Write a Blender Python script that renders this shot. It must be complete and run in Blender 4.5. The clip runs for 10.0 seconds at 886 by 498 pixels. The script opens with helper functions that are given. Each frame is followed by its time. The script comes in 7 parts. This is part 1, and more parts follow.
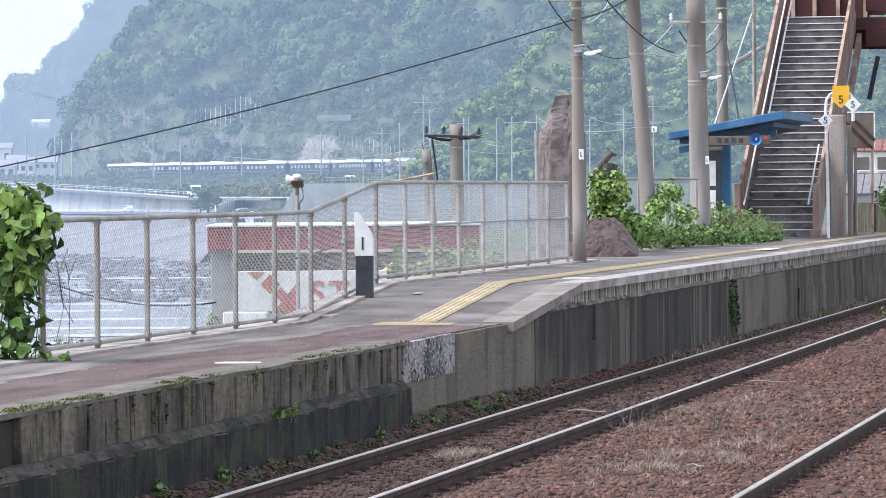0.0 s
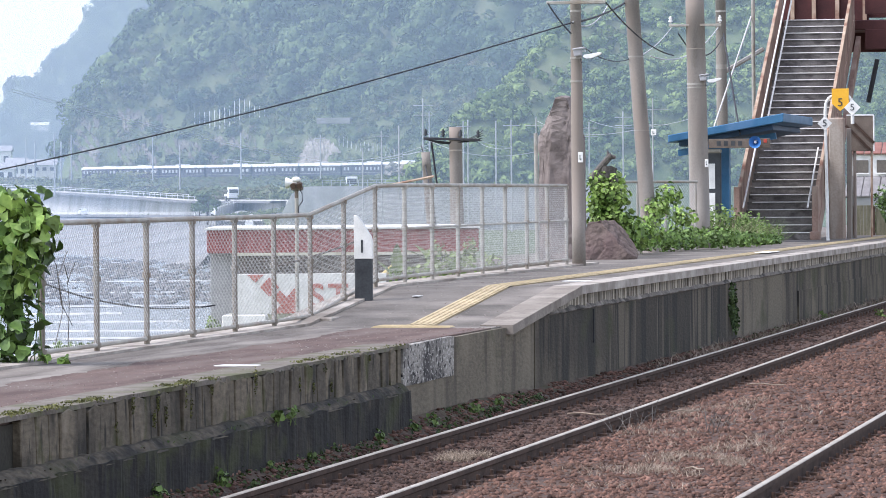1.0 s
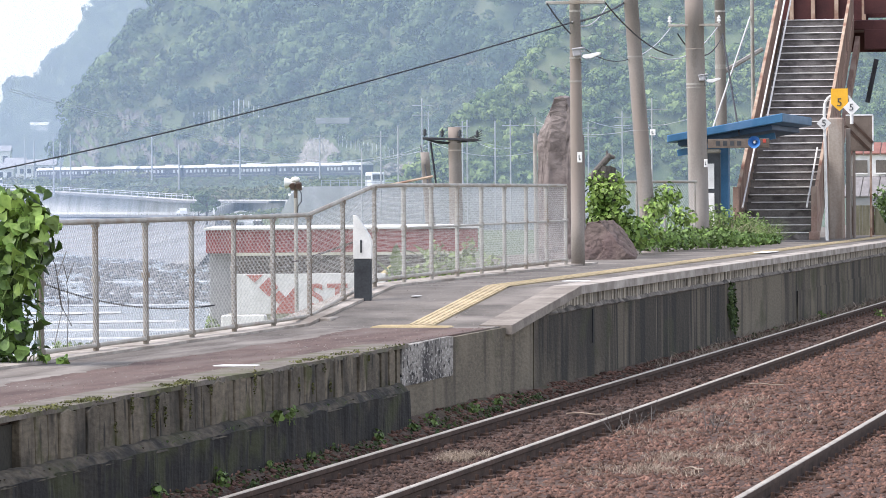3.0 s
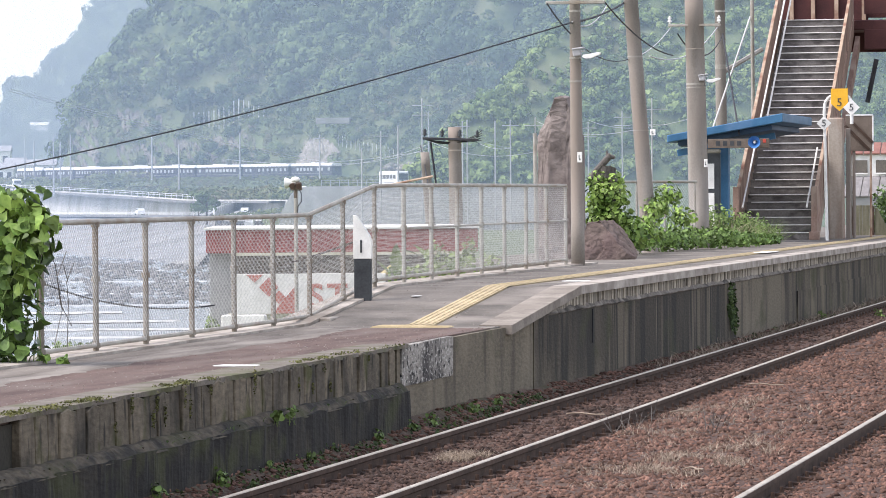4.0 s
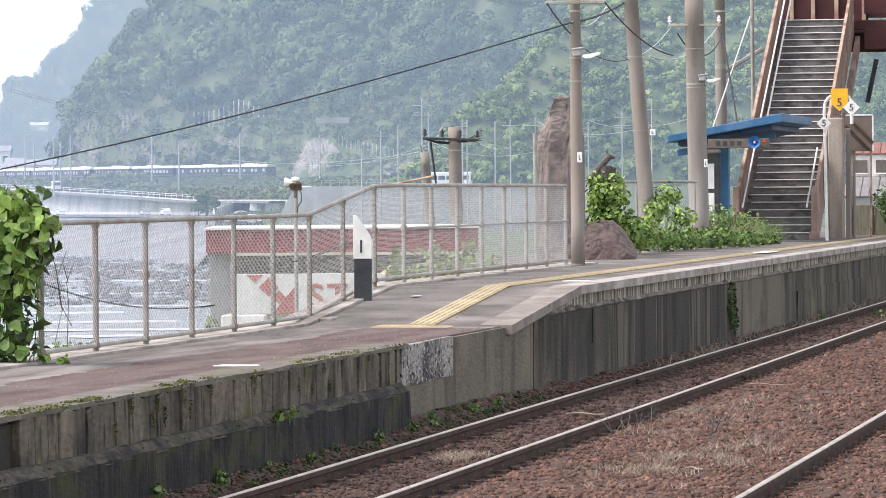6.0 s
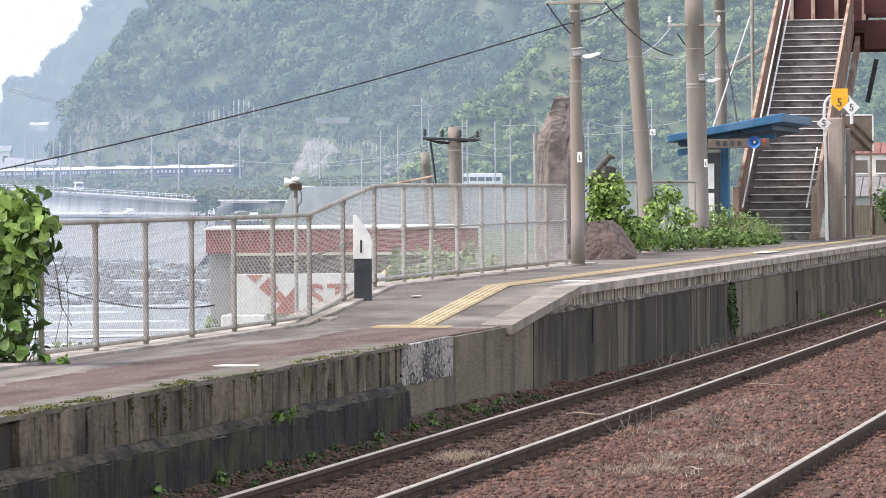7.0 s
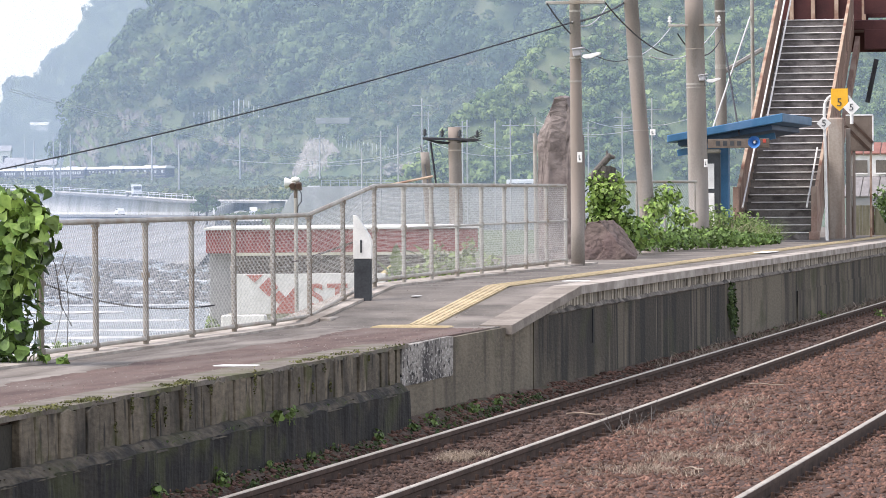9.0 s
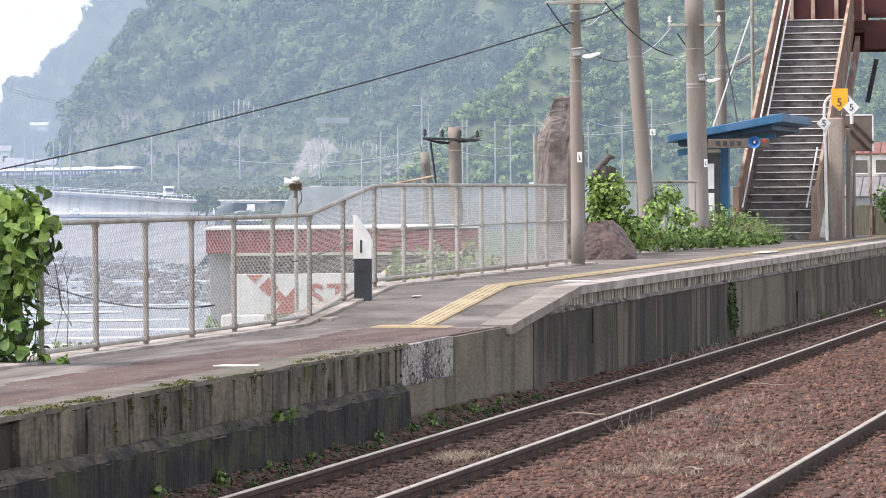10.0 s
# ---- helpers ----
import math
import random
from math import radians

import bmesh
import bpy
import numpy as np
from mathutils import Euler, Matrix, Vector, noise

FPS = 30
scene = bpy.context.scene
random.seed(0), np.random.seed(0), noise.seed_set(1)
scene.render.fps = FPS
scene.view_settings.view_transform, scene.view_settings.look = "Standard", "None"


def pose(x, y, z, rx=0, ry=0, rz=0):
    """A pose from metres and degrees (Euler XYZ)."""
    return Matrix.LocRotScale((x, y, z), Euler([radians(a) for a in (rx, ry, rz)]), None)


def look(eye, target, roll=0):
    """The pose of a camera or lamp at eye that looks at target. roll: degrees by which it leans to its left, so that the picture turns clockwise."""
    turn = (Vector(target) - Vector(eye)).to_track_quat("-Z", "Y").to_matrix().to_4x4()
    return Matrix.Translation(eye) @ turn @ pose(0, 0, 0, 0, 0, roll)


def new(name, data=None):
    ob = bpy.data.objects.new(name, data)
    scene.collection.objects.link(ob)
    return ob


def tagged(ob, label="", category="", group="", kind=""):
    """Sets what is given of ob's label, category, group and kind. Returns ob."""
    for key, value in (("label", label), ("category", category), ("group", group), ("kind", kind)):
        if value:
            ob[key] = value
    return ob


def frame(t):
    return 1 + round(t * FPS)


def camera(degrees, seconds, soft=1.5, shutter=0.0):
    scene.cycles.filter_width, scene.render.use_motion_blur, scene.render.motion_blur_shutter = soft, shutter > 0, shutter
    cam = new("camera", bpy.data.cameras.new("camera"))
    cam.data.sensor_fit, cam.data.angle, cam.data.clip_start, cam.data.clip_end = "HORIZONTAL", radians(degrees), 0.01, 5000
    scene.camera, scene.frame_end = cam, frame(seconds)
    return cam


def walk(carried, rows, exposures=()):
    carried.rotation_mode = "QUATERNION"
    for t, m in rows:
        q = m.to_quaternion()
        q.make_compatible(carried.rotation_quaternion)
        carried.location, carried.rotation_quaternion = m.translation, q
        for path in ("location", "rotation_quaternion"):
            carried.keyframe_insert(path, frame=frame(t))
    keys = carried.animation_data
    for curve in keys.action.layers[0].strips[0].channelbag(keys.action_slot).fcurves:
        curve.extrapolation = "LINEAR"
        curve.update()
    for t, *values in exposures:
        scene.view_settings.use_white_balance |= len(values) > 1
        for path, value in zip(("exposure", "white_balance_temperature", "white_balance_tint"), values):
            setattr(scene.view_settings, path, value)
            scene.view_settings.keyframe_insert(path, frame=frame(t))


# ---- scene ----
# ---------------------------------------------------------------- camera
cam = camera(11.935, 10.0, 0.9)
EYE = (0, 0, 2.22)
REST = look(EYE, (-19.19, 98.13, 0.89), -0.4)
START = look(EYE, (-19.226, 98.125, 0.823), -0.4)
NUDGE = look(EYE, (-19.21, 98.13, 0.89), -0.4)
walk(cam, [(0, START), (0.1, REST), (0.2, REST), (0.9, REST), (1, NUDGE), (1.1, REST), (5, REST), (10, REST)],
     [(0, 1.3, 6100, 16), (1, 1.32, 6200, 16), (2.5, 1.35, 6400, 16), (5, 1.35, 6750, 16), (10, 1.35, 6750, 17)])

# ---------------------------------------------------------------- light
world = bpy.data.worlds.new("overcast_sky")
scene.world = world
world.use_nodes = True
wn, wl = world.node_tree.nodes, world.node_tree.links
sky = wn.new("ShaderNodeTexSky")
sky.sky_type, sky.sun_disc = "NISHITA", False
sky.sun_elevation, sky.sun_rotation = radians(52), radians(-114)
sky.air_density, sky.dust_density = 1.0, 0.8
hs = wn.new("ShaderNodeHueSaturation")
hs.inputs["Saturation"].default_value = 0.45
wl.new(sky.outputs[0], hs.inputs["Color"])
wl.new(hs.outputs[0], wn["Background"].inputs["Color"])
wn["Background"].inputs["Strength"].default_value = 0.15
sun = new("sun", bpy.data.lights.new("sun", "SUN"))
sun.data.energy, sun.data.angle, sun.data.color = 1.5, radians(25), (1.0, 0.97, 0.92)
sun.matrix_world = look((0, 0, 0), (0.55, 0.25, -0.80))

# ---------------------------------------------------------------- frames of reference
# the valley frame: l metres across, d metres away along the valley, z up
YAW = radians(11.066)


def far(l, d, z=0.0):
    return Vector((l * math.cos(YAW) - d * math.sin(YAW), l * math.sin(YAW) + d * math.cos(YAW), z))


def across(u, d):
    """Metres across the valley at the distance d, for a direction given in thousandths."""
    return u * d / 1000.0


# ---------------------------------------------------------------- materials
def mat(name, c1, c2, scale=6.0, rough=0.85, bump=0.3, fine=40.0, metal=0.0, vary=0.0, streak=None, c3=None, stain=1.2, spec=0.3, island=False, dist=0.02):
    """Two colours mixed by a coarse and a fine noise; optional third colour in stains, vertical streaks and a shift per object or island."""
    m = bpy.data.materials.new(name)
    m.use_nodes = True
    nt = m.node_tree
    n, l = nt.nodes, nt.links
    bsdf = n["Principled BSDF"]
    tc = n.new("ShaderNodeTexCoord")
    coord = tc.outputs["Object"]
    if streak:
        mp = n.new("ShaderNodeMapping")
        mp.inputs["Scale"].default_value = streak
        l.new(coord, mp.inputs["Vector"])
        coord2 = mp.outputs[0]
    else:
        coord2 = coord
    a = n.new("ShaderNodeTexNoise")
    a.inputs["Scale"].default_value, a.inputs["Detail"].default_value = scale, 6
    l.new(coord2, a.inputs["Vector"])
    b = n.new("ShaderNodeTexNoise")
    b.inputs["Scale"].default_value, b.inputs["Detail"].default_value = fine, 4
    l.new(coord, b.inputs["Vector"])
    add = n.new("ShaderNodeMath")
    add.operation = "MULTIPLY_ADD"
    l.new(b.outputs["Fac"], add.inputs[0])
    add.inputs[1].default_value = 0.5
    l.new(a.outputs["Fac"], add.inputs[2])
    ramp = n.new("ShaderNodeMapRange")
    ramp.inputs["From Min"].default_value, ramp.inputs["From Max"].default_value = 0.52, 0.98
    l.new(add.outputs[0], ramp.inputs["Value"])
    mix = n.new("ShaderNodeMix")
    mix.data_type = "RGBA"
    mix.inputs["A"].default_value, mix.inputs["B"].default_value = (*c1, 1), (*c2, 1)
    l.new(ramp.outputs[0], mix.inputs["Factor"])
    out = mix.outputs["Result"]
    if c3:
        s = n.new("ShaderNodeTexNoise")
        s.inputs["Scale"].default_value, s.inputs["Detail"].default_value = stain, 5
        l.new(coord2, s.inputs["Vector"])
        sr = n.new("ShaderNodeMapRange")
        sr.inputs["From Min"].default_value, sr.inputs["From Max"].default_value = 0.48, 0.66
        l.new(s.outputs["Fac"], sr.inputs["Value"])
        mx = n.new("ShaderNodeMix")
        mx.data_type = "RGBA"
        l.new(out, mx.inputs["A"])
        mx.inputs["B"].default_value = (*c3, 1)
        l.new(sr.outputs[0], mx.inputs["Factor"])
        out = mx.outputs["Result"]
    if vary:
        if island:
            r = n.new("ShaderNodeNewGeometry").outputs["Random Per Island"]
        else:
            r = n.new("ShaderNodeObjectInfo").outputs["Random"]
        hsv = n.new("ShaderNodeHueSaturation")
        vr = n.new("ShaderNodeMapRange")
        vr.inputs["To Min"].default_value, vr.inputs["To Max"].default_value = 1 - vary, 1 + vary
        l.new(r, vr.inputs["Value"])
        l.new(vr.outputs[0], hsv.inputs["Value"])
        l.new(out, hsv.inputs["Color"])
        out = hsv.outputs[0]
    l.new(out, bsdf.inputs["Base Color"])
    bsdf.inputs["Roughness"].default_value = rough
    bsdf.inputs["Metallic"].default_value = metal
    bsdf.inputs["Specular IOR Level"].default_value = spec
    if bump:
        bp = n.new("ShaderNodeBump")
        bp.inputs["Strength"].default_value, bp.inputs["Distance"].default_value = bump, dist
        l.new(add.outputs[0], bp.inputs["Height"])
        l.new(bp.outputs[0], bsdf.inputs["Normal"])
    return m


M = {}
M["asphalt_red"] = mat("worn red asphalt", (0.062, 0.037, 0.031), (0.150, 0.103, 0.087), 1.2, 0.9, 0.6, 30, c3=(0.14, 0.107, 0.092), stain=0.9, streak=(2.6, 0.6, 1))
M["asphalt"] = mat("grey asphalt", (0.085, 0.075, 0.065), (0.19, 0.17, 0.148), 1.3, 0.9, 0.6, 34, c3=(0.23, 0.205, 0.178), stain=0.9, dist=0.03)
M["asphalt_grit"] = mat("rough gritty asphalt", (0.075, 0.063, 0.054), (0.21, 0.185, 0.16), 1.1, 0.92, 0.8, 24, c3=(0.25, 0.225, 0.198), stain=0.9, streak=(3.0, 0.5, 1), dist=0.03)
M["coping"] = mat("pale weathered coping concrete", (0.26, 0.233, 0.20), (0.49, 0.445, 0.395), 3.0, 0.92, 0.5, 34, c3=(0.22, 0.19, 0.16), stain=1.7, streak=(1.5, 0.8, 1))
M["tactile"] = mat("yellow tactile tile", (0.38, 0.30, 0.17), (0.52, 0.43, 0.28), 1.5, 0.85, 0.2, 40, vary=0.15)
M["white"] = mat("worn white paint", (0.62, 0.61, 0.58), (0.82, 0.81, 0.78), 5, 0.6, 0.15, 60)
M["black"] = mat("black paint", (0.025, 0.028, 0.032), (0.06, 0.065, 0.07), 4, 0.6, 0.15, 40)
M["steel_rail"] = mat("polished rail head", (0.30, 0.26, 0.21), (0.48, 0.43, 0.36), 3, 0.5, 0.1, 40, metal=0.25)
M["rust"] = mat("rusty rail steel", (0.035, 0.021, 0.0155), (0.088, 0.055, 0.04), 4, 0.9, 0.4, 40)
M["ballast"] = mat("brown ballast", (0.050, 0.027, 0.0195), (0.205, 0.114, 0.085), 5, 0.95, 0.5, 30, c3=(0.105, 0.062, 0.045), stain=0.8, vary=0.5, island=True)
M["ballast_dark"] = mat("oily dark ballast", (0.026, 0.0165, 0.013), (0.115, 0.070, 0.055), 5, 0.95, 0.5, 30, c3=(0.045, 0.03, 0.024), stain=0.8, vary=0.5, island=True)
M["bed"] = mat("ballast bed", (0.035, 0.02, 0.015), (0.105, 0.062, 0.047), 4, 0.95, 0.8, 14, c3=(0.085, 0.055, 0.04), stain=0.5)
M["galv"] = mat("dull galvanised pipe", (0.27, 0.255, 0.225), (0.42, 0.40, 0.36), 5, 0.6, 0.15, 50, metal=0.3, c3=(0.27, 0.225, 0.18), stain=2)
M["galv_dark"] = mat("weathered brownish pipe", (0.16, 0.142, 0.118), (0.29, 0.265, 0.23), 5, 0.65, 0.15, 50, metal=0.2, c3=(0.19, 0.145, 0.105), stain=2)
M["wire"] = mat("chain link wire", (0.45, 0.455, 0.45), (0.62, 0.62, 0.61), 9, 0.5, 0, 40, metal=0.2)
M["pole"] = mat("spun concrete pole", (0.165, 0.148, 0.13), (0.28, 0.255, 0.228), 1.4, 0.9, 0.2, 40, streak=(3, 3, 0.5), c3=(0.25, 0.21, 0.18), stain=0.8)
M["rock"] = mat("brown rock", (0.085, 0.065, 0.057), (0.215, 0.165, 0.145), 2.2, 0.95, 1.0, 12, c3=(0.12, 0.085, 0.08), stain=1.3, dist=0.06)
M["leaf"] = mat("broad green leaf", (0.018, 0.044, 0.010), (0.125, 0.205, 0.05), 4, 0.45, 0.1, 20, vary=0.7, island=True)
M["weed"] = mat("weed leaf", (0.07, 0.12, 0.03), (0.17, 0.24, 0.07), 3, 0.6, 0.1, 20, vary=0.4, island=True)
M["weed_dark"] = mat("dark weed leaf", (0.025, 0.05, 0.015), (0.09, 0.13, 0.04), 3, 0.6, 0.1, 20, vary=0.5, island=True)
M["straw"] = mat("dry grass", (0.22, 0.17, 0.125), (0.41, 0.335, 0.26), 3, 0.8, 0, 20, vary=0.35, island=True)
M["wood_far"] = mat("woodland leaves", (0.034, 0.066, 0.034), (0.18, 0.235, 0.095), 0.085, 0.75, 0.0, 0.4, c3=(0.03, 0.06, 0.036), stain=0.03, vary=0.2, island=True, spec=0.1)
M["wood_low"] = mat("pale scrub leaves", (0.06, 0.09, 0.04), (0.22, 0.25, 0.115), 0.12, 0.75, 0.0, 0.6, c3=(0.17, 0.16, 0.10), stain=0.08, vary=0.2, island=True, spec=0.1)
M["wood_distant"] = mat("distant woodland leaves", (0.018, 0.04, 0.02), (0.17, 0.21, 0.09), 0.05, 0.75, 0.0, 0.3, c3=(0.014, 0.03, 0.015), stain=0.02, vary=0.2, island=True, spec=0.1)
M["stone"] = mat("pale pinkish-brown rock", (0.12, 0.098, 0.09), (0.30, 0.255, 0.235), 1.8, 0.95, 1.0, 9, c3=(0.15, 0.12, 0.11), stain=1.1, dist=0.06)
M["wood_near"] = mat("sunny scrub leaves", (0.075, 0.125, 0.04), (0.27, 0.34, 0.12), 0.2, 0.75, 0.0, 0.9, c3=(0.065, 0.11, 0.042), stain=0.07, vary=0.2, island=True, spec=0.1, streak=(1, 1, 0.5))
M["earth"] = mat("wooded earth", (0.055, 0.085, 0.035), (0.13, 0.16, 0.07), 0.12, 0.95, 0.3, 0.9, c3=(0.12, 0.135, 0.07), stain=0.05)
M["concrete_far"] = mat("pale concrete", (0.46, 0.45, 0.43), (0.64, 0.63, 0.60), 0.12, 0.9, 0.2, 1.2, c3=(0.28, 0.28, 0.27), stain=0.05)
M["road_far"] = mat("road asphalt", (0.13, 0.13, 0.13), (0.20, 0.20, 0.20), 0.3, 0.9, 0.1, 3)
M["stair"] = mat("dark stair board", (0.10, 0.091, 0.086), (0.225, 0.208, 0.195), 2.5, 0.8, 0.3, 30, streak=(1, 1, 2), c3=(0.07, 0.063, 0.06), stain=3)
M["redpaint"] = mat("rusted red paint", (0.17, 0.105, 0.082), (0.33, 0.225, 0.18), 3, 0.75, 0.3, 30, c3=(0.34, 0.27, 0.22), stain=2.0, streak=(1, 1, 0.4))
M["maroon"] = mat("dark maroon panel", (0.045, 0.013, 0.013), (0.085, 0.026, 0.024), 2, 0.6, 0.1, 30)
M["blue"] = mat("blue paint", (0.025, 0.10, 0.20), (0.05, 0.16, 0.29), 2, 0.5, 0.1, 30, c3=(0.08, 0.17, 0.30), stain=1.5)
M["navy"] = mat("dark navy coach paint", (0.012, 0.015, 0.03), (0.03, 0.035, 0.06), 0.4, 0.4, 0, 4)
M["roof_pale"] = mat("pale coach roof", (0.62, 0.63, 0.64), (0.8, 0.8, 0.8), 0.5, 0.6, 0, 4)

M["board_pale"] = mat("weathered short board", (0.14, 0.124, 0.10), (0.38, 0.34, 0.28), 1.6, 0.92, 0.4, 30, streak=(1, 4, 0.8), vary=0.4)
M["soil"] = mat("dark verge soil", (0.05, 0.034, 0.025), (0.12, 0.085, 0.063), 4, 0.95, 0.8, 25, c3=(0.06, 0.06, 0.03), stain=1.5)


def wall_mat(name, base_lo, base_hi, zones, vary=0.0):
    """Old concrete: grain under stains, each of them a colour, a scale, a stretch and limits."""
    m = bpy.data.materials.new(name)
    m.use_nodes = True
    n, l = m.node_tree.nodes, m.node_tree.links
    where = n.new("ShaderNodeNewGeometry").outputs["Position"]

    def layer(scale, stretch, lo, hi, detail=5):
        mp = n.new("ShaderNodeMapping")
        mp.inputs["Scale"].default_value = stretch
        l.new(where, mp.inputs["Vector"])
        t = n.new("ShaderNodeTexNoise")
        t.inputs["Scale"].default_value, t.inputs["Detail"].default_value = scale, detail
        l.new(mp.outputs[0], t.inputs["Vector"])
        r = n.new("ShaderNodeMapRange")
        r.inputs["From Min"].default_value, r.inputs["From Max"].default_value = lo, hi
        l.new(t.outputs["Fac"], r.inputs["Value"])
        return r.outputs[0]

    def mix(a, b, f):
        x = n.new("ShaderNodeMix")
        x.data_type = "RGBA"
        for key, v in (("A", a), ("B", b)):
            if isinstance(v, tuple):
                x.inputs[key].default_value = (*v, 1)
            else:
                l.new(v, x.inputs[key])
        l.new(f, x.inputs["Factor"])
        return x.outputs["Result"]

    grain = layer(26, (1, 0.3, 1), 0.3, 0.7)
    base = mix(base_lo, base_hi, grain)
    for colour, scale, stretch, lo, hi in zones:
        base = mix(base, colour, layer(scale, stretch, lo, hi))
    if vary:
        hsv = n.new("ShaderNodeHueSaturation")
        r = n.new("ShaderNodeMapRange")
        r.inputs["To Min"].default_value, r.inputs["To Max"].default_value = 1 - vary, 1 + vary
        l.new(n.new("ShaderNodeObjectInfo").outputs["Random"], r.inputs["Value"])
        l.new(r.outputs[0], hsv.inputs["Value"])
        l.new(base, hsv.inputs["Color"])
        base = hsv.outputs[0]
    b = n["Principled BSDF"]
    l.new(base, b.inputs["Base Color"])
    b.inputs["Roughness"].default_value = 0.92
    bp = n.new("ShaderNodeBump")
    bp.inputs["Strength"].default_value, bp.inputs["Distance"].default_value = 0.5, 0.01
    l.new(grain, bp.inputs["Height"])
    l.new(bp.outputs[0], b.inputs["Normal"])
    return m


M["wall"] = wall_mat("rain-streaked concrete", (0.0624, 0.05023, 0.03263), (0.1144, 0.09358, 0.06177), (
    ((0.1456, 0.1192, 0.08091), 1.0, (1.3, 1.3, 0.6), 0.54, 0.72), ((0.02184, 0.01724, 0.01088), 0.6, (1, 0.2, 0.3), 0.48, 0.57), ((0.01352, 0.01064, 0.006525), 1.0, (1, 1.3, 0.3), 0.50, 0.62),
    ((0.078, 0.06304, 0.04263), 1.0, (1.3, 2.6, 0.5), 0.59, 0.72), ((0.00936, 0.007387, 0.00435), 1.0, (1, 3.0, 0.5), 0.56, 0.66), ((0.03744, 0.04039, 0.01218), 0.8, (1, 0.8, 1.6), 0.58, 0.72)))
M["wall_bare"] = wall_mat("bare grey concrete", (0.10, 0.083, 0.0575), (0.165, 0.139, 0.097), (
    ((0.1768, 0.1477, 0.1044), 1.0, (1.3, 1.2, 0.8), 0.54, 0.72), ((0.0416, 0.03349, 0.02175), 1.0, (1, 1.4, 0.3), 0.55, 0.68), ((0.052, 0.0522, 0.01914), 0.8, (1, 0.8, 1.6), 0.6, 0.74)))
M["plank"] = wall_mat("old weathered concrete plank", (0.0728, 0.0591, 0.04002), (0.1404, 0.1152, 0.08004), (
    ((0.02704, 0.02167, 0.01479), 1.0, (1, 3.0, 1.4), 0.50, 0.66), ((0.0104, 0.008865, 0.00609), 1.0, (1, 8.0, 2.2), 0.57, 0.66),
    ((0.1768, 0.1477, 0.1061), 1.3, (1, 2.0, 1.6), 0.58, 0.72), ((0.0468, 0.04728, 0.01218), 1.0, (1, 2.2, 1.8), 0.57, 0.67)), 0.35)
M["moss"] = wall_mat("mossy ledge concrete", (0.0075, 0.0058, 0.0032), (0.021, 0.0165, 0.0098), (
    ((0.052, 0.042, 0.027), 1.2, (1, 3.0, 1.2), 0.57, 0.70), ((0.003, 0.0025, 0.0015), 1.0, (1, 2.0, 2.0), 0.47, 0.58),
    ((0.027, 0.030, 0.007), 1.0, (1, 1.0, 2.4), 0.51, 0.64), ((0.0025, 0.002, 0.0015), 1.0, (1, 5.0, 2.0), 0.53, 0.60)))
M["fillet"] = wall_mat("crumbling mortar", (0.03744, 0.02955, 0.01914), (0.1092, 0.08865, 0.05916), (
    ((0.0104, 0.008176, 0.004785), 3.0, (1, 0.6, 2), 0.46, 0.58), ((0.03536, 0.03743, 0.0087), 1.6, (1, 0.6, 2), 0.54, 0.68)))
M["patch"] = wall_mat("rough pale render", (0.21, 0.195, 0.17), (0.37, 0.345, 0.31), (
    ((0.055, 0.05, 0.047), 1.7, (1, 0.6, 0.5), 0.50, 0.60), ((0.016, 0.015, 0.015), 20, (1, 0.5, 0.8), 0.55, 0.61), ((0.47, 0.45, 0.42), 26, (1, 0.5, 1.2), 0.57, 0.63)))
M["coping_worn"] = mat("worn brownish concrete", (0.155, 0.133, 0.11), (0.33, 0.292, 0.25), 3.0, 0.92, 0.5, 34, c3=(0.22, 0.19, 0.16), stain=1.7)
M["wall_wet"] = wall_mat("dark rain-soaked concrete", (0.0208, 0.01655, 0.01027), (0.04576, 0.03644, 0.02305), (
    ((0.104, 0.08471, 0.05742), 1.0, (1.3, 1.5, 0.15), 0.52, 0.60), ((0.00832, 0.006501, 0.003828), 1.0, (1, 1.9, 0.2), 0.49, 0.56), ((0.1456, 0.1192, 0.08178), 1.0, (1.3, 4.5, 0.2), 0.61, 0.67), ((0.0312, 0.03448, 0.0087), 0.8, (1, 0.8, 1.2), 0.55, 0.68)))
M["seat"] = wall_mat("pale crumbling mortar", (0.10, 0.088, 0.072), (0.22, 0.195, 0.165), (
    ((0.03, 0.026, 0.02), 2.0, (1, 1.0, 2), 0.52, 0.64), ((0.30, 0.27, 0.235), 1.6, (1, 1.6, 2), 0.56, 0.68)))
# near-black so that the shade of board gaps and coping recess is in the colour
M["wall_dark"] = mat("dark concrete with recess shade", (0.018, 0.017, 0.013), (0.05, 0.046, 0.036), 3, 0.95, 0.4, 30)
M["lip"] = mat("crumbling asphalt lip", (0.10, 0.085, 0.07), (0.22, 0.195, 0.165), 5, 0.95, 0.6, 30, c3=(0.09, 0.09, 0.045), stain=2.5)
M["tactile_bed"] = mat("yellow mortar", (0.30, 0.24, 0.14), (0.42, 0.345, 0.22), 3, 0.9, 0.2, 40)
M["beige"] = mat("weathered beige paint", (0.22, 0.18, 0.145), (0.42, 0.365, 0.31), 2.5, 0.8, 0.2, 30, streak=(2, 2, 0.3), c3=(0.26, 0.17, 0.13), stain=1.4)
M["gate_wood"] = mat("mossy old gate wood", (0.10, 0.095, 0.06), (0.21, 0.195, 0.135), 3, 0.85, 0.2, 30, streak=(3, 1, 0.5))
M["cable"] = mat("black cable sheath", (0.02, 0.02, 0.022), (0.045, 0.045, 0.05), 4, 0.7, 0, 40)
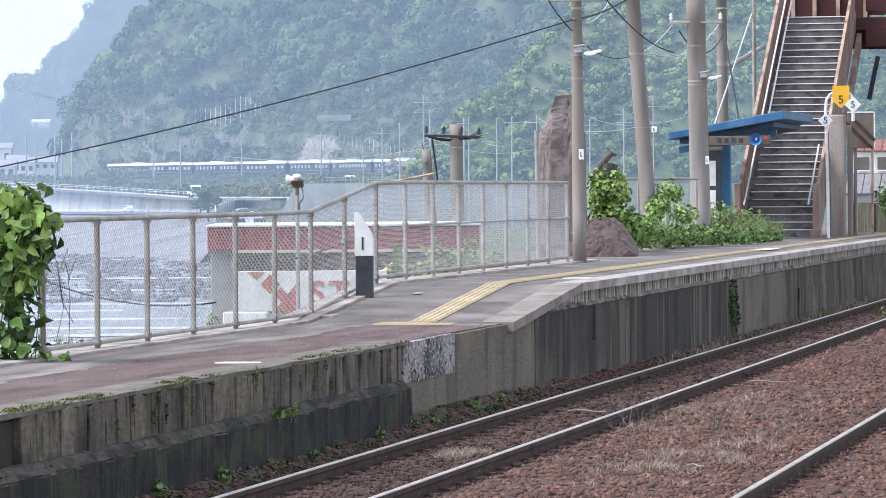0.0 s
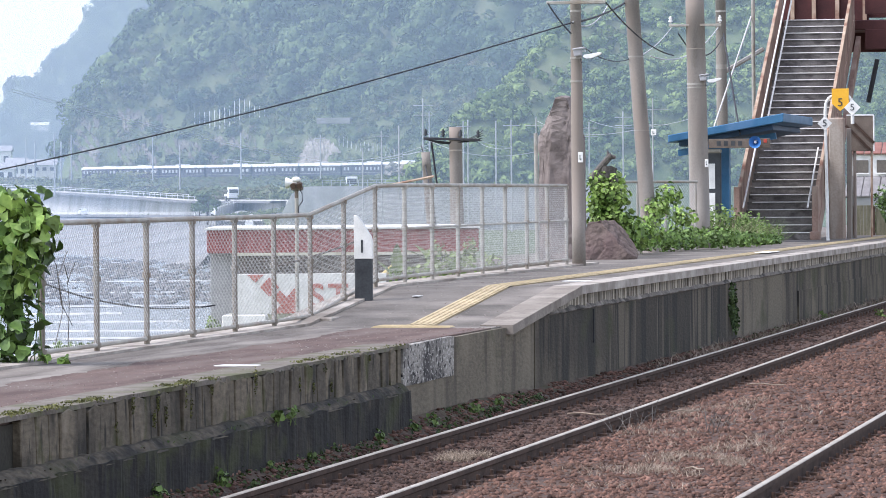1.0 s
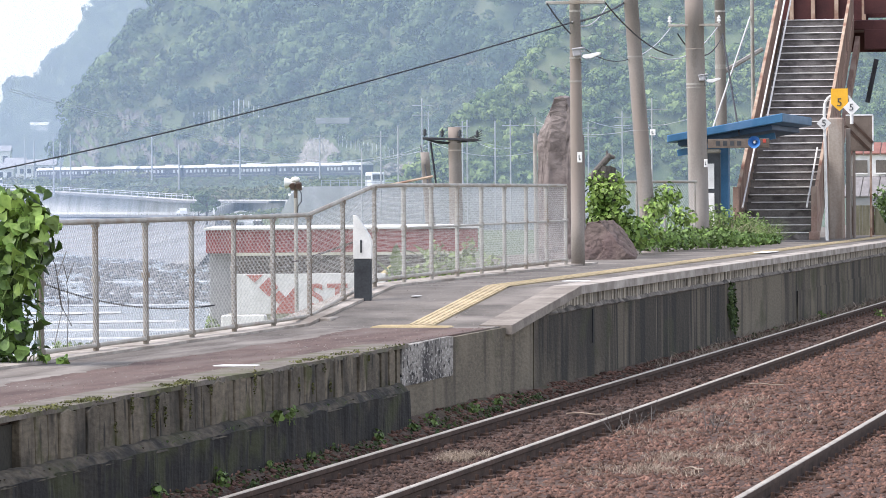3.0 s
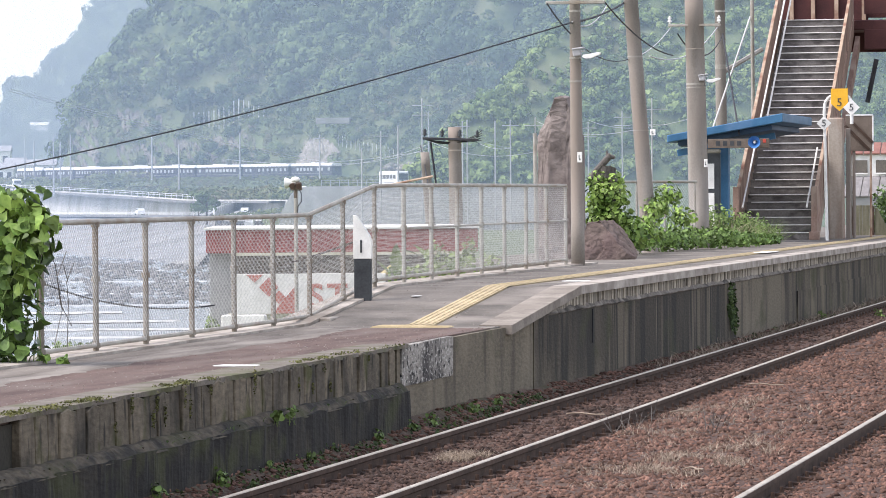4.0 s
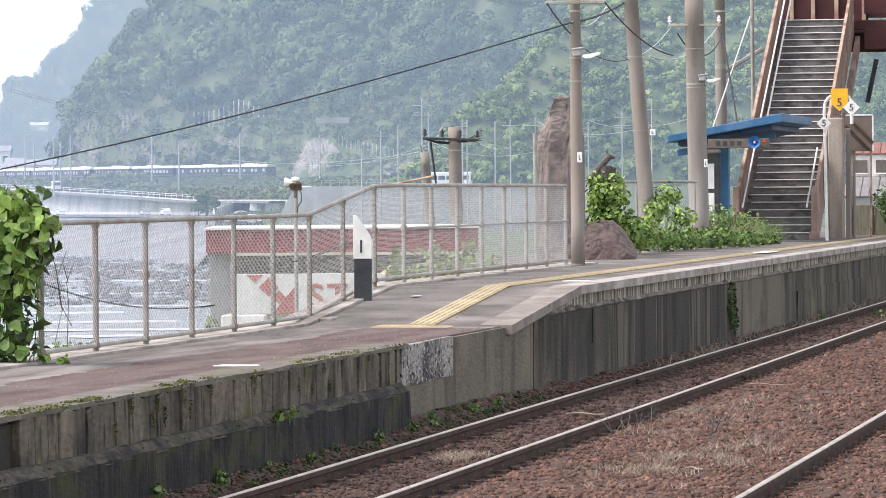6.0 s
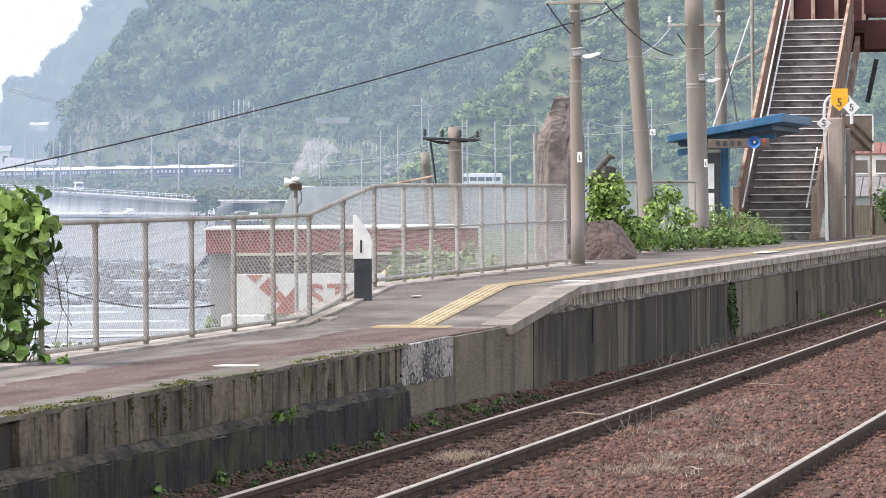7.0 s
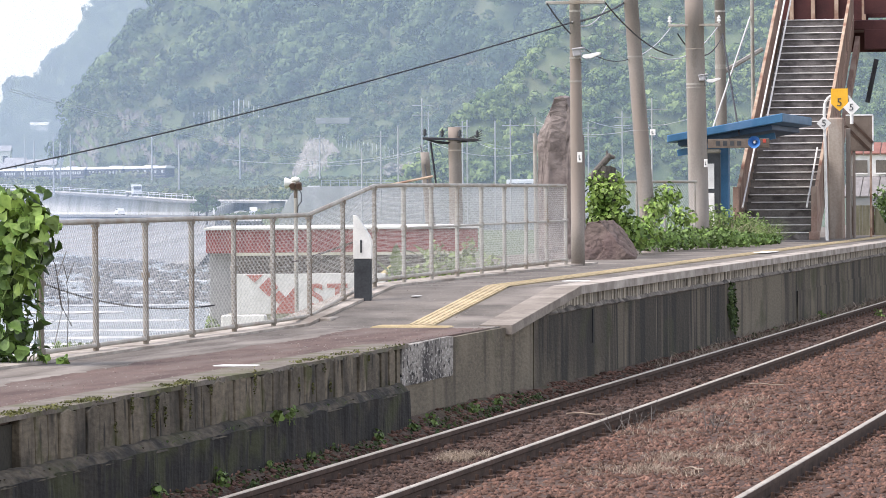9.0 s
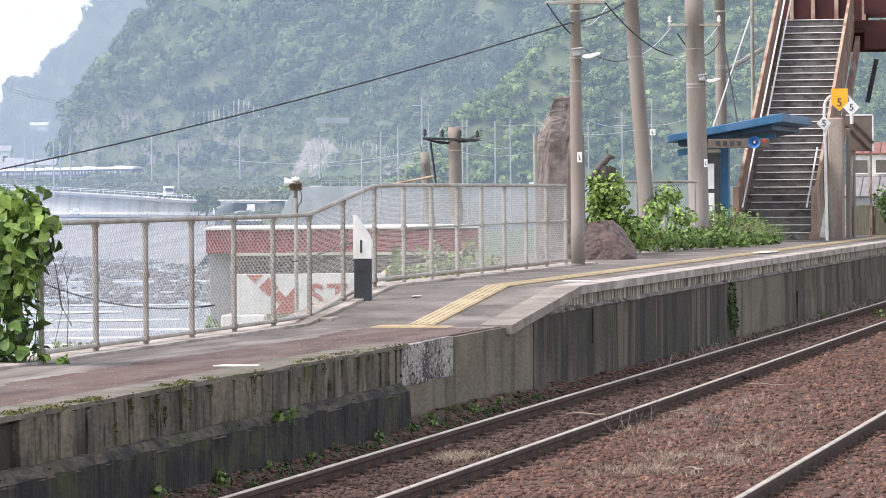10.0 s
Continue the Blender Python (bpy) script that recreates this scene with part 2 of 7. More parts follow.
M["cap"] = mat("pale rusty paint", (0.30, 0.20, 0.14), (0.48, 0.37, 0.28), 4, 0.7, 0.2, 40, c3=(0.22, 0.11, 0.075), stain=3)
M["navy_soft"] = mat("dark blue paint", (0.03, 0.06, 0.11), (0.05, 0.09, 0.16), 2, 0.6, 0.1, 30)
M["board"] = mat("brown stained board", (0.10, 0.078, 0.063), (0.19, 0.152, 0.123), 3, 0.8, 0.2, 30)
M["redsign"] = mat("red sign paint", (0.45, 0.06, 0.04), (0.55, 0.09, 0.06), 3, 0.6, 0, 30)
M["blue_pale"] = mat("sky blue paint", (0.06, 0.20, 0.50), (0.10, 0.28, 0.60), 3, 0.5, 0, 30)
M["yellow"] = mat("yellow sign paint", (0.72, 0.36, 0.02), (0.80, 0.44, 0.04), 3, 0.5, 0, 30)

M["rock_pale"] = mat("pale broken rock", (0.17, 0.153, 0.128), (0.37, 0.345, 0.305), 0.4, 0.95, 0.4, 2, c3=(0.14, 0.14, 0.10), stain=0.3)
M["rock_face"] = mat("brown rock face", (0.085, 0.08, 0.064), (0.215, 0.198, 0.168), 0.35, 0.95, 0.4, 2, c3=(0.10, 0.118, 0.06), stain=0.22, streak=(1, 1, 0.5))
M["rock_wet"] = mat("wet shore rock", (0.09, 0.088, 0.088), (0.20, 0.195, 0.19), 0.6, 0.6, 0.4, 3, vary=0.3, island=True)
M["block_far"] = mat("grey block wall", (0.25, 0.245, 0.225), (0.37, 0.362, 0.335), 0.3, 0.9, 0.3, 1.5, c3=(0.21, 0.215, 0.175), stain=0.12, streak=(1, 1, 0.5))
M["coast_wall"] = mat("pale streaked concrete", (0.40, 0.385, 0.355), (0.58, 0.565, 0.53), 0.25, 0.9, 0.3, 1.2, c3=(0.34, 0.33, 0.285), stain=0.12, streak=(1, 1, 0.4))
M["apron"] = mat("sea-stained concrete", (0.20, 0.20, 0.195), (0.34, 0.335, 0.325), 0.1, 0.9, 0.2, 1.2, c3=(0.16, 0.16, 0.155), stain=0.06)
M["pole_far"] = mat("pale pole", (0.30, 0.31, 0.32), (0.42, 0.43, 0.44), 1, 0.8, 0, 5)
M["roof_grey"] = mat("grey roof", (0.28, 0.28, 0.29), (0.4, 0.4, 0.41), 0.6, 0.8, 0.1, 5)
M["concrete_near"] = mat("grey render", (0.24, 0.245, 0.25), (0.36, 0.365, 0.37), 1.2, 0.9, 0.2, 20, c3=(0.2, 0.2, 0.2), stain=0.9)
M["fascia"] = mat("dark red fascia", (0.22, 0.045, 0.045), (0.32, 0.085, 0.08), 1.5, 0.7, 0.2, 20, streak=(6, 1, 0.5))
M["cream"] = mat("cream paint", (0.5, 0.47, 0.36), (0.62, 0.6, 0.5), 2, 0.7, 0.1, 30)
M["cream_yellow"] = mat("yellow paint", (0.5, 0.40, 0.16), (0.6, 0.5, 0.25), 2, 0.7, 0.1, 30)
M["rust_red"] = mat("faded red paint", (0.36, 0.09, 0.07), (0.50, 0.20, 0.16), 4, 0.8, 0.1, 40)
M["glass_dim"] = mat("dusty dark glass", (0.06, 0.05, 0.045), (0.14, 0.12, 0.10), 2, 0.25, 0, 20, spec=0.5)
M["glass"] = mat("dark glass", (0.02, 0.025, 0.03), (0.05, 0.055, 0.06), 1, 0.12, 0, 10, spec=0.5)
# coach window light put into a pale base colour; the pane does not glow
M["pane_lit"] = mat("pale lit-window colour", (0.26, 0.26, 0.25), (0.44, 0.44, 0.42), 1, 0.3, 0, 10, spec=0.5)
M["bark"] = mat("dead grey bark", (0.06, 0.055, 0.05), (0.16, 0.145, 0.13), 6, 0.95, 0.8, 30)
M["leaf_bright"] = mat("bright vine leaf", (0.06, 0.13, 0.02), (0.29, 0.41, 0.10), 3, 0.5, 0.1, 20, vary=0.6, island=True)
M["leaf_mid"] = mat("mid green leaf", (0.05, 0.10, 0.022), (0.17, 0.265, 0.065), 1.2, 0.55, 0.1, 12, vary=0.5, island=True)
M["moss_leaf"] = mat("yellow-green moss", (0.045, 0.05, 0.014), (0.14, 0.14, 0.045), 3, 0.8, 0.1, 30, vary=0.4, island=True)
M["leaf_pale"] = mat("pale broad leaf", (0.12, 0.18, 0.05), (0.27, 0.33, 0.13), 3, 0.6, 0.1, 20, vary=0.3, island=True)
M["tile_red"] = mat("red roof tile", (0.19, 0.085, 0.07), (0.30, 0.15, 0.125), 3, 0.7, 0.2, 20, vary=0.2, island=True)
M["tile_grey"] = mat("grey roof tile", (0.16, 0.15, 0.15), (0.28, 0.27, 0.27), 3, 0.7, 0.2, 20, vary=0.2, island=True)
M["car_white"] = mat("white car paint", (0.72, 0.73, 0.74), (0.8, 0.8, 0.8), 1, 0.3, 0, 10, spec=0.5)
M["foam"] = mat("sea foam", (0.38, 0.40, 0.405), (0.60, 0.61, 0.61), 0.8, 0.9, 0.3, 4)
M["car_silver"] = mat("silver car paint", (0.40, 0.41, 0.42), (0.5, 0.5, 0.5), 1, 0.3, 0, 10, metal=0.4)


def haze_mat(name, amount, colour):
    """Thin scattering mist: mostly clear, lit by the sky and the sun."""
    m = bpy.data.materials.new(name)
    m.use_nodes = True
    n, l = m.node_tree.nodes, m.node_tree.links
    n.remove(n["Principled BSDF"])
    out = n["Material Output"]
    clear = n.new("ShaderNodeBsdfTransparent")
    dif, tra = n.new("ShaderNodeBsdfDiffuse"), n.new("ShaderNodeBsdfTranslucent")
    dif.inputs["Color"].default_value = tra.inputs["Color"].default_value = (*colour, 1)
    half, mix = n.new("ShaderNodeMixShader"), n.new("ShaderNodeMixShader")
    half.inputs[0].default_value = 0.5
    mix.inputs[0].default_value = amount
    l.new(dif.outputs[0], half.inputs[1])
    l.new(tra.outputs[0], half.inputs[2])
    l.new(clear.outputs[0], mix.inputs[1])
    l.new(half.outputs[0], mix.inputs[2])
    l.new(mix.outputs[0], out.inputs["Surface"])
    return m


M["haze_thin"] = haze_mat("thin sea haze", 0.15, (0.62, 0.78, 1.0))
M["haze_thick"] = haze_mat("dense sea haze", 0.4, (0.84, 0.92, 1.0))


# ---------------------------------------------------------------- building helpers
def mesh_of(name, bm, material):
    me = bpy.data.meshes.new(name)
    bm.to_mesh(me)
    bm.free()
    me.materials.append(material)
    return me


def part(name, bm, material, parent, label=""):
    ob = new(name, mesh_of(name, bm, material) if isinstance(bm, bmesh.types.BMesh) else bm)
    ob.parent = parent
    return tagged(ob, label)


def thing(name, label, category, m=None, group=""):
    ob = new(name)
    ob.empty_display_size = 0.2
    ob.matrix_world = m or Matrix()
    return tagged(ob, label, category, group)


def setting(name, bm, material, label="", category=""):
    ob = new(name, mesh_of(name, bm, material) if isinstance(bm, bmesh.types.BMesh) else bm)
    return tagged(ob, label or name.replace("_", " "), category, kind="structure")


def box(bm, size, at=(0, 0, 0), rot=(0, 0, 0), bevel=0.0):
    r = bmesh.ops.create_cube(bm, size=1, matrix=Matrix.Translation(at) @ Euler([radians(a) for a in rot]).to_matrix().to_4x4() @ Matrix.Diagonal((*size, 1)))
    if bevel:
        edges = list({e for v in r["verts"] for e in v.link_edges})
        bmesh.ops.bevel(bm, geom=edges, offset=bevel, segments=1, affect="EDGES")
    return bm


def rod(bm, p, q, r0, r1=None, seg=10, caps=True):
    p, q = Vector(p), Vector(q)
    d = q - p
    m = Matrix.Translation((p + q) / 2) @ d.to_track_quat("Z", "Y").to_matrix().to_4x4()
    bmesh.ops.create_cone(bm, cap_ends=caps, segments=seg, radius1=r0, radius2=r0 if r1 is None else r1, depth=d.length, matrix=m)
    return bm


def pipe(bm, pts, r, seg=8):
    for p, q in zip(pts, pts[1:]):
        rod(bm, p, q, r, r, seg)
    return bm


def tube(bm, pts, r, seg=6):
    """One swept tube along a line of points."""
    rings = []
    for i, p in enumerate(pts):
        d = (Vector(pts[min(i + 1, len(pts) - 1)]) - Vector(pts[max(i - 1, 0)])).to_track_quat("Z", "Y")
        rings.append([bm.verts.new(Vector(p) + d @ Vector((r * math.cos(2 * math.pi * k / seg), r * math.sin(2 * math.pi * k / seg), 0))) for k in range(seg)])
    for a, b in zip(rings, rings[1:]):
        for k in range(seg):
            bm.faces.new((a[k], a[(k + 1) % seg], b[(k + 1) % seg], b[k]))
    bm.faces.new(rings[0][::-1])
    bm.faces.new(rings[-1])
    return bm


def prism(bm, outline, depth, m=Matrix()):
    """A flat outline (x, z) with its depth along y."""
    a = [bm.verts.new(m @ Vector((x, 0, z))) for x, z in outline]
    b = [bm.verts.new(m @ Vector((x, depth, z))) for x, z in outline]
    bm.faces.new(a)
    bm.faces.new(b[::-1])
    k = len(a)
    for i in range(k):
        bm.faces.new((a[i], b[i], b[(i + 1) % k], a[(i + 1) % k]))
    bmesh.ops.recalc_face_normals(bm, faces=bm.faces)
    return bm


def soup(name, verts, faces, material):
    me = bpy.data.meshes.new(name)
    verts = np.asarray(verts, dtype=np.float32)
    faces = np.asarray(faces, dtype=np.int32)
    me.vertices.add(len(verts))
    me.vertices.foreach_set("co", verts.ravel())
    k = faces.shape[1]
    me.loops.add(faces.size)
    me.loops.foreach_set("vertex_index", faces.ravel())
    me.polygons.add(len(faces))
    me.polygons.foreach_set("loop_start", np.arange(0, faces.size, k, dtype=np.int32))
    me.polygons.foreach_set("loop_total", np.full(len(faces), k, dtype=np.int32))
    me.update(calc_edges=True)
    me.materials.append(material)
    return me


RNG = np.random.default_rng(7)

# ---------------------------------------------------------------- terrain
TRACK = [(12, 974), (-3.2, 1005), (-13.1, 1025), (-23.4, 1043), (-33.9, 1060), (-45.9, 1076), (-58.2, 1092), (-70.9, 1108), (-84.1, 1126), (-98, 1148), (-112.9, 1176), (-129, 1210), (-146.5, 1248), (-170, 1310)]


def track_at(s):
    """Place and heading on the far railway, s metres from its near end."""
    for (a, b), (c, e) in zip(TRACK, TRACK[1:]):
        n = math.hypot(c - a, e - b)
        if s <= n or (c, e) == TRACK[-1]:
            return Vector((a + (c - a) * s / n, b + (e - b) * s / n)), Vector((c - a, e - b)).normalized()
        s -= n


def rail_d(u):
    pts = sorted((1000 * a / b, b) for a, b in TRACK)
    return float(np.interp(u, [p[0] for p in pts], [p[1] for p in pts]))


def low_d(u):
    return 850 + (-58 - u) * 5.0


def up_d(u):
    return low_d(u) + 52


def up_z(u):
    return 0.8 + max(-59 - u, 0) * 0.07


def smooth(a, b, x):
    t = min(max((x - a) / (b - a), 0), 1)
    return t * t * (3 - 2 * t)


def lerp(a, b, t):
    return a + (b - a) * t


def ground_z(l, d):
    p = far(l, d)
    u = 1000 * l / max(d, 1)
    if abs(u) > 300 or d < 5 or p.y < 0:
        return -0.14 if p.x > -10.7 else max(-10.5, -0.14 - 0.4 * (-10.7 - p.x))
    if p.x > -10.7 and p.y < 240:
        return -0.14
    slope = max(-10.5, -0.14 - 0.3 * (-10.7 - p.x))
    pad = smooth(-53.5, -50, u)
    near = lerp(slope, max(slope, lerp(-0.75, -4.0, smooth(120, 260, d))), pad)
    if d < 600:
        return near
    rough = 3.0 * noise.noise((l / 13, d / 16, 0)) + 9 * noise.noise((l / 38, d / 60, 3))
    left = near
    ld = low_d(max(u, -120))
    lz = -2.1 - (-58 - u) * 0.012
    if d > ld + 1:
        left = lz - 0.3
    ud = up_d(max(u, -120))
    if d > ud + 6:
        left = up_z(u)
    rd = rail_d(u)
    if d > ud + 9:
        left = lerp(up_z(u), 5.6, smooth(ud + 9, rd - 8, d))
    right = near
    if d > 701:
        right = lerp(3.0, 5.6, smooth(775, rd - 8, d))
    z = lerp(left, right, smooth(-34, -29, u)) if d > 690 else lerp(left, near, smooth(-34, -29, u))
    if d > rd + 9:
        rise = 0.72 * (d - rd - 9)
        k = l * 1250 / d
        cap = float(np.interp(k, (-115, -111, -107, -101, -91, -78, -60, 60), (0, 9, 20, 27, 34, 46, 68, 220))) - 0.6 * max(rough, 0)
        hill = min(rise, max(cap, 0) * d / 1250)
        spur = 11 * noise.noise(((l + 0.35 * d) / 30, d / 95, 6)) + 5 * noise.noise(((l - 0.3 * d) / 16, d / 40, 12))
        z = 5.6 + max(hill + min(rise / 20, 1) * rough + smooth(24, 60, d - rd - 9) * smooth(-108, -94, k) * spur, 0) * smooth(-115, -110, k)
    if d > 770:
        k = l * 760 / d
        h2 = min(0.95 * (d - 770), max(13.6 + (k - 5.8) * 1.15, 0))
        if h2 > 0.3:
            z = max(z, 4.0 + h2 + min(h2 / 12, 1) * rough * 0.7)
    if d > 2300:
        k = l * 2600 / d
        crest = float(np.interp(k, (-330, -280, -264, -258, -240, -234, -215, -205, -150, 300), (0, 22, 40, 55, 61, 80, 98, 112, 180, 700)))
        z = max(z, min(0.6 * (d - 2300), crest * d / 2600) + 1.2 * rough)
    return z


def ground():
    us = [-3.1 * 1000 + 100 * i for i in range(29)] + [-200, -170, -150, -135] + list(np.arange(-125, 125.1, 1.25)) + [140, 170, 200] + [300 + 100 * i for i in range(29)]
    ds = [0.05, 4, 8, 14, 20, 26, 32, 38, 45, 55, 65, 80, 95, 110, 130, 150, 180, 220, 270, 330, 400, 480, 560, 640, 690, 699, 702, 720, 745, 765, 768, 770, 772, 774, 777]
    ds += list(np.arange(780, 1420, 7)) + [1500, 1600, 1800, 2000, 2200, 2300] + list(np.arange(2340, 2720, 25)) + [3000, 3500, 4200, 4700]
    verts, faces = [], []
    for u in us:
        for d in ds:
            if abs(u) <= 300:
                l = u / 1000 * d
                p = far(l, d, ground_z(l, d))
            else:
                a = u / 1000
                l, dd = math.sin(a) * d, math.cos(a) * d
                p = far(l, dd)
                p.z = -0.14 if p.x > -10.7 else max(-10.5, -0.14 - 0.4 * (-10.7 - p.x))
            verts.append(p)
    k = len(ds)
    for i in range(len(us) - 1):
        for j in range(k - 1):
            faces.append((i * k + j, (i + 1) * k + j, (i + 1) * k + j + 1, i * k + j + 1))
    me = soup("ground", verts, faces, M["earth"])
    return setting("ground", me, None, "wooded hillsides, embankment and shore ground", "ground")


ground()


def sea():
    bm = bmesh.new()
    a, b, c, e = far(-2500, 60, -9), far(-2, 60, -9), far(-2, 900, -9), far(-2500, 4200, -9)
    bm.faces.new([bm.verts.new(v) for v in (a, b, c, e)])
    setting("sea_water", bm, M["sea"], "grey choppy sea water along the shore", "sea")


M["sea"] = mat("grey sea", (0.13, 0.142, 0.145), (0.25, 0.265, 0.27), 0.35, 0.25, 0.6, 1.6, streak=(0.4, 1, 1), dist=0.3, spec=0.5)
sea()


# ---------------------------------------------------------------- platform
EDGE, BACK = -8.2, -10.75
LOW, HIGH = 0.76, 1.08
R0, R1 = 45.5, 50.2


def top_z(y):
    return LOW + (HIGH - LOW) * min(max((y - R0) / (R1 - R0), 0), 1)


def slab(name, x0, x1, ys, z0, material, label, lift=0.0):
    """A long slab that follows the platform's rise."""
    bm = bmesh.new()
    rows = []
    for y in ys:
        z = top_z(y) + lift
        rows.append([bm.verts.new(v) for v in ((x0, y, z), (x1, y, z), (x1, y, z0), (x0, y, z0))])
    for a, b in zip(rows, rows[1:]):
        for i in range(4):
            bm.faces.new((a[i], a[(i + 1) % 4], b[(i + 1) % 4], b[i]))
    bm.faces.new(rows[0])
    bm.faces.new(rows[-1][::-1])
    bmesh.ops.recalc_face_normals(bm, faces=bm.faces)
    return setting(name, bm, material, label, "platform")


slab("platform_low", BACK, EDGE - 0.06, (8, 20, 30, 40, 44.85), -0.3, M["asphalt_red"], "low platform end of worn reddish asphalt")
slab("platform_ramp", BACK, EDGE - 0.06, (44.85, R0, R1), -0.3, M["asphalt"], "short grey asphalt ramp up to the platform")
slab("platform_high", -10.9, EDGE - 0.06, (R1, 60, 80, 140), -0.3, M["asphalt"], "higher grey asphalt platform")
slab("platform_wide", -13.5, -10.9, (66.5, 100, 140), -0.3, M["asphalt"], "wider grey asphalt platform towards the stairs")


def gritty_strip():
    """A rougher grey layer of asphalt with an uneven edge along the back of the low platform."""
    bm = bmesh.new()
    rows = []
    for i in range(380):
        y = 20 + 24.8 * i / 379
        x = -9.6 + 0.22 * noise.noise((y * 0.35, 3, 1)) + 0.10 * noise.noise((y * 1.3, 5, 1)) + 0.05 * noise.noise((y * 5, 7, 1))
        rows.append([bm.verts.new((a, y, LOW + b)) for a, b in ((-10.42, 0.004), (x - 0.03, 0.004), (x, -0.003))])
    for a, b in zip(rows, rows[1:]):
        for k in range(2):
            bm.faces.new((a[k], a[k + 1], b[k + 1], b[k]))
    setting("platform_low_back", bm, M["asphalt_grit"], "rough grey asphalt layer along the fence of the low platform", "platform")


gritty_strip()


# ---------------------------------------------------------------- tracks
def rail(x):
    t = thing("rail", "rusty steel running rail with a worn bright head", "rail", group="rails of the two tracks")
    bm = bmesh.new()
    prof = [(-0.0325, 0), (0.0325, 0), (0.0325, -0.035), (0.008, -0.05), (0.008, -0.125), (0.06, -0.14), (0.06, -0.15), (-0.06, -0.15), (-0.06, -0.14), (-0.008, -0.125), (-0.008, -0.05), (-0.0325, -0.035)]
    prism(bm, [(x + a, b - 0.006) for a, b in prof], 390, Matrix.Translation((0, 6, 0)))
    part("web_and_foot", bm, M["rust"], t)
    bm = bmesh.new()
    box(bm, (0.052, 390, 0.012), (x, 201, -0.005), bevel=0.004)
    part("running_surface", bm, M["steel_rail"], t, "bright worn rail head")
    for k in range(96):
        for sx in (-0.085, 0.085):
            ob = new("clip", CLIP)
            ob.parent = t
            ob.location = (x + sx, 27 + 0.6 * k, -0.115)
            ob.rotation_euler = (0, 0, 0 if sx > 0 else math.pi)
    bm = bmesh.new()
    box(bm, (0.075, 0.6, 0.06), (x, 50.9 if x < -7 else 52.0, -0.075), bevel=0.01)
    for i in range(4):
        rod(bm, (x + 0.02, 50.68 + 0.15 * i + (0 if x < -7 else 1.1), -0.075), (x + 0.07, 50.68 + 0.15 * i + (0 if x < -7 else 1.1), -0.075), 0.018, 0.018, 6)
    part("fishplate", bm, M["rust"], t, "bolted joint bar")
    return t


def clip_mesh():
    bm = bmesh.new()
    box(bm, (0.09, 0.14, 0.03), (0, 0, 0), bevel=0.006)
    rod(bm, (0.015, 0, 0), (0.015, 0, 0.06), 0.02, 0.016, 6)
    return mesh_of("clip", bm, M["rust"])


CLIP = clip_mesh()


for x in (-7.54, -6.40, -3.80, -2.66):
    rail(x)


def stones(x0, x1, name, material, label):
    """Loose ballast stones, dense near, thinner far away."""
    v, f = [], []
    base = np.array([(1, 0, 0), (0, 1, 0), (-1, 0, 0), (0, -1, 0), (0, 0, 1), (0, 0, -1)], float)
    tri = np.array([(0, 1, 4), (1, 2, 4), (2, 3, 4), (3, 0, 4), (1, 0, 5), (2, 1, 5), (3, 2, 5), (0, 3, 5)])
    n = 0
    for y0, y1, dens, size in ((27, 40, 420, 0.027), (40, 60, 200, 0.033), (60, 100, 60, 0.046)):
        m = int((y1 - y0) * (x1 - x0) * dens)
        c = np.stack([RNG.uniform(x0, x1, m), RNG.uniform(y0, y1, m), RNG.uniform(-0.15, -0.12, m)], 1)
        keep = (np.abs(c[:, 0:1] - np.array([-7.54, -6.40, -3.80, -2.66])).min(1) > 0.07)
        c = c[keep]
        m = len(c)
        p = base[None] * RNG.uniform(0.5, 1.3, (m, 6, 3)) + RNG.normal(0, 0.2, (m, 6, 3))
        s = size * RNG.uniform(0.5, 1.6, (m, 1, 1))
        a = RNG.uniform(0, 6.28, m)
        ca, sa = np.cos(a)[:, None], np.sin(a)[:, None]
        q = np.stack([p[..., 0] * ca - p[..., 1] * sa, p[..., 0] * sa + p[..., 1] * ca, p[..., 2] * 0.7], 2) * s + c[:, None]
        v.append(q.reshape(-1, 3))
        f.append((tri[None] + 6 * np.arange(m)[:, None, None]).reshape(-1, 3) + n)
        n += 6 * m
    ob = new(name, soup(name, np.concatenate(v), np.concatenate(f), M[material]))
    tagged(ob, label, "ballast", kind="stuff")


def bed():
    bm = bmesh.new()
    bmesh.ops.create_grid(bm, x_segments=1, y_segments=1, size=1, matrix=Matrix.Translation((-1, 120, -0.125)) @ Matrix.Diagonal((7.19, 114, 1, 1)))
    setting("track_bed", bm, M["bed"], "reddish-brown track bed of dirt and ballast", "track bed")


bed()
stones(-6.25, -1.6, "ballast_stones", "ballast", "loose reddish-brown ballast stones between the tracks")
stones(-8.2, -6.25, "ballast_stones", "ballast_dark", "oily dark brown ballast stones under the nearer track")


# ---------------------------------------------------------------- fence
FX, PITCH = -10.6, 1.762


def fence_z(y):
    return 0.78 + 0.34 * min(max((y - 46.3) / (50.0 - 46.3), 0), 1)


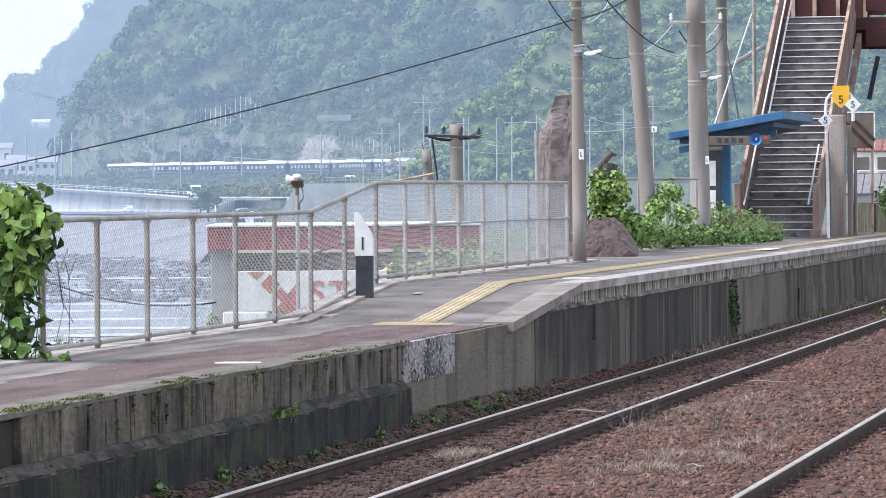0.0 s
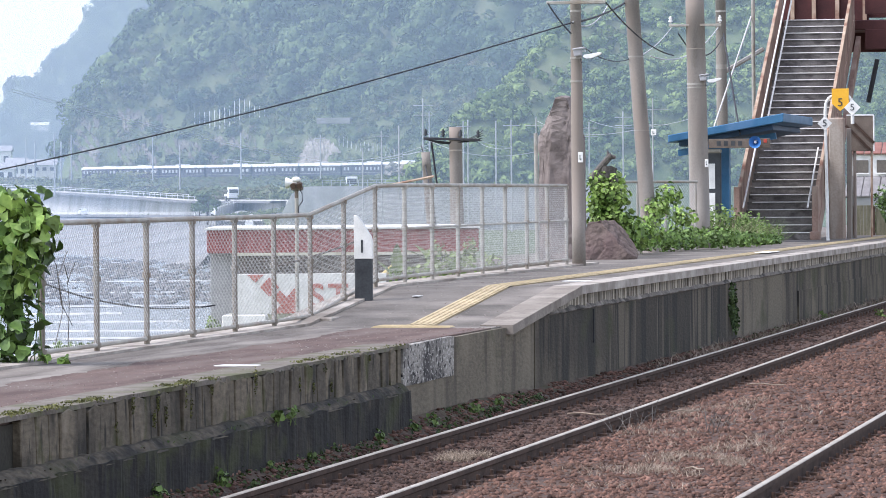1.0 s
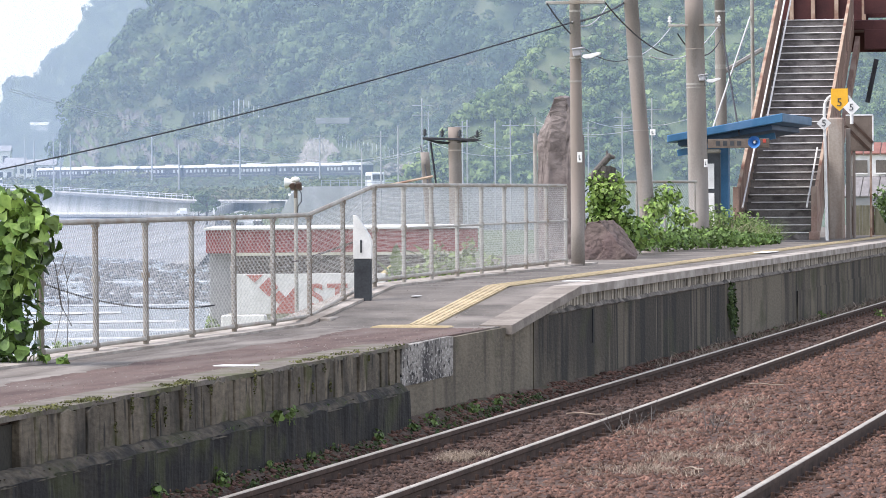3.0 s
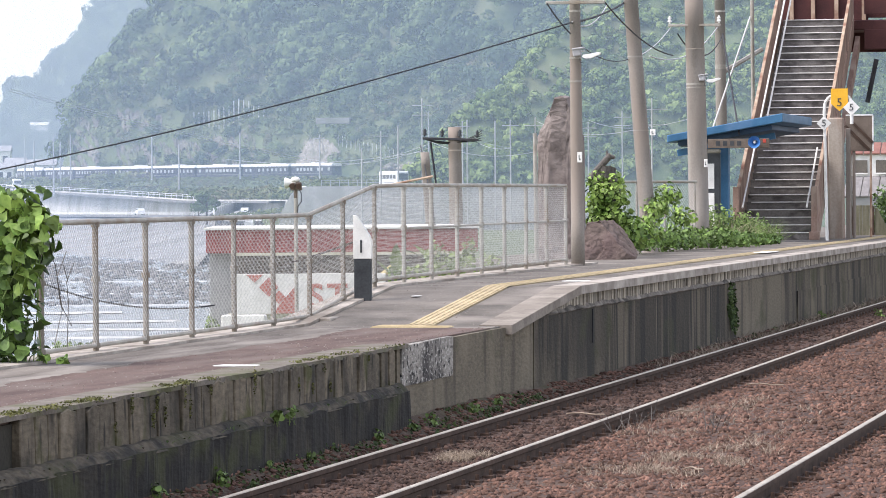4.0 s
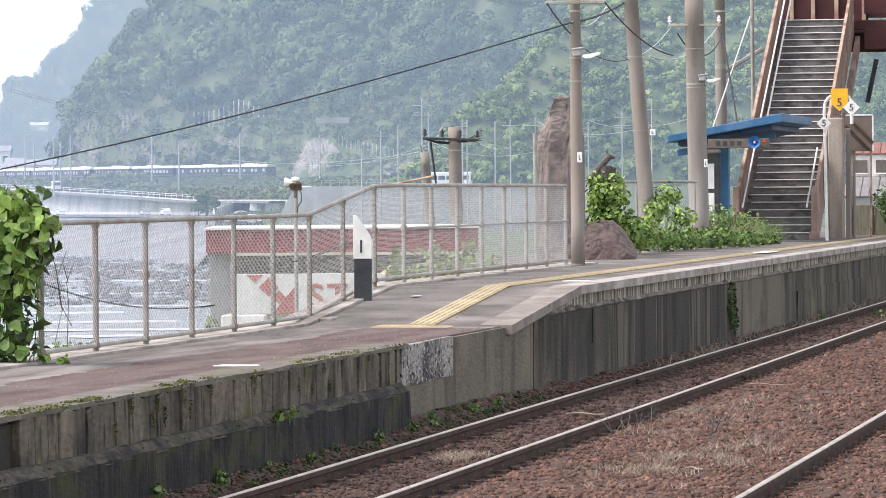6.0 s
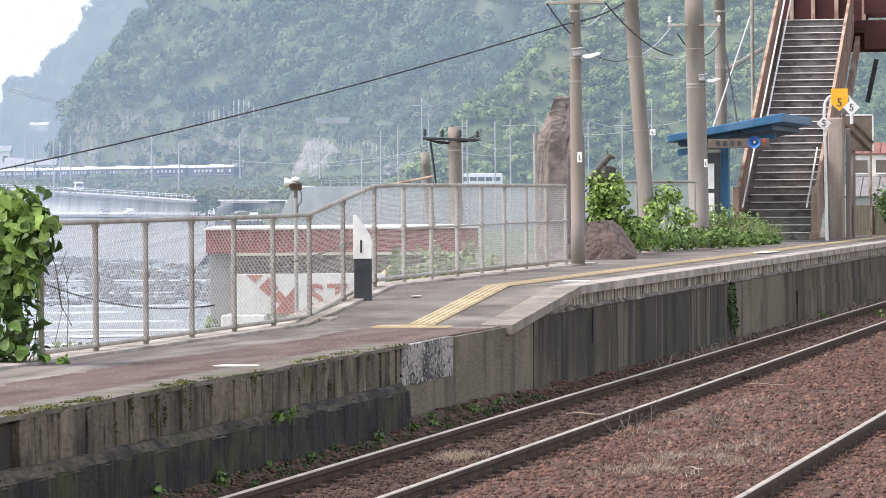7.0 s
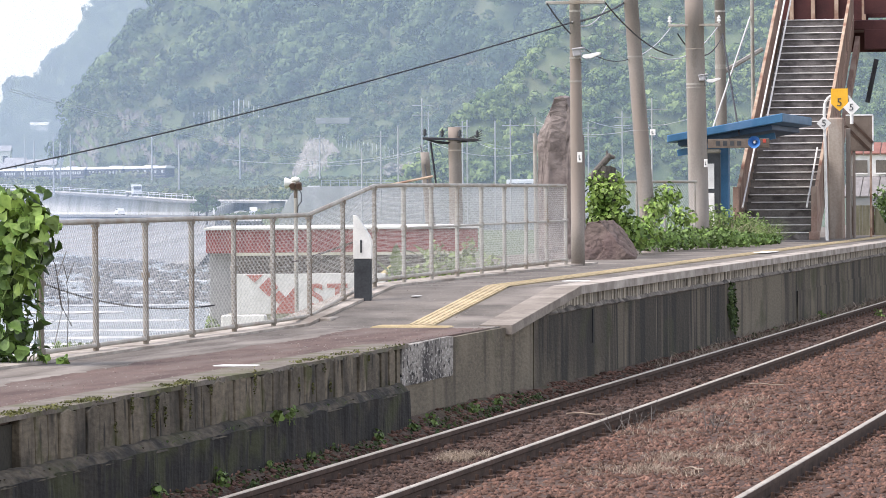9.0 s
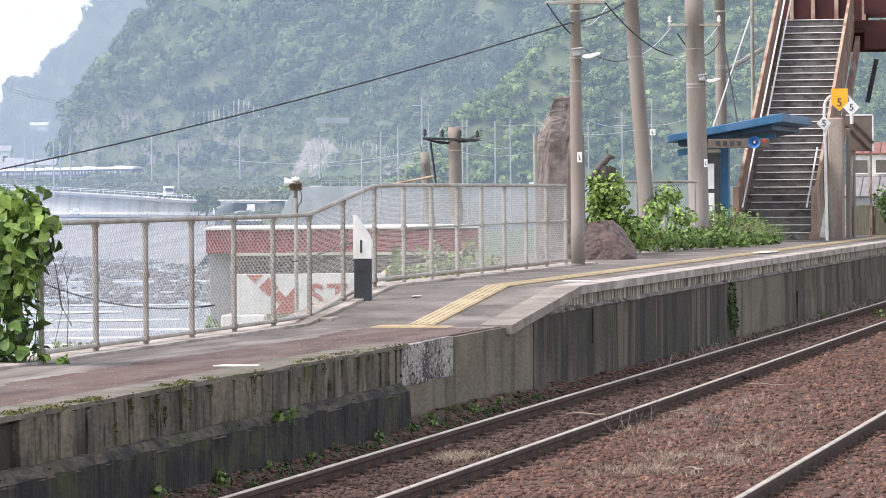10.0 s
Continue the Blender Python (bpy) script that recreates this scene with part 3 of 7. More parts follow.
def fence():
    t = thing("chain_link_fence", "brownish galvanised pipe fence with chain-link mesh along the platform", "fence")
    ys = [37.57 + PITCH * i for i in range(-1, 16)]
    for y in ys:
        z = fence_z(y)
        bm = bmesh.new()
        rod(bm, (FX, y, z - 0.1), (FX, y, z + 1.19), 0.028, seg=12)
        post = part("post", bm, M["galv_dark" if y < 50 else "galv"], t)
        for h in (0.06, 0.67, 1.17):
            bm = bmesh.new()
            rod(bm, (FX, y, z + h - 0.024), (FX, y, z + h + 0.024), 0.042, seg=12)
            part("collar", bm, M["galv_dark" if y < 50 else "galv"], post)
    for y0, y1 in zip(ys, ys[1:]):
        a, b = fence_z(y0), fence_z(y1)
        for h, r in ((1.195, 0.025), (0.06, 0.021)):
            bm = bmesh.new()
            rod(bm, (FX, y0 - 0.01, a + h), (FX, y1 + 0.01, b + h), r, seg=12)
            part("top_rail" if h > 1 else "bottom_rail", bm, M["galv"], t)
        if y0 > 50:
            bm = bmesh.new()
            rod(bm, (FX, y0, a + 0.66), (FX, y1, b + 0.66), 0.015, seg=8)
            part("mid_rail", bm, M["galv"], t)
        verts, faces = [], []
        w, h, step = y1 - y0, 1.1, 0.062
        lines = []
        k = -h
        while k < w:
            for sgn in (0, 1):
                p, q = max(k, 0), min(k + h, w)
                if q > p:
                    za, zb = p - k, q - k
                    if sgn:
                        za, zb = h - za, h - zb
                    lines.append((p, za, q, zb))
            k += step
        for p, za, q, zb in lines:
            n = len(verts)
            for yy, zz in ((p, za), (q, zb)):
                z = a + (b - a) * yy / w + 0.075 + zz
                for dx, dz in ((0.0015, 0), (-0.0008, 0.002), (-0.0008, -0.002)):
                    verts.append((FX + 0.02 + dx, y0 + yy, z + dz))
            for i in range(3):
                faces.append((n + i, n + (i + 1) % 3, n + 3 + (i + 1) % 3, n + 3 + i))
        part("wire_mesh", soup("wire_mesh", verts, faces, M["wire"]), None, t, "pale diamond wire mesh")


fence()


# ---------------------------------------------------------------- train
def coach(i):
    t = thing("railway_coach", "dark navy passenger coach with a pale roof and lit windows", "railway coach", group="coaches of the train")
    bm = bmesh.new()
    box(bm, (20.2, 2.85, 2.5), (0, 0, 2.2), bevel=0.08)
    body = part("body", bm, M["navy"], t)
    bm = bmesh.new()
    out = [(-1.5, 3.42), (-1.42, 3.75), (-0.9, 4.0), (0, 4.08), (0.9, 4.0), (1.42, 3.75), (1.5, 3.42)]
    prism(bm, out, 20.3, Matrix.Rotation(radians(-90), 4, "Z") @ Matrix.Translation((0, -10.15, 0)))
    part("roof", bm, M["roof_pale"], t, "pale grey arched roof")
    bm = bmesh.new()
    box(bm, (4.5, 1.6, 0.3), (-3.5 + (i % 3) * 2.5, 0, 4.15), bevel=0.08)
    part("roof_unit", bm, M["roof_pale"], t)
    rnd = random.Random(20 + i)
    n = 10 + (i % 3)
    for s in (-1, 1):
        for k in range(n):
            if rnd.random() < 0.15:
                continue
            bm = bmesh.new()
            box(bm, (0.75 + 0.25 * (i % 2), 0.05, 0.75), (-8.6 + 17.2 * k / (n - 1), s * 1.43, 2.55))
            part("window", bm, M["pane_lit"], body, "pale lit window")
        bm = bmesh.new()
        box(bm, (20.1, 0.03, 0.07), (0, s * 1.435, 1.55))
        part("stripe", bm, M["galv"], body)
    for e in (-1, 1):
        bm = bmesh.new()
        box(bm, (0.06, 1.2, 1.1), (e * 10.1, 0, 2.6), bevel=0.02)
        part("end_window", bm, M["glass"], body, "dark end window")
    for x in (-7, 7):
        bm = bmesh.new()
        box(bm, (3.2, 2.3, 0.45), (x, 0, 0.6), bevel=0.05)
        bogie = part("bogie", bm, M["black"], t)
        for dx in (-1.05, 1.05):
            for s in (-1, 1):
                bm = bmesh.new()
                rod(bm, (x + dx, s * 0.5, 0.43), (x + dx, s * 0.64, 0.43), 0.43, 0.43, 16)
                part("wheel", bm, M["rust"], bogie)
    return t


COACHES = [coach(i) for i in range(8)]

# far railway: ballast bank and two rails
for off, w, m, z0, nm in ((0, 2.4, "bed", 5.5, "railway_bank"), (-0.55, 0.05, "rust", 5.7, "railway_rail"), (0.55, 0.05, "rust", 5.7, "railway_rail")):
    bm = bmesh.new()
    rows = []
    for k in range(len(TRACK)):
        a, b = Vector((*TRACK[max(k - 1, 0)], 0)), Vector((*TRACK[min(k + 1, len(TRACK) - 1)], 0))
        n = Vector((-(b - a).y, (b - a).x, 0)).normalized()
        q = Vector((*TRACK[k], 0)) + n * off
        rows.append([bm.verts.new(far(v.x, v.y, z)) for v, z in ((q + n * w, z0), (q - n * w, z0), (q - n * w, z0 - 0.6), (q + n * w, z0 - 0.6))])
    for a, b in zip(rows, rows[1:]):
        for j in range(4):
            bm.faces.new((a[j], a[(j + 1) % 4], b[(j + 1) % 4], b[j]))
    bmesh.ops.recalc_face_normals(bm, faces=bm.faces)
    setting(nm, bm, M[m], "far railway track on its bank", "railway")


# ---------------------------------------------------------------- near platform under the tripod
bm = bmesh.new()
box(bm, (6, 60, 1.0), (2.2, -12, 0.3), bevel=0.03)
setting("platform_opposite", bm, M["asphalt"], "grey asphalt platform across the tracks", "platform")


# ---------------------------------------------------------------- platform face
def long_strip(name, x0, x1, y0, y1, z0, z1, material, label, step=0.35, rough=0.01, follow=False):
    """A long concrete strip with slightly uneven edges; follow lifts it with the platform."""
    bm = bmesh.new()
    n = max(2, int((y1 - y0) / step))
    rows = []
    for i in range(n + 1):
        y = y0 + (y1 - y0) * i / n
        k = [rough * (noise.noise((y * 1.7, j * 9.1, z0)) + 0.5 * noise.noise((y * 6.1, j * 5.1, z0))) for j in range(4)]
        a = top_z(y) if follow else 0
        rows.append([bm.verts.new(v) for v in ((x0, y, a + z1), (x1 + k[0], y, a + z1 + k[1] * 0.6), (x1 + k[2], y, a + z0), (x0, y, a + z0))])
    for a, b in zip(rows, rows[1:]):
        for i in range(4):
            bm.faces.new((a[i], a[(i + 1) % 4], b[(i + 1) % 4], b[i]))
    bm.faces.new(rows[0])
    bm.faces.new(rows[-1][::-1])
    bmesh.ops.recalc_face_normals(bm, faces=bm.faces)
    return setting(name, bm, material, label, "platform edge")


# backing wall; its dark colour paints the shade seen between the planks
wall_low = long_strip("platform_wall_low", -8.7, -8.235, 8, 39.6, -0.2, 0.70, M["wall_dark"], "backing wall with the shade of the board gaps in its dark colour", 1.0, 0)
long_strip("platform_lip", -8.6, -8.17, 8, 40.0, 0.73, 0.765, M["lip"], "broken mossy asphalt lip of the low platform", 0.06, 0.016)
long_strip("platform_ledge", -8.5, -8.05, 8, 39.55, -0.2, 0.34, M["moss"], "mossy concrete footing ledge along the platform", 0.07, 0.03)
wall_mid = long_strip("platform_wall_middle", -8.7, -8.2, 39.6, 47.2, -0.2, 0.745, M["wall_bare"], "rain-streaked bare concrete platform wall", 0.6, 0.004)
long_strip("platform_patch", -8.3, -8.188, 39.75, 42.35, 0.36, 0.755, M["patch"], "rough pale rendered patch with black speckles", 0.1, 0.012)
for y0, y1, m, words in ((47.2, 52.6, "wall", "streaked grey concrete"), (52.6, 65.6, "wall_wet", "dark rain-soaked concrete"), (65.6, 71.8, "wall_bare", "bare grey concrete"), (71.8, 140, "wall", "streaked grey concrete")):
    long_strip("platform_wall_high", -8.7, -8.19, y0, y1, -0.25, 0.80, M[m], words + " section of the platform wall", 0.8, 0.006)
# set-back strip whose dark colour paints the shade below the coping
back_high = long_strip("platform_wall_back", -8.7, -8.25, 47.2, 140, -0.32, -0.085, M["wall_dark"], "back wall under the coping with recess shade in its dark colour", 1, 0, True)
long_strip("platform_coping_ramp", -8.49, -8.13, 45.45, R1, -0.09, 0.012, M["coping_worn"], "worn brownish concrete coping on the ramp", 0.3, 0.008, True)
long_strip("platform_coping", -8.49, -8.13, R1, 140, -0.09, 0.012, M["coping"], "pale weathered concrete coping along the platform edge", 0.5, 0.006, True)
long_strip("fence_kerb", -10.85, -10.42, 20, 66, -0.25, 0.03, M["coping"], "pale concrete kerb under the fence", 0.4, 0.012, True)


def mortar_fillet():
    """Crumbling mortar slope between the planks and the ledge."""
    bm = bmesh.new()
    rows = []
    for i in range(260):
        y = 24 + 15.5 * i / 259
        k = [noise.noise((y * 2.1, j * 7.3, 2)) + 0.6 * noise.noise((y * 8, j * 3.1, 4)) for j in range(3)]
        rows.append([bm.verts.new(v) for v in ((-8.2, y, 0.415 + 0.018 * k[0]), (-8.13 + 0.012 * k[1], y, 0.405 + 0.018 * k[0]), (-8.09 + 0.012 * k[2], y, 0.37 + 0.012 * k[1]), (-8.05 + 0.015 * k[1], y, 0.32), (-8.2, y, 0.30))])
    for a, b in zip(rows, rows[1:]):
        for i in range(5):
            bm.faces.new((a[i], a[(i + 1) % 5], b[(i + 1) % 5], b[i]))
    bm.faces.new(rows[0])
    bm.faces.new(rows[-1][::-1])
    bmesh.ops.recalc_face_normals(bm, faces=bm.faces)
    setting("platform_fillet", bm, M["fillet"], "crumbling mortar slope above the mossy ledge", "platform edge")


mortar_fillet()


def board_seat():
    """Crumbling pale mortar line on which the short boards of the high platform stand."""
    bm = bmesh.new()
    rows = []
    for i in range(620):
        y = 47.6 + 92 * (i / 619) ** 1.3
        k = [noise.noise((y * 1.9, j * 7.3, 12)) + 0.6 * noise.noise((y * 6, j * 3.1, 14)) for j in range(3)]
        top = min(0.87, top_z(y) - 0.12) + 0.03 * k[0]
        rows.append([bm.verts.new(v) for v in ((-8.26, y, top), (-8.2 + 0.012 * k[1], y, top - 0.015), (-8.165 + 0.012 * k[2], y, 0.81 + 0.015 * k[1]), (-8.2, y, 0.785), (-8.26, y, 0.785))])
    for a, b in zip(rows, rows[1:]):
        for i in range(5):
            bm.faces.new((a[i], a[(i + 1) % 5], b[(i + 1) % 5], b[i]))
    bm.faces.new(rows[0])
    bm.faces.new(rows[-1][::-1])
    bmesh.ops.recalc_face_normals(bm, faces=bm.faces)
    setting("platform_board_seat", bm, M["seat"], "pale crumbling mortar ledge under the short boards", "platform edge")


board_seat()
long_strip("platform_ledge_far", -8.5, -8.168, 74.2, 140, -0.25, 0.45, M["wall"], "mossy concrete footing ledge along the far platform", 0.3, 0.012)


def plank_mesh(w, h, t, seed):
    rnd = random.Random(seed)
    bm = bmesh.new()
    prof = [(-w / 2, 0), (w / 2, 0), (w / 2, h * rnd.uniform(0.5, 0.75)), (w / 2 * rnd.uniform(0.88, 1.0), h * rnd.uniform(0.9, 1.0)), (rnd.uniform(-0.1, 0.1) * w, h), (-w / 2 * rnd.uniform(0.88, 1.0), h * rnd.uniform(0.9, 1.0)), (-w / 2, h * rnd.uniform(0.5, 0.75))]
    prism(bm, prof, t, Matrix.Rotation(radians(90), 4, "Z"))
    bmesh.ops.bevel(bm, geom=list(bm.edges), offset=0.008, segments=1, affect="EDGES")
    return mesh_of("plank", bm, M["plank"])


def planks():
    kinds = [(w, plank_mesh(w, 0.425, 0.07, i)) for i, w in enumerate((0.16, 0.2, 0.26, 0.34, 0.42, 0.24, 0.3, 0.18))]
    y = 27.11
    rnd = random.Random(4)
    while y < 39.3:
        w, me = rnd.choice(kinds)
        ob = new("plank", me)
        ob.parent = wall_low
        ob.location = (-8.165 + rnd.uniform(-0.012, 0.008), y + w / 2, 0.325 + rnd.uniform(-0.01, 0.02))
        ob.rotation_euler = (rnd.uniform(-0.015, 0.015), rnd.uniform(-0.03, 0.03), 0)
        y += w + rnd.choice((0.002, 0.003, 0.004, 0.006, 0.012, 0.03))


def short_boards():
    rnd = random.Random(9)
    kinds = []
    for i, w in enumerate((0.085, 0.1, 0.11, 0.095)):
        bm = bmesh.new()
        box(bm, (0.05, w, 0.25), (0, 0, -0.125), bevel=0.006)
        kinds.append((w, mesh_of("board", bm, M["board_pale"])))
    y = 47.25
    n = 0
    far_bm = bmesh.new()
    while y < 110:
        w, me = rnd.choice(kinds)
        lo = top_z(y) - 0.07 + rnd.uniform(-0.01, 0.008)
        x = -8.225 + rnd.uniform(-0.012, 0.008)
        if n < 290:
            ob = new("board", me)
            ob.parent = back_high
            ob.location = (x, y + w / 2, lo)
        else:
            box(far_bm, (0.05, w, 0.25), (x, y + w / 2, lo - 0.125))
        n += 1
        y += w + rnd.choice((0.012, 0.03, 0.045, 0.06, 0.09))
    ob = part("board_row", far_bm, M["board_pale"], back_high)
    tagged(ob, kind="stuff")


def tactile():
    strip = long_strip("tactile_strip", -9.3, -9.0, 45.17, 130, -0.01, 0.004, M["tactile_bed"], "yellow tactile paving strip along the platform", 0.6, 0, True)
    bm = bmesh.new()
    box(bm, (0.288, 0.288, 0.012), (0, 0, 0), bevel=0.003)
    for i in range(4):
        box(bm, (0.03, 0.26, 0.007), (-0.105 + 0.07 * i, 0, 0.009))
    me = mesh_of("tile", bm, M["tactile"])
    rest = bmesh.new()
    for x, y in ((-9.44, 45.02), (-9.15, 45.02), (-8.86, 45.02), (-9.44, 45.315)):
        ob = new("tile", me)
        ob.parent = strip
        ob.location = (x, y, LOW + 0.005)
        ob.rotation_euler = (0, 0, radians(90))
    y = 45.32
    n = 0
    while y < 126:
        for x in (-9.15,):
            if n < 290:
                ob = new("tile", me)
                ob.parent = strip
                ob.location = (x, y, top_z(y) + 0.012)
                if R0 < y < R1:
                    ob.rotation_euler = (math.atan((HIGH - LOW) / (R1 - R0)), 0, 0)
            else:
                box(rest, (0.288, 0.288, 0.012), (x, y, top_z(y) + 0.012))
            n += 1
        y += 0.295
    tagged(part("tile_row", rest, M["tactile"], strip), kind="stuff")


def painted(name, at, size, label, turn=0):
    bm = bmesh.new()
    n = 14
    ring = []
    for i in range(n):
        a = 2 * math.pi * i / n
        c, s = math.cos(a), math.sin(a)
        k = max(abs(c), abs(s))
        ring.append(bm.verts.new((size[0] / 2 * c / k * random.uniform(0.85, 1), size[1] / 2 * s / k * random.uniform(0.9, 1), 0)))
    f = bm.faces.new(ring)
    bmesh.ops.extrude_face_region(bm, geom=[f])
    bmesh.ops.translate(bm, verts=[v for v in bm.verts if v not in ring], vec=(0, 0, 0.005))
    ob = setting(name, bm, M["white"], label, "paint mark")
    ob.matrix_world = pose(*at, rz=turn)
    return ob


def bank_z(y, k=0.0):
    """Height of the soil bank against the wall; k runs from the wall (0) to its toe (1)."""
    h = float(np.interp(y, (20, 27, 30, 35, 44, 50, 59, 73, 110), (0.24, 0.2, 0.12, 0.08, 0.07, 0.0, -0.06, -0.1, -0.1)))
    h += 0.05 * noise.noise((y * 0.9, k * 3, 2)) + 0.03 * noise.noise((y * 3.1, k * 5, 7))
    return -0.15 + (h + 0.15) * (1 - k) ** 1.3


def verge():
    bm = bmesh.new()
    rows = []
    n = 5
    for i in range(400):
        y = 20 + 0.22 * i
        rows.append([bm.verts.new((-8.24 + 0.52 * k / n, y, bank_z(y, k / n))) for k in range(n + 1)])
    for a, b in zip(rows, rows[1:]):
        for k in range(n):
            bm.faces.new((a[k], a[k + 1], b[k + 1], b[k]))
    setting("verge_soil", bm, M["soil"], "dark soil bank at the foot of the platform wall", "soil")


verge()
planks()
short_boards()
tactile()
painted("paint_mark", (-8.62, 34.95, LOW + 0.003), (0.40, 0.28), "worn white paint mark on the asphalt")
painted("paint_mark", (-8.66, 53.2, HIGH + 0.003), (0.42, 0.5), "worn white paint mark on the asphalt")
painted("paint_mark", (-9.9, 49.0, top_z(49.0) + 0.003), (0.1, 0.35), "worn white paint mark on the asphalt")
painted("paint_mark", (-9.0, 76.5, HIGH + 0.02), (0.3, 2.2), "worn white paint mark on the asphalt")

# concrete foot under the fence at the foot of the ramp
bm = bmesh.new()
box(bm, (0.42, 0.95, 0.07), (-10.5, 46.55, 0.80), bevel=0.01)
tagged(new("fence_footing", mesh_of("fence_footing", bm, M["coping"])), "pale concrete footing slab at the fence", "footing")


# ---------------------------------------------------------------- distance marker
def marker():
    t = thing("distance_post", "white and black gradient post with a slanted top", "marker post", pose(-10.44, 48.5, top_z(48.5) - 0.01, rz=4))
    bm = bmesh.new()
    box(bm, (0.2, 0.11, 0.5), (0, 0, 0.25), bevel=0.008)
    part("base", bm, M["black"], t, "black painted lower half")
    bm = bmesh.new()
    prism(bm, [(-0.107, 0.498), (0.107, 0.498), (0.107, 0.69), (0.09, 0.76), (-0.062, 1.0), (-0.107, 1.01)], 0.12, Matrix.Translation((0, -0.06, 0)))
    bmesh.ops.bevel(bm, geom=list(bm.edges), offset=0.005, segments=1, affect="EDGES")
    head = part("head", bm, M["white"], t, "white painted head")
    bm = bmesh.new()
    box(bm, (0.022, 0.006, 0.15), (-0.012, -0.064, 0.645))
    part("stroke", bm, M["black"], head, "black upright stroke")


marker()


# ---------------------------------------------------------------- poles
def pole(base, top, r0, r1, label, bands=()):
    t = thing("utility_pole", label, "utility pole")
    bm = bmesh.new()
    b, e = Vector(base), Vector(top)
    n = 6
    for i in range(n):
        rod(bm, b.lerp(e, i / n), b.lerp(e, (i + 1) / n), r0 + (r1 - r0) * i / n, r0 + (r1 - r0) * (i + 1) / n, 24, i in (0, n - 1))
    bmesh.ops.remove_doubles(bm, verts=bm.verts, dist=0.0005)
    for f in bm.faces:
        f.smooth = len(f.verts) == 4
    part("shaft", bm, M["pole"], t)
    for z, h in bands:
        k = (z - b.z) / (e.z - b.z)
        p = b.lerp(e, k)
        r = r0 + (r1 - r0) * k + 0.006
        bm = bmesh.new()
        rod(bm, p - Vector((0, 0, h / 2)), p + Vector((0, 0, h / 2)), r, r, 24)
        part("band", bm, M["galv"], t, "galvanised steel band")
    return t


pole((-10.5, 64.55, 1.05), (-10.53, 64.55, 5.6), 0.107, 0.08, "grey-brown concrete pole with a street lamp on the platform", ((3.92, 0.03), (4.28, 0.03), (5.0, 0.03)))
pole((-11.25, 78, -0.1), (-11.74, 78, 6.8), 0.155, 0.13, "leaning brown concrete pole behind the plants", ((4.72, 0.03), (3.35, 0.02)))
pole((-11.2, 84, 0.9), (-11.30, 84, 6.4), 0.205, 0.185, "thick concrete pole with a steel band and a small lamp", ((4.35, 0.04), (4.28, 0.03), (5.05, 0.02)))
pole((-14.05, 110, -0.1), (-14.12, 110, 8.5), 0.16, 0.13, "far concrete pole beside the stairs", ((5.45, 0.12), (6.9, 0.04)))
pole((-15.86, 80.00, 1.26), (-15.99, 80.00, 3.00), 0.09, 0.085, "short brown wooden pole stub behind the fence")
pole((-15.76, 82.00, 1.23), (-15.79, 82.00, 3.51), 0.135, 0.125, "brown wooden utility pole behind the fence", ((3.05, 0.03),))


def steel_post(base, top, r, label):
    t = thing("steel_post", label, "post")
    bm = bmesh.new()
    rod(bm, base, top, r, r, 12)
    part("tube", bm, M["galv"], t)
    return t


steel_post((-13.00, 108, -0.1), (-13.02, 108.00, 7.67), 0.05, "galvanised steel mast behind the stairs")
steel_post((-12.0, 69.5, 0.5), (-12.02, 69.5, 3.2), 0.035, "thin galvanised post behind the concrete pole")


def lamp(at, size):
    """A street lamp: bracket, arm and a long white lantern."""
    x, y, z = at
    t = thing("street_lamp", "small white street lamp on a bent arm clamped to a pole", "street lamp")
    bm = bmesh.new()
    pipe(bm, [(x - 0.06 * size, y - 0.12, z - 0.12 * size), (x - 0.05 * size, y - 0.14, z + 0.04 * size), (x + 0.0, y - 0.14, z + 0.09 * size), (x + 0.3 * size, y - 0.14, z + 0.09 * size)], 0.022 * size)
    part("bracket", bm, M["white"], t)
    bm = bmesh.new()
    box(bm, (0.42 * size, 0.15, 0.07 * size), (x + 0.08 * size, y - 0.16, z + 0.17 * size), rot=(0, -8, 0), bevel=0.01)
    box(bm, (0.28 * size, 0.12, 0.26 * size), (x + 0.04 * size, y - 0.16, z + 0.04 * size), rot=(0, -8, 0), bevel=0.015)
    part("control_box", bm, M["roof_grey"], t, "grey control box under a white hood")
    bm = bmesh.new()
    prism(bm, [(0, -0.05), (0.1, -0.11), (0.3, -0.11), (0.62, 0.02), (0.66, 0.08), (0.55, 0.1), (0.3, 0.05), (0.05, 0.02)], 0.18 * size, Matrix.Translation((x + 0.22 * size, y - 0.22, z - 0.06 * size)) @ Matrix.Diagonal((size, 1, size, 1)))
    bmesh.ops.bevel(bm, geom=list(bm.edges), offset=0.012 * size, segments=2, affect="EDGES")
    part("lantern", bm, M["white"], t, "white lantern housing")
    bm = bmesh.new()
    pipe(bm, [(x + 0.05, y - 0.11, z - 0.16 * size), (x + 0.14 * size, y - 0.13, z - 0.3 * size), (x + 0.26 * size, y - 0.13, z - 0.32 * size)], 0.012 * size)
    part("cable_loop", bm, M["black"], t, "black feed cable")


lamp((-10.48, 64.50, 4.34), 0.45)
lamp((-11.13, 84.00, 4.45), 0.45)


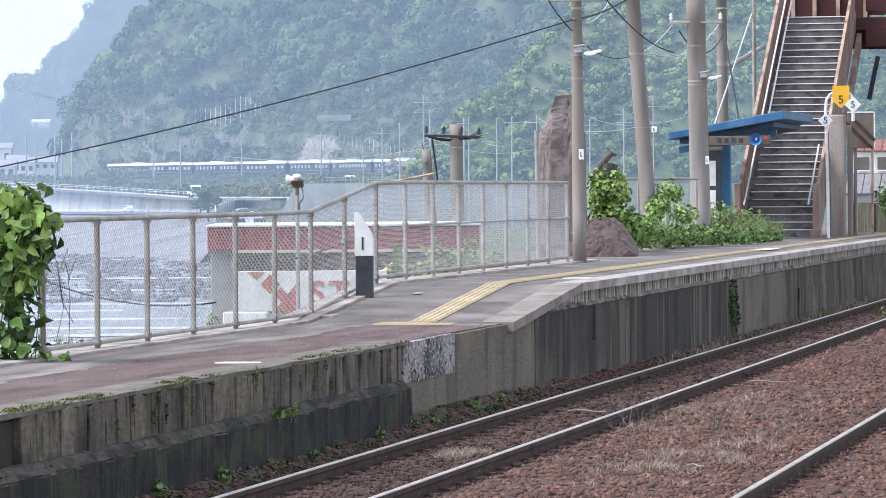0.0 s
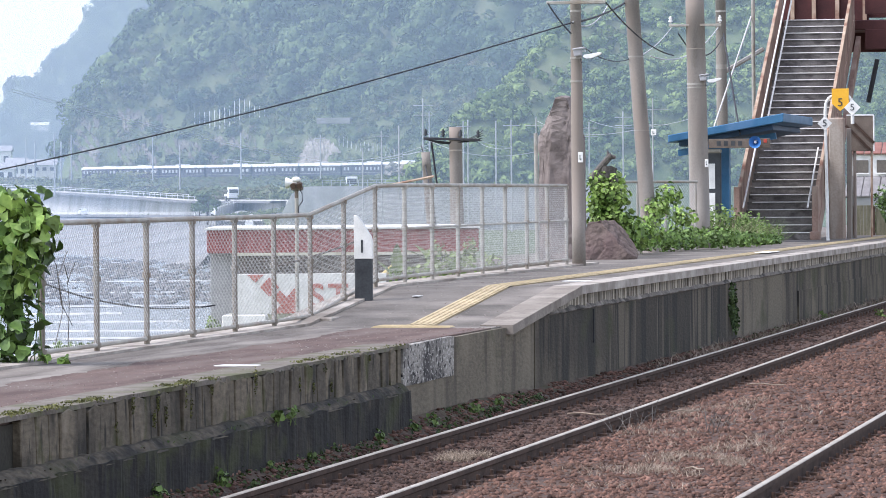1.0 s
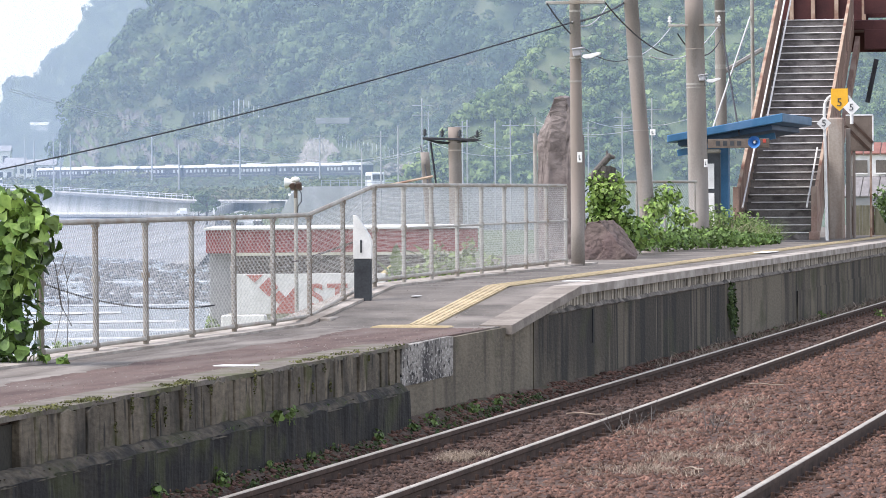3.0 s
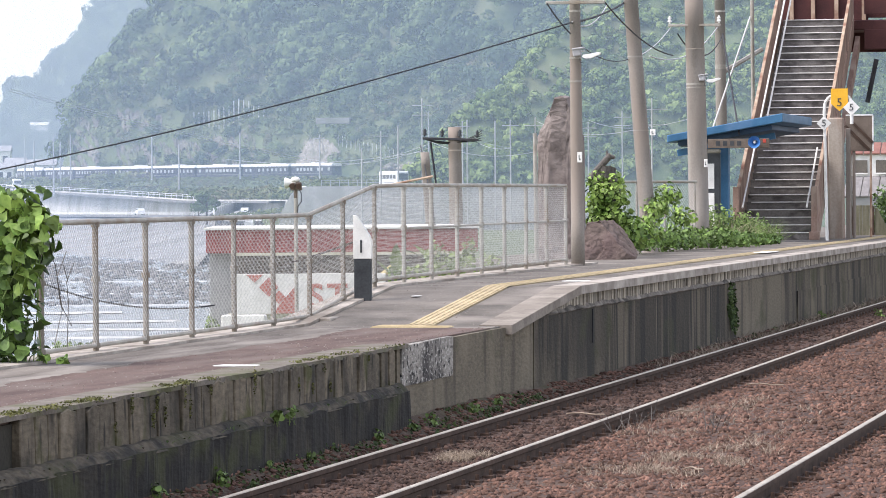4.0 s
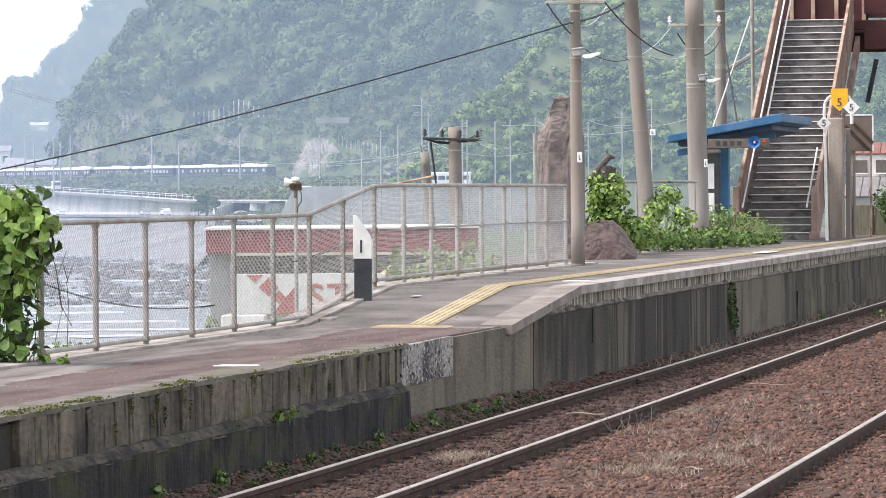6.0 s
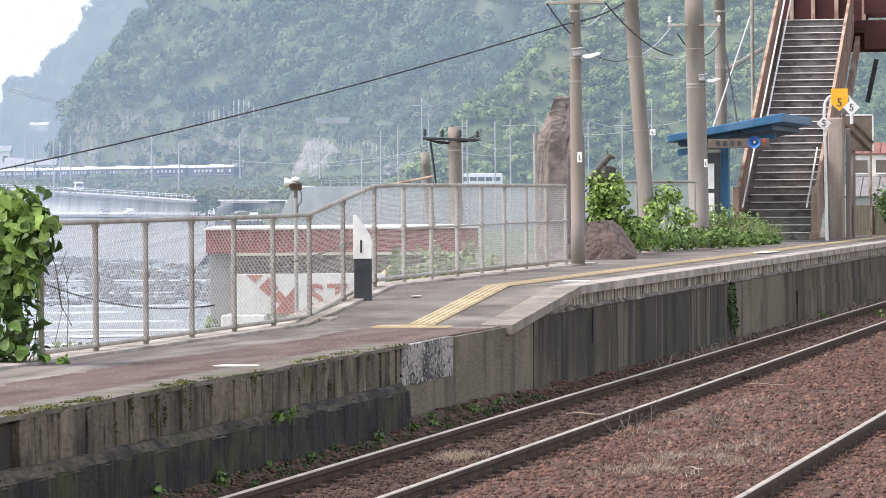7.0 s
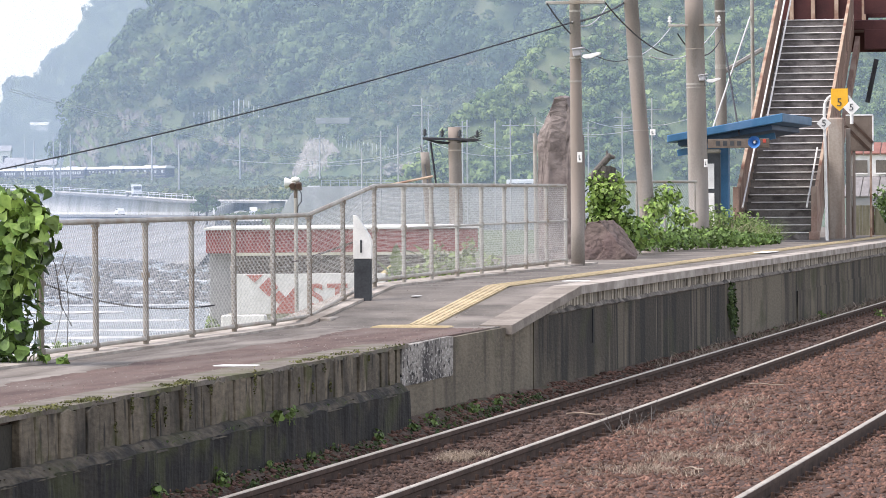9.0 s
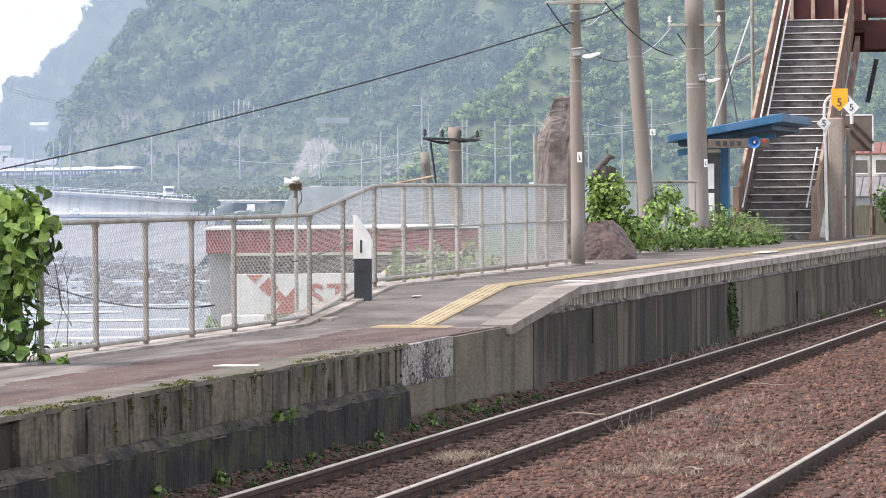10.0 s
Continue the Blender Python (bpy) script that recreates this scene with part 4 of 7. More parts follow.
def crossarm(at, length, label, n=2, tilt=0, bar="galv", pot="white"):
    t = thing("crossarm", label, "crossarm", pose(*at, ry=tilt))
    bm = bmesh.new()
    box(bm, (length, 0.06, 0.05), (0, -0.12, 0), bevel=0.006)
    part("bar", bm, M[bar], t)
    for i in range(n):
        x = (i / max(n - 1, 1) - 0.5) * length * 0.94
        bm = bmesh.new()
        for k, r in enumerate((0.02, 0.045, 0.03, 0.04, 0.02)):
            rod(bm, (x, -0.12, 0.04 + 0.03 * k), (x, -0.12, 0.07 + 0.03 * k), r, r * 0.9, 10)
        part("insulator", bm, M[pot], t, "porcelain insulator")
    return t


crossarm((-10.49, 64.50, 5.13), 0.92, "grey steel crossarm at the head of a pole", 0)
crossarm((-11.27, 84.00, 5.52), 1.05, "grey steel crossarm with two insulators", 2)
crossarm((-15.84, 82.00, 3.27), 1.12, "rusty crossarm with insulators and tangled wire", 4, 2, "cable", "black")


def plate(at, size, label, material, name="pole_plate"):
    bm = bmesh.new()
    box(bm, (size[0], 0.02, size[1]), (0, 0, 0), bevel=0.004)
    t = thing(name, label, "plate", pose(*at))
    p = part("sheet", bm, material, t)
    bm = bmesh.new()
    box(bm, (size[0] * 0.12, 0.006, size[1] * 0.45), (-size[0] * 0.12, -0.013, 0))
    box(bm, (size[0] * 0.3, 0.006, size[1] * 0.1), (size[0] * 0.02, -0.013, -size[1] * 0.18))
    part("mark", bm, M["black"], p, "black bars of unread writing")


plate((-10.44, 64.40, 2.75), (0.075, 0.16), "small white plate strapped to a pole", M["white"])
plate((-11.04, 83.75, 2.77), (0.07, 0.16), "small pale plate on a pole", M["white"])
plate((-11.24, 77.80, 3.31), (0.10, 0.11), "small pale box on a pole", M["white"])


# ---------------------------------------------------------------- cables
def sag(p, q, drop, n=24):
    p, q = Vector(p), Vector(q)
    return [p.lerp(q, i / n) - Vector((0, 0, drop * 4 * (i / n) * (1 - i / n))) for i in range(n + 1)]


def cable(p, q, drop, r, label, m="cable", n=24):
    bm = bmesh.new()
    tube(bm, sag(p, q, drop, n), r, 6)
    ob = new("cable", mesh_of("cable", bm, M[m]))
    return tagged(ob, label, "cable")


cable((-18.89, 60.00, 2.51), (-10.57, 64.40, 4.82), 0.12, 0.0115, "black overhead cable sagging to a pole")
cable((-10.55, 64.40, 4.82), (-11.80, 78.00, 5.72), 0.05, 0.017, "black overhead cable between poles")
cable((-10.92, 64.30, 5.12), (-10.57, 64.40, 4.65), 0.03, 0.012, "short black wire at the pole head")
cable((-10.01, 64.30, 5.11), (-11.73, 84.00, 4.93), 0.15, 0.012, "slack black wire between poles")
cable((-10.45, 64.60, 4.48), (-11.71, 77.90, 4.67), 0.12, 0.008, "thin black wire between poles")
cable((-11.71, 77.90, 4.66), (-11.75, 84.00, 5.50), 0.12, 0.01, "thin pale wire between poles", "wire")
cable((-10.53, 64.30, 4.83), (-12.11, 78.00, 5.70), 0.2, 0.01, "thin pale wire between poles", "wire")
cable((-12.76, 100.00, 5.94), (-11.39, 92.00, 3.45), 0.0, 0.02, "black cable running down to the shelter")
cable((-13.07, 108.00, 6.66), (-13.52, 104.00, 3.79), 0.0, 0.025, "pale steel stay wire", "wire")
cable((-14.09, 110.00, 5.28), (-13.25, 112.00, 5.96), 0.0, 0.06, "grey steel strut from a pole", "galv")
cable((-11.62, 84.00, 5.36), (-14.02, 110.00, 6.31), 0.5, 0.015, "slack wire between poles")
cable((-12.19, 84.00, 4.92), (-14.17, 110.00, 6.49), 0.35, 0.015, "slack pale wire between poles", "wire")
cable((-13.80, 66.00, 2.34), (-13.06, 66.00, 2.48), 0.0, 0.022, "rusty steel bar propped over the fence", "cap", 2)
cable((-16.47, 82.00, 3.15), (-13.64, 70.00, 0.52), -0.1, 0.012, "loose black wires hanging from a pole")
cable((-16.27, 82.00, 3.22), (-16.16, 82.00, 2.35), 0.0, 0.02, "loose black wires hanging from a pole")
cable((-11.85, 40.00, 1.37), (-10.47, 41.50, 1.10), 0.12, 0.009, "dark wire hanging behind the fence")
cable((-10.67, 45.00, 1.43), (-10.59, 49.00, 1.67), 0.02, 0.012, "rusty brace wire along the fence", "rust")
for i in range(5):
    cable((-16.37, 81.90, 3.28), tuple(Vector((-15.23, 81.90, 3.34)) + Vector((0, 0.02 * i, 0.05 * i - 0.1))), 0.05 + 0.03 * i, 0.008, "tangled black wire along a crossarm")


cable(far(10.87, 106, 5.48), far(10.64, 106, 4.40), 0.0, 0.065, "dark steel strut hanging below the footbridge", "cable", 2)


# ---------------------------------------------------------------- footbridge stairs
SX0, SX1, SY, RISE, GO, STEPS = -12.0, -10.36, 97.0, 0.1745, 0.30, 31


def stair_z(y):
    return HIGH + (y - SY) / GO * RISE


def slope_panel(bm, x, t, y0, y1, lo, hi):
    a = [(y0, stair_z(y0) + lo), (y1, stair_z(y1) + lo), (y1, stair_z(y1) + hi), (y0, stair_z(y0) + hi)]
    vs = [[bm.verts.new((x + s * t / 2, y, z)) for y, z in a] for s in (-1, 1)]
    bm.faces.new(vs[0])
    bm.faces.new(vs[1][::-1])
    for i in range(4):
        bm.faces.new((vs[0][i], vs[1][i], vs[1][(i + 1) % 4], vs[0][(i + 1) % 4]))
    bmesh.ops.recalc_face_normals(bm, faces=bm.faces)
    return bm


def stairs():
    t = thing("footbridge_stairs", "steep dark stairs with pale nosings and rusty red side panels", "stairs")
    w, c = SX1 - SX0, (SX0 + SX1) / 2
    for i in range(STEPS):
        bm = bmesh.new()
        z, y = HIGH + (i + 1) * RISE, SY + i * GO
        box(bm, (w, 0.03, RISE - 0.03), (c, y + 0.035, z - RISE / 2 - 0.015))
        box(bm, (w, GO + 0.02, 0.04), (c, y + GO / 2 + 0.02, z - 0.022))
        step = part("step", bm, M["stair"], t)
        bm = bmesh.new()
        a = random.uniform(0, 0.12)
        box(bm, (w - 0.06 - a, 0.03, 0.022), (c + a / 2, y + 0.005, z - 0.008), bevel=0.004)
        part("nosing", bm, M["white"], step, "pale worn nosing")
    end = SY + STEPS * GO
    for x, side in ((SX0 - 0.08, -1), (SX1 + 0.08, 1)):
        bm = bmesh.new()
        slope_panel(bm, x, 0.06, SY - 0.15, end, -0.38, 0.12)
        part("stringer", bm, M["redpaint"], t, "rust-streaked steel stringer")
        y = SY + 0.1
        while y < end:
            bm = bmesh.new()
            z = stair_z(y)
            box(bm, (0.03, 0.13, 0.86), (x, y, z + 0.52), bevel=0.004)
            part("slat", bm, M["redpaint"], t)
            y += 0.17
        bm = bmesh.new()
        slope_panel(bm, x, 0.07, SY, end + 0.1, 0.95, 1.01)
        part("cap_rail", bm, M["cap"], t, "pale orange-brown cap rail")
        bm = bmesh.new()
        xi = x - side * 0.16
        stop = end if side < 0 else SY + 2.2
        pipe(bm, [(xi, SY - 0.2, stair_z(SY) + 0.75), (xi, stop, stair_z(stop) + 0.85)], 0.022)
        if side < 0:
            pipe(bm, [(xi + 0.1, SY + 3.0, stair_z(SY + 3.0) + 0.6), (xi + 0.1, end, stair_z(end) + 0.6)], 0.022)
        part("handrail", bm, M["white"], t, "white handrail")
    for x, y in ((SX0 - 0.08, SY - 0.05), (SX1 + 0.08, SY - 0.05)):
        bm = bmesh.new()
        box(bm, (0.14, 0.14, 1.25), (x, y, HIGH + 0.6), bevel=0.01)
        box(bm, (0.24, 0.24, 0.2), (x, y, HIGH + 0.09), bevel=0.02)
        part("newel", bm, M["redpaint"], t)
    return t


stairs()


def bridge():
    t = thing("footbridge", "dark maroon steel footbridge over the tracks", "footbridge")
    top = HIGH + STEPS * RISE
    y0 = SY + STEPS * GO
    bm = bmesh.new()
    box(bm, (22.3, 2.2, 0.25), (-1.0, y0 + 1.15, top - 0.14), bevel=0.02)
    part("deck", bm, M["maroon"], t)
    for y in (y0 + 0.06, y0 + 2.25):
        bm = bmesh.new()
        box(bm, (20.4, 0.05, 1.15), (0.2 if y < y0 + 1 else -1.0, y, top + 0.7), bevel=0.01)
        part("side_panel", bm, M["maroon"], t, "maroon side panel")
        bm = bmesh.new()
        box(bm, (20.4, 0.1, 0.5), (0.2 if y < y0 + 1 else -1.0, y, top - 0.5), bevel=0.01)
        part("girder", bm, M["maroon"], t, "maroon main girder")
    bm = bmesh.new()
    box(bm, (2.2, 0.05, 1.15), (-11.2, y0 + 2.2, top + 0.6), bevel=0.01)
    part("end_panel", bm, M["maroon"], t)
    for x in (-12.05, -11.5, -10.9, -10.2):
        bm = bmesh.new()
        box(bm, (0.1, 0.1, 2.2), (x, y0 + 2.12, top + 1.1))
        part("roof_post", bm, M["cap"], t)
    for x, y in ((-10.7, y0 + 0.3), (-12.15, y0 + 2.0), (4.6, y0 + 0.3), (4.6, y0 + 2.0)):
        bm = bmesh.new()
        box(bm, (0.15, 0.15, top - HIGH + 0.9 - 0.3), (x, y, (top + HIGH) / 2 - 0.3 - 0.1), bevel=0.02)
        part("column", bm, M["redpaint"], t, "rust-streaked column")
    # sloped outer brace that follows the stairs
    bm = bmesh.new()
    slope_panel(bm, SX1 + 0.2, 0.12, SY + 3.5, y0, -0.75, -0.42)
    part("brace", bm, M["redpaint"], t)
    bm = bmesh.new()
    box(bm, (0.36, 0.3, 2.85), (-9.97, 98.9, HIGH + 1.4), bevel=0.03)
    part("support", bm, M["beige"], t, "weathered beige support beside the stairs")
    bm = bmesh.new()
    box(bm, (0.1, 0.12, 2.6), (-9.72, 99.2, HIGH + 1.28), bevel=0.01)
    part("support", bm, M["pole"], t, "thin grey support post")


bridge()


# ---------------------------------------------------------------- shelter
def shelter():
    t = thing("platform_shelter", "blue painted shelter canopy on posts beside the stairs", "shelter")
    bm = bmesh.new()
    # sloping roof slab: low at the back, high towards the track
    a, b = Vector((-12.98, 92, 3.28)), Vector((-10.44, 92, 3.71))
    vs = []
    for y in (92.0, 98.0):
        for p, dz in ((a, 0), (b, 0), (b, 0.19), (a, 0.16)):
            vs.append(bm.verts.new((p.x, y, p.z + dz)))
    for f in ((0, 1, 2, 3), (7, 6, 5, 4), (0, 4, 5, 1), (1, 5, 6, 2), (2, 6, 7, 3), (3, 7, 4, 0)):
        bm.faces.new([vs[i] for i in f])
    bmesh.ops.recalc_face_normals(bm, faces=bm.faces)
    bmesh.ops.bevel(bm, geom=list(bm.edges), offset=0.015, segments=1, affect="EDGES")
    roof = part("canopy", bm, M["blue"], t)
    bm = bmesh.new()
    box(bm, (2.1, 5.5, 0.12), (-11.75, 95.1, 3.43), rot=(0, -9.5, 0), bevel=0.01)
    part("soffit", bm, M["navy_soft"], t, "dark blue underside beam")
    for y in (92.6,):
        bm = bmesh.new()
        box(bm, (0.26, 0.26, 2.2), (-11.87, y + 0.4, HIGH + 1.08), bevel=0.01)
        part("post", bm, M["blue"], t)
        bm = bmesh.new()
        box(bm, (2.2, 0.1, 0.14), (-11.8, y + 0.4, 3.24), rot=(0, -9.5, 0))
        part("bracket", bm, M["blue"], t)
    bm = bmesh.new()
    box(bm, (1.35, 0.05, 0.2), (-11.4, 91.97, 3.25), bevel=0.008)
    sign = part("name_board", bm, M["board"], t, "brown board with unread dark writing")
    for i in range(4):
        bm = bmesh.new()
        box(bm, (0.09, 0.012, 0.1), (-11.85 + 0.155 * i, 91.942, 3.25))
        part("character", bm, M["black"], sign)
    bm = bmesh.new()
    box(bm, (0.07, 0.012, 0.08), (-10.83, 91.942, 3.3))
    part("red_mark", bm, M["redsign"], sign, "small red mark")


shelter()


def horn(at, r, depth, material, label, facing=0.0, name="loudspeaker"):
    """A horn loudspeaker that faces along -y before its turn."""
    t = thing(name, label, "loudspeaker", pose(*at, rz=facing))
    bm = bmesh.new()
    prof = [(r, 0.0), (r * 0.96, 0.02), (r * 0.55, depth * 0.45), (r * 0.3, depth * 0.8), (r * 0.32, depth)]
    seg = 24
    rings = [[bm.verts.new((p * math.cos(2 * math.pi * i / seg), y, p * math.sin(2 * math.pi * i / seg))) for i in range(seg)] for p, y in prof]
    for a, b in zip(rings, rings[1:]):
        for i in range(seg):
            bm.faces.new((a[i], a[(i + 1) % seg], b[(i + 1) % seg], b[i]))
    bm.faces.new(rings[-1])
    for f in bm.faces:
        f.smooth = True
    ob = part("bell", bm, M[material], t)
    bm = bmesh.new()
    rod(bm, (0, depth * 0.75, 0), (0, depth * 0.3, 0), r * 0.24, r * 0.2, 16)
    part("core", bm, M["white"] if material == "blue_pale" else M["galv"], t)
    bm = bmesh.new()
    box(bm, (r * 0.5, depth * 0.4, r * 0.2), (0, depth * 0.9, r * 0.3))
    part("bracket", bm, M["galv"], t)


horn((-11.03, 91.7, 3.27), 0.135, 0.22, "blue_pale", "blue horn loudspeaker under the shelter canopy")


# notice cabinet behind the thick pole
def notice_case():
    t = thing("notice_case", "pale notice case with dark frame under the shelter", "notice case", pose(-12.04, 92.50, 2.19))
    bm = bmesh.new()
    box(bm, (0.34, 0.12, 1.75), (0, 0, 0), bevel=0.03)
    part("frame", bm, M["black"], t)
    for z, h in ((0.35, 0.55), (-0.38, 0.72)):
        bm = bmesh.new()
        box(bm, (0.2, 0.02, h), (-0.06, -0.065, z))
        part("panel", bm, M["white"], t, "white notice panel")
    bm = bmesh.new()
    box(bm, (0.36, 0.16, 0.1), (0, 0, 0.9), bevel=0.03)
    part("hood", bm, M["galv"], t)


notice_case()


# ---------------------------------------------------------------- signal sign post
def five(parent, at, size, turn=0):
    cu = bpy.data.curves.new("digit", "FONT")
    cu.body, cu.size, cu.extrude, cu.align_x, cu.align_y = "5", size, 0.004, "CENTER", "CENTER"
    tmp = bpy.data.objects.new("digit", cu)
    me = bpy.data.meshes.new_from_object(tmp)
    bpy.data.objects.remove(tmp)
    me.materials.append(M["black"])
    ob = new("digit", me)
    ob.parent = parent
    ob.matrix_basis = pose(*at, rx=90)
    return ob


def sign_post():
    b = Vector((-9.86, 95.38, 1.08))
    t = thing("stop_sign_post", "white bent post with yellow shield and two white diamonds", "sign post", pose(*b))
    bm = bmesh.new()
    pipe(bm, [(0.03, 0, -0.02), (-0.02, 0, 2.9), (0.0, 0, 3.1), (0.08, 0, 3.22), (0.2, 0, 3.28), (0.45, 0, 3.28), (0.56, 0, 3.2), (0.6, 0, 3.05)], 0.035, 12)
    part("pole", bm, M["white"], t)
    bm = bmesh.new()
    s = 0.19
    prism(bm, [(-s, 0.24), (s, 0.24), (s, -0.1), (0, -0.27), (-s, -0.1)], 0.02, Matrix.Translation((0.33, -0.06, 3.18)))
    shield = part("shield", bm, M["yellow"], t, "yellow shield plate")
    five(shield, (0.33, -0.064, 3.1), 0.26)
    for x, z in ((0.6, 2.99), (-0.02, 2.64)):
        bm = bmesh.new()
        r = 0.185 if x > 0 else 0.165
        prism(bm, [(0, r), (r, 0), (0, -r), (-r, 0)], 0.02, Matrix.Translation((x, -0.08, z)))
        p = part("diamond", bm, M["white"], t, "white diamond plate")
        five(p, (x, -0.084, z), 0.22)
    bm = bmesh.new()
    rod(bm, (0.6, -0.02, 2.62), (0.6, -0.02, 2.9), 0.04, 0.04, 10)
    part("stub", bm, M["white"], t)


sign_post()


def mirror_board():
    t = thing("equipment_board", "rusty brown steel board with a pale top edge on thin posts", "board", pose(-9.53, 100.00, 3.55))
    bm = bmesh.new()
    box(bm, (0.64, 0.06, 0.84), (0, 0, 0), bevel=0.008)
    part("panel", bm, M["board"], t)
    bm = bmesh.new()
    box(bm, (0.64, 0.05, 0.03), (0, -0.02, 0.43))
    box(bm, (0.03, 0.05, 0.84), (0.32, -0.02, 0))
    part("edge", bm, M["white"], t, "pale edge strip")
    bm = bmesh.new()
    box(bm, (0.06, 0.05, 0.8), (-0.05, -0.05, -0.1), rot=(0, -45, 0))
    box(bm, (0.06, 0.05, 0.7), (0.08, -0.05, 0.02), rot=(0, -45, 0))
    part("brace", bm, M["rust"], t)
    for x, r, m in ((0.26, 0.028, "cap"), (-0.24, 0.05, "galv"), (-0.14, 0.04, "pole")):
        bm = bmesh.new()
        rod(bm, (x, 0.06, -2.5), (x, 0.06, 0.2), r, r, 10)
        part("leg", bm, M[m], t)


mirror_board()


# ---------------------------------------------------------------- foliage tools
def cards(centres, sizes, n_each, spread, leaf, flat=0.75, up=0.0):
    """Leaf cards round each centre: bent quads that face outwards."""
    c = np.repeat(np.asarray(centres, float), n_each, 0)
    s = np.repeat(np.asarray(sizes, float), n_each)[:, None]
    d = RNG.normal(size=(len(c), 3))
    d[:, 2] = np.abs(d[:, 2]) * 1.0 - 0.35
    d /= np.linalg.norm(d, axis=1)[:, None]
    r = RNG.uniform(0.55, 1.08, (len(c), 1))
    p = c + d * r * s * np.array([1, 1, flat]) * spread
    nrm = d + RNG.normal(0, 0.3, d.shape) + np.array([0, 0, up])
    nrm /= np.linalg.norm(nrm, axis=1)[:, None]
    a = np.cross(nrm, RNG.normal(size=d.shape))
    a /= np.linalg.norm(a, axis=1)[:, None]
    b = np.cross(nrm, a)
    k = leaf * np.minimum(s, 2.4) * RNG.uniform(0.6, 1.4, (len(c), 1))
    q = np.stack([p - a * k, p - b * k * 0.6 + nrm * k * 0.15, p + a * k, p + b * k * 0.6 + nrm * k * 0.15], 1)
    return q.reshape(-1, 3), np.arange(len(c) * 4).reshape(-1, 4)


def woods(name, spots, sizes, lobes, n_each, leaf, material, label):
    """Crowns of several leafy lobes each; the leaves lie along the lobes' surface."""
    c = np.repeat(np.asarray(spots, float), lobes, 0)
    r = np.repeat(np.asarray(sizes, float), lobes)[:, None]
    d = RNG.normal(size=c.shape)
    d[:, 2] = np.abs(d[:, 2]) * 0.9 - 0.1
    d /= np.linalg.norm(d, axis=1)[:, None]
    c = c + d * r * RNG.uniform(0.45, 0.78, r.shape) * np.array([1, 1, 0.8])
    lr = r * RNG.uniform(0.26, 0.52, r.shape)
    c, d, lr = np.repeat(c, n_each, 0), np.repeat(d, n_each, 0), np.repeat(lr, n_each, 0)
    e = RNG.normal(size=c.shape) + 0.9 * d
    e /= np.linalg.norm(e, axis=1)[:, None]
    p = c + e * lr * RNG.uniform(0.72, 1.12, lr.shape) * np.array([1, 1, 0.85])
    nrm = 0.8 * e + 0.35 * d + RNG.normal(0, 0.22, c.shape)
    nrm /= np.linalg.norm(nrm, axis=1)[:, None]
    a = np.cross(nrm, RNG.normal(size=c.shape))
    a /= np.linalg.norm(a, axis=1)[:, None]
    b = np.cross(nrm, a)
    k = leaf * lr * RNG.uniform(0.5, 1.35, lr.shape)
    q = np.stack([p - a * k, p - b * k * 0.65 + nrm * k * 0.1, p + a * k, p + b * k * 0.65 + nrm * k * 0.1], 1)
    ob = new(name, soup(name, q.reshape(-1, 3), np.arange(len(c) * 4).reshape(-1, 4), M[material]))
    return tagged(ob, label, "woodland", kind="stuff")


def bare(l, d):
    """Places on the hillside with no trees: slips, the railway, the roads."""
    u = 1000 * l / d
    e = d - rail_d(u) - 9
    w = 0.6 * noise.noise((u * 0.9, e * 0.4, 1)) + 0.4 * noise.noise((u * 2.5, e, 5))
    if e < 14.5 + w and -36 + e * 0.29 + w < u < w + float(np.interp(e, (0, 5, 8, 11, 14), (-28.4, -25.6, -24.2, -26.2, -28.5))):
        return True
    if -85.5 < u < -81 and e < 16:
        return True
    if -62 < u < -58.5 and 8 < e < 16:
        return True
    if abs(u + 48) < 0.35 * (21 - e) and 13 < e:
        return True
    if -12.5 < u < -7 and e < 4:
        return True
    return False


def rocky(u, e):
    """Bare rock outcrops among the scrub at the foot of the hill."""
    if not any(a < u < b and c < e < f for a, b, c, f in CLIFFS):
        return False
    return noise.noise((u * 0.55 + e * 0.2, e * 0.16, 3)) > 0.02


CLIFFS = ((-88.5, -81, 0, 26), (-77, -66, 4, 24), (-66, -57, 4, 17), (-56, -44, 2, 21))


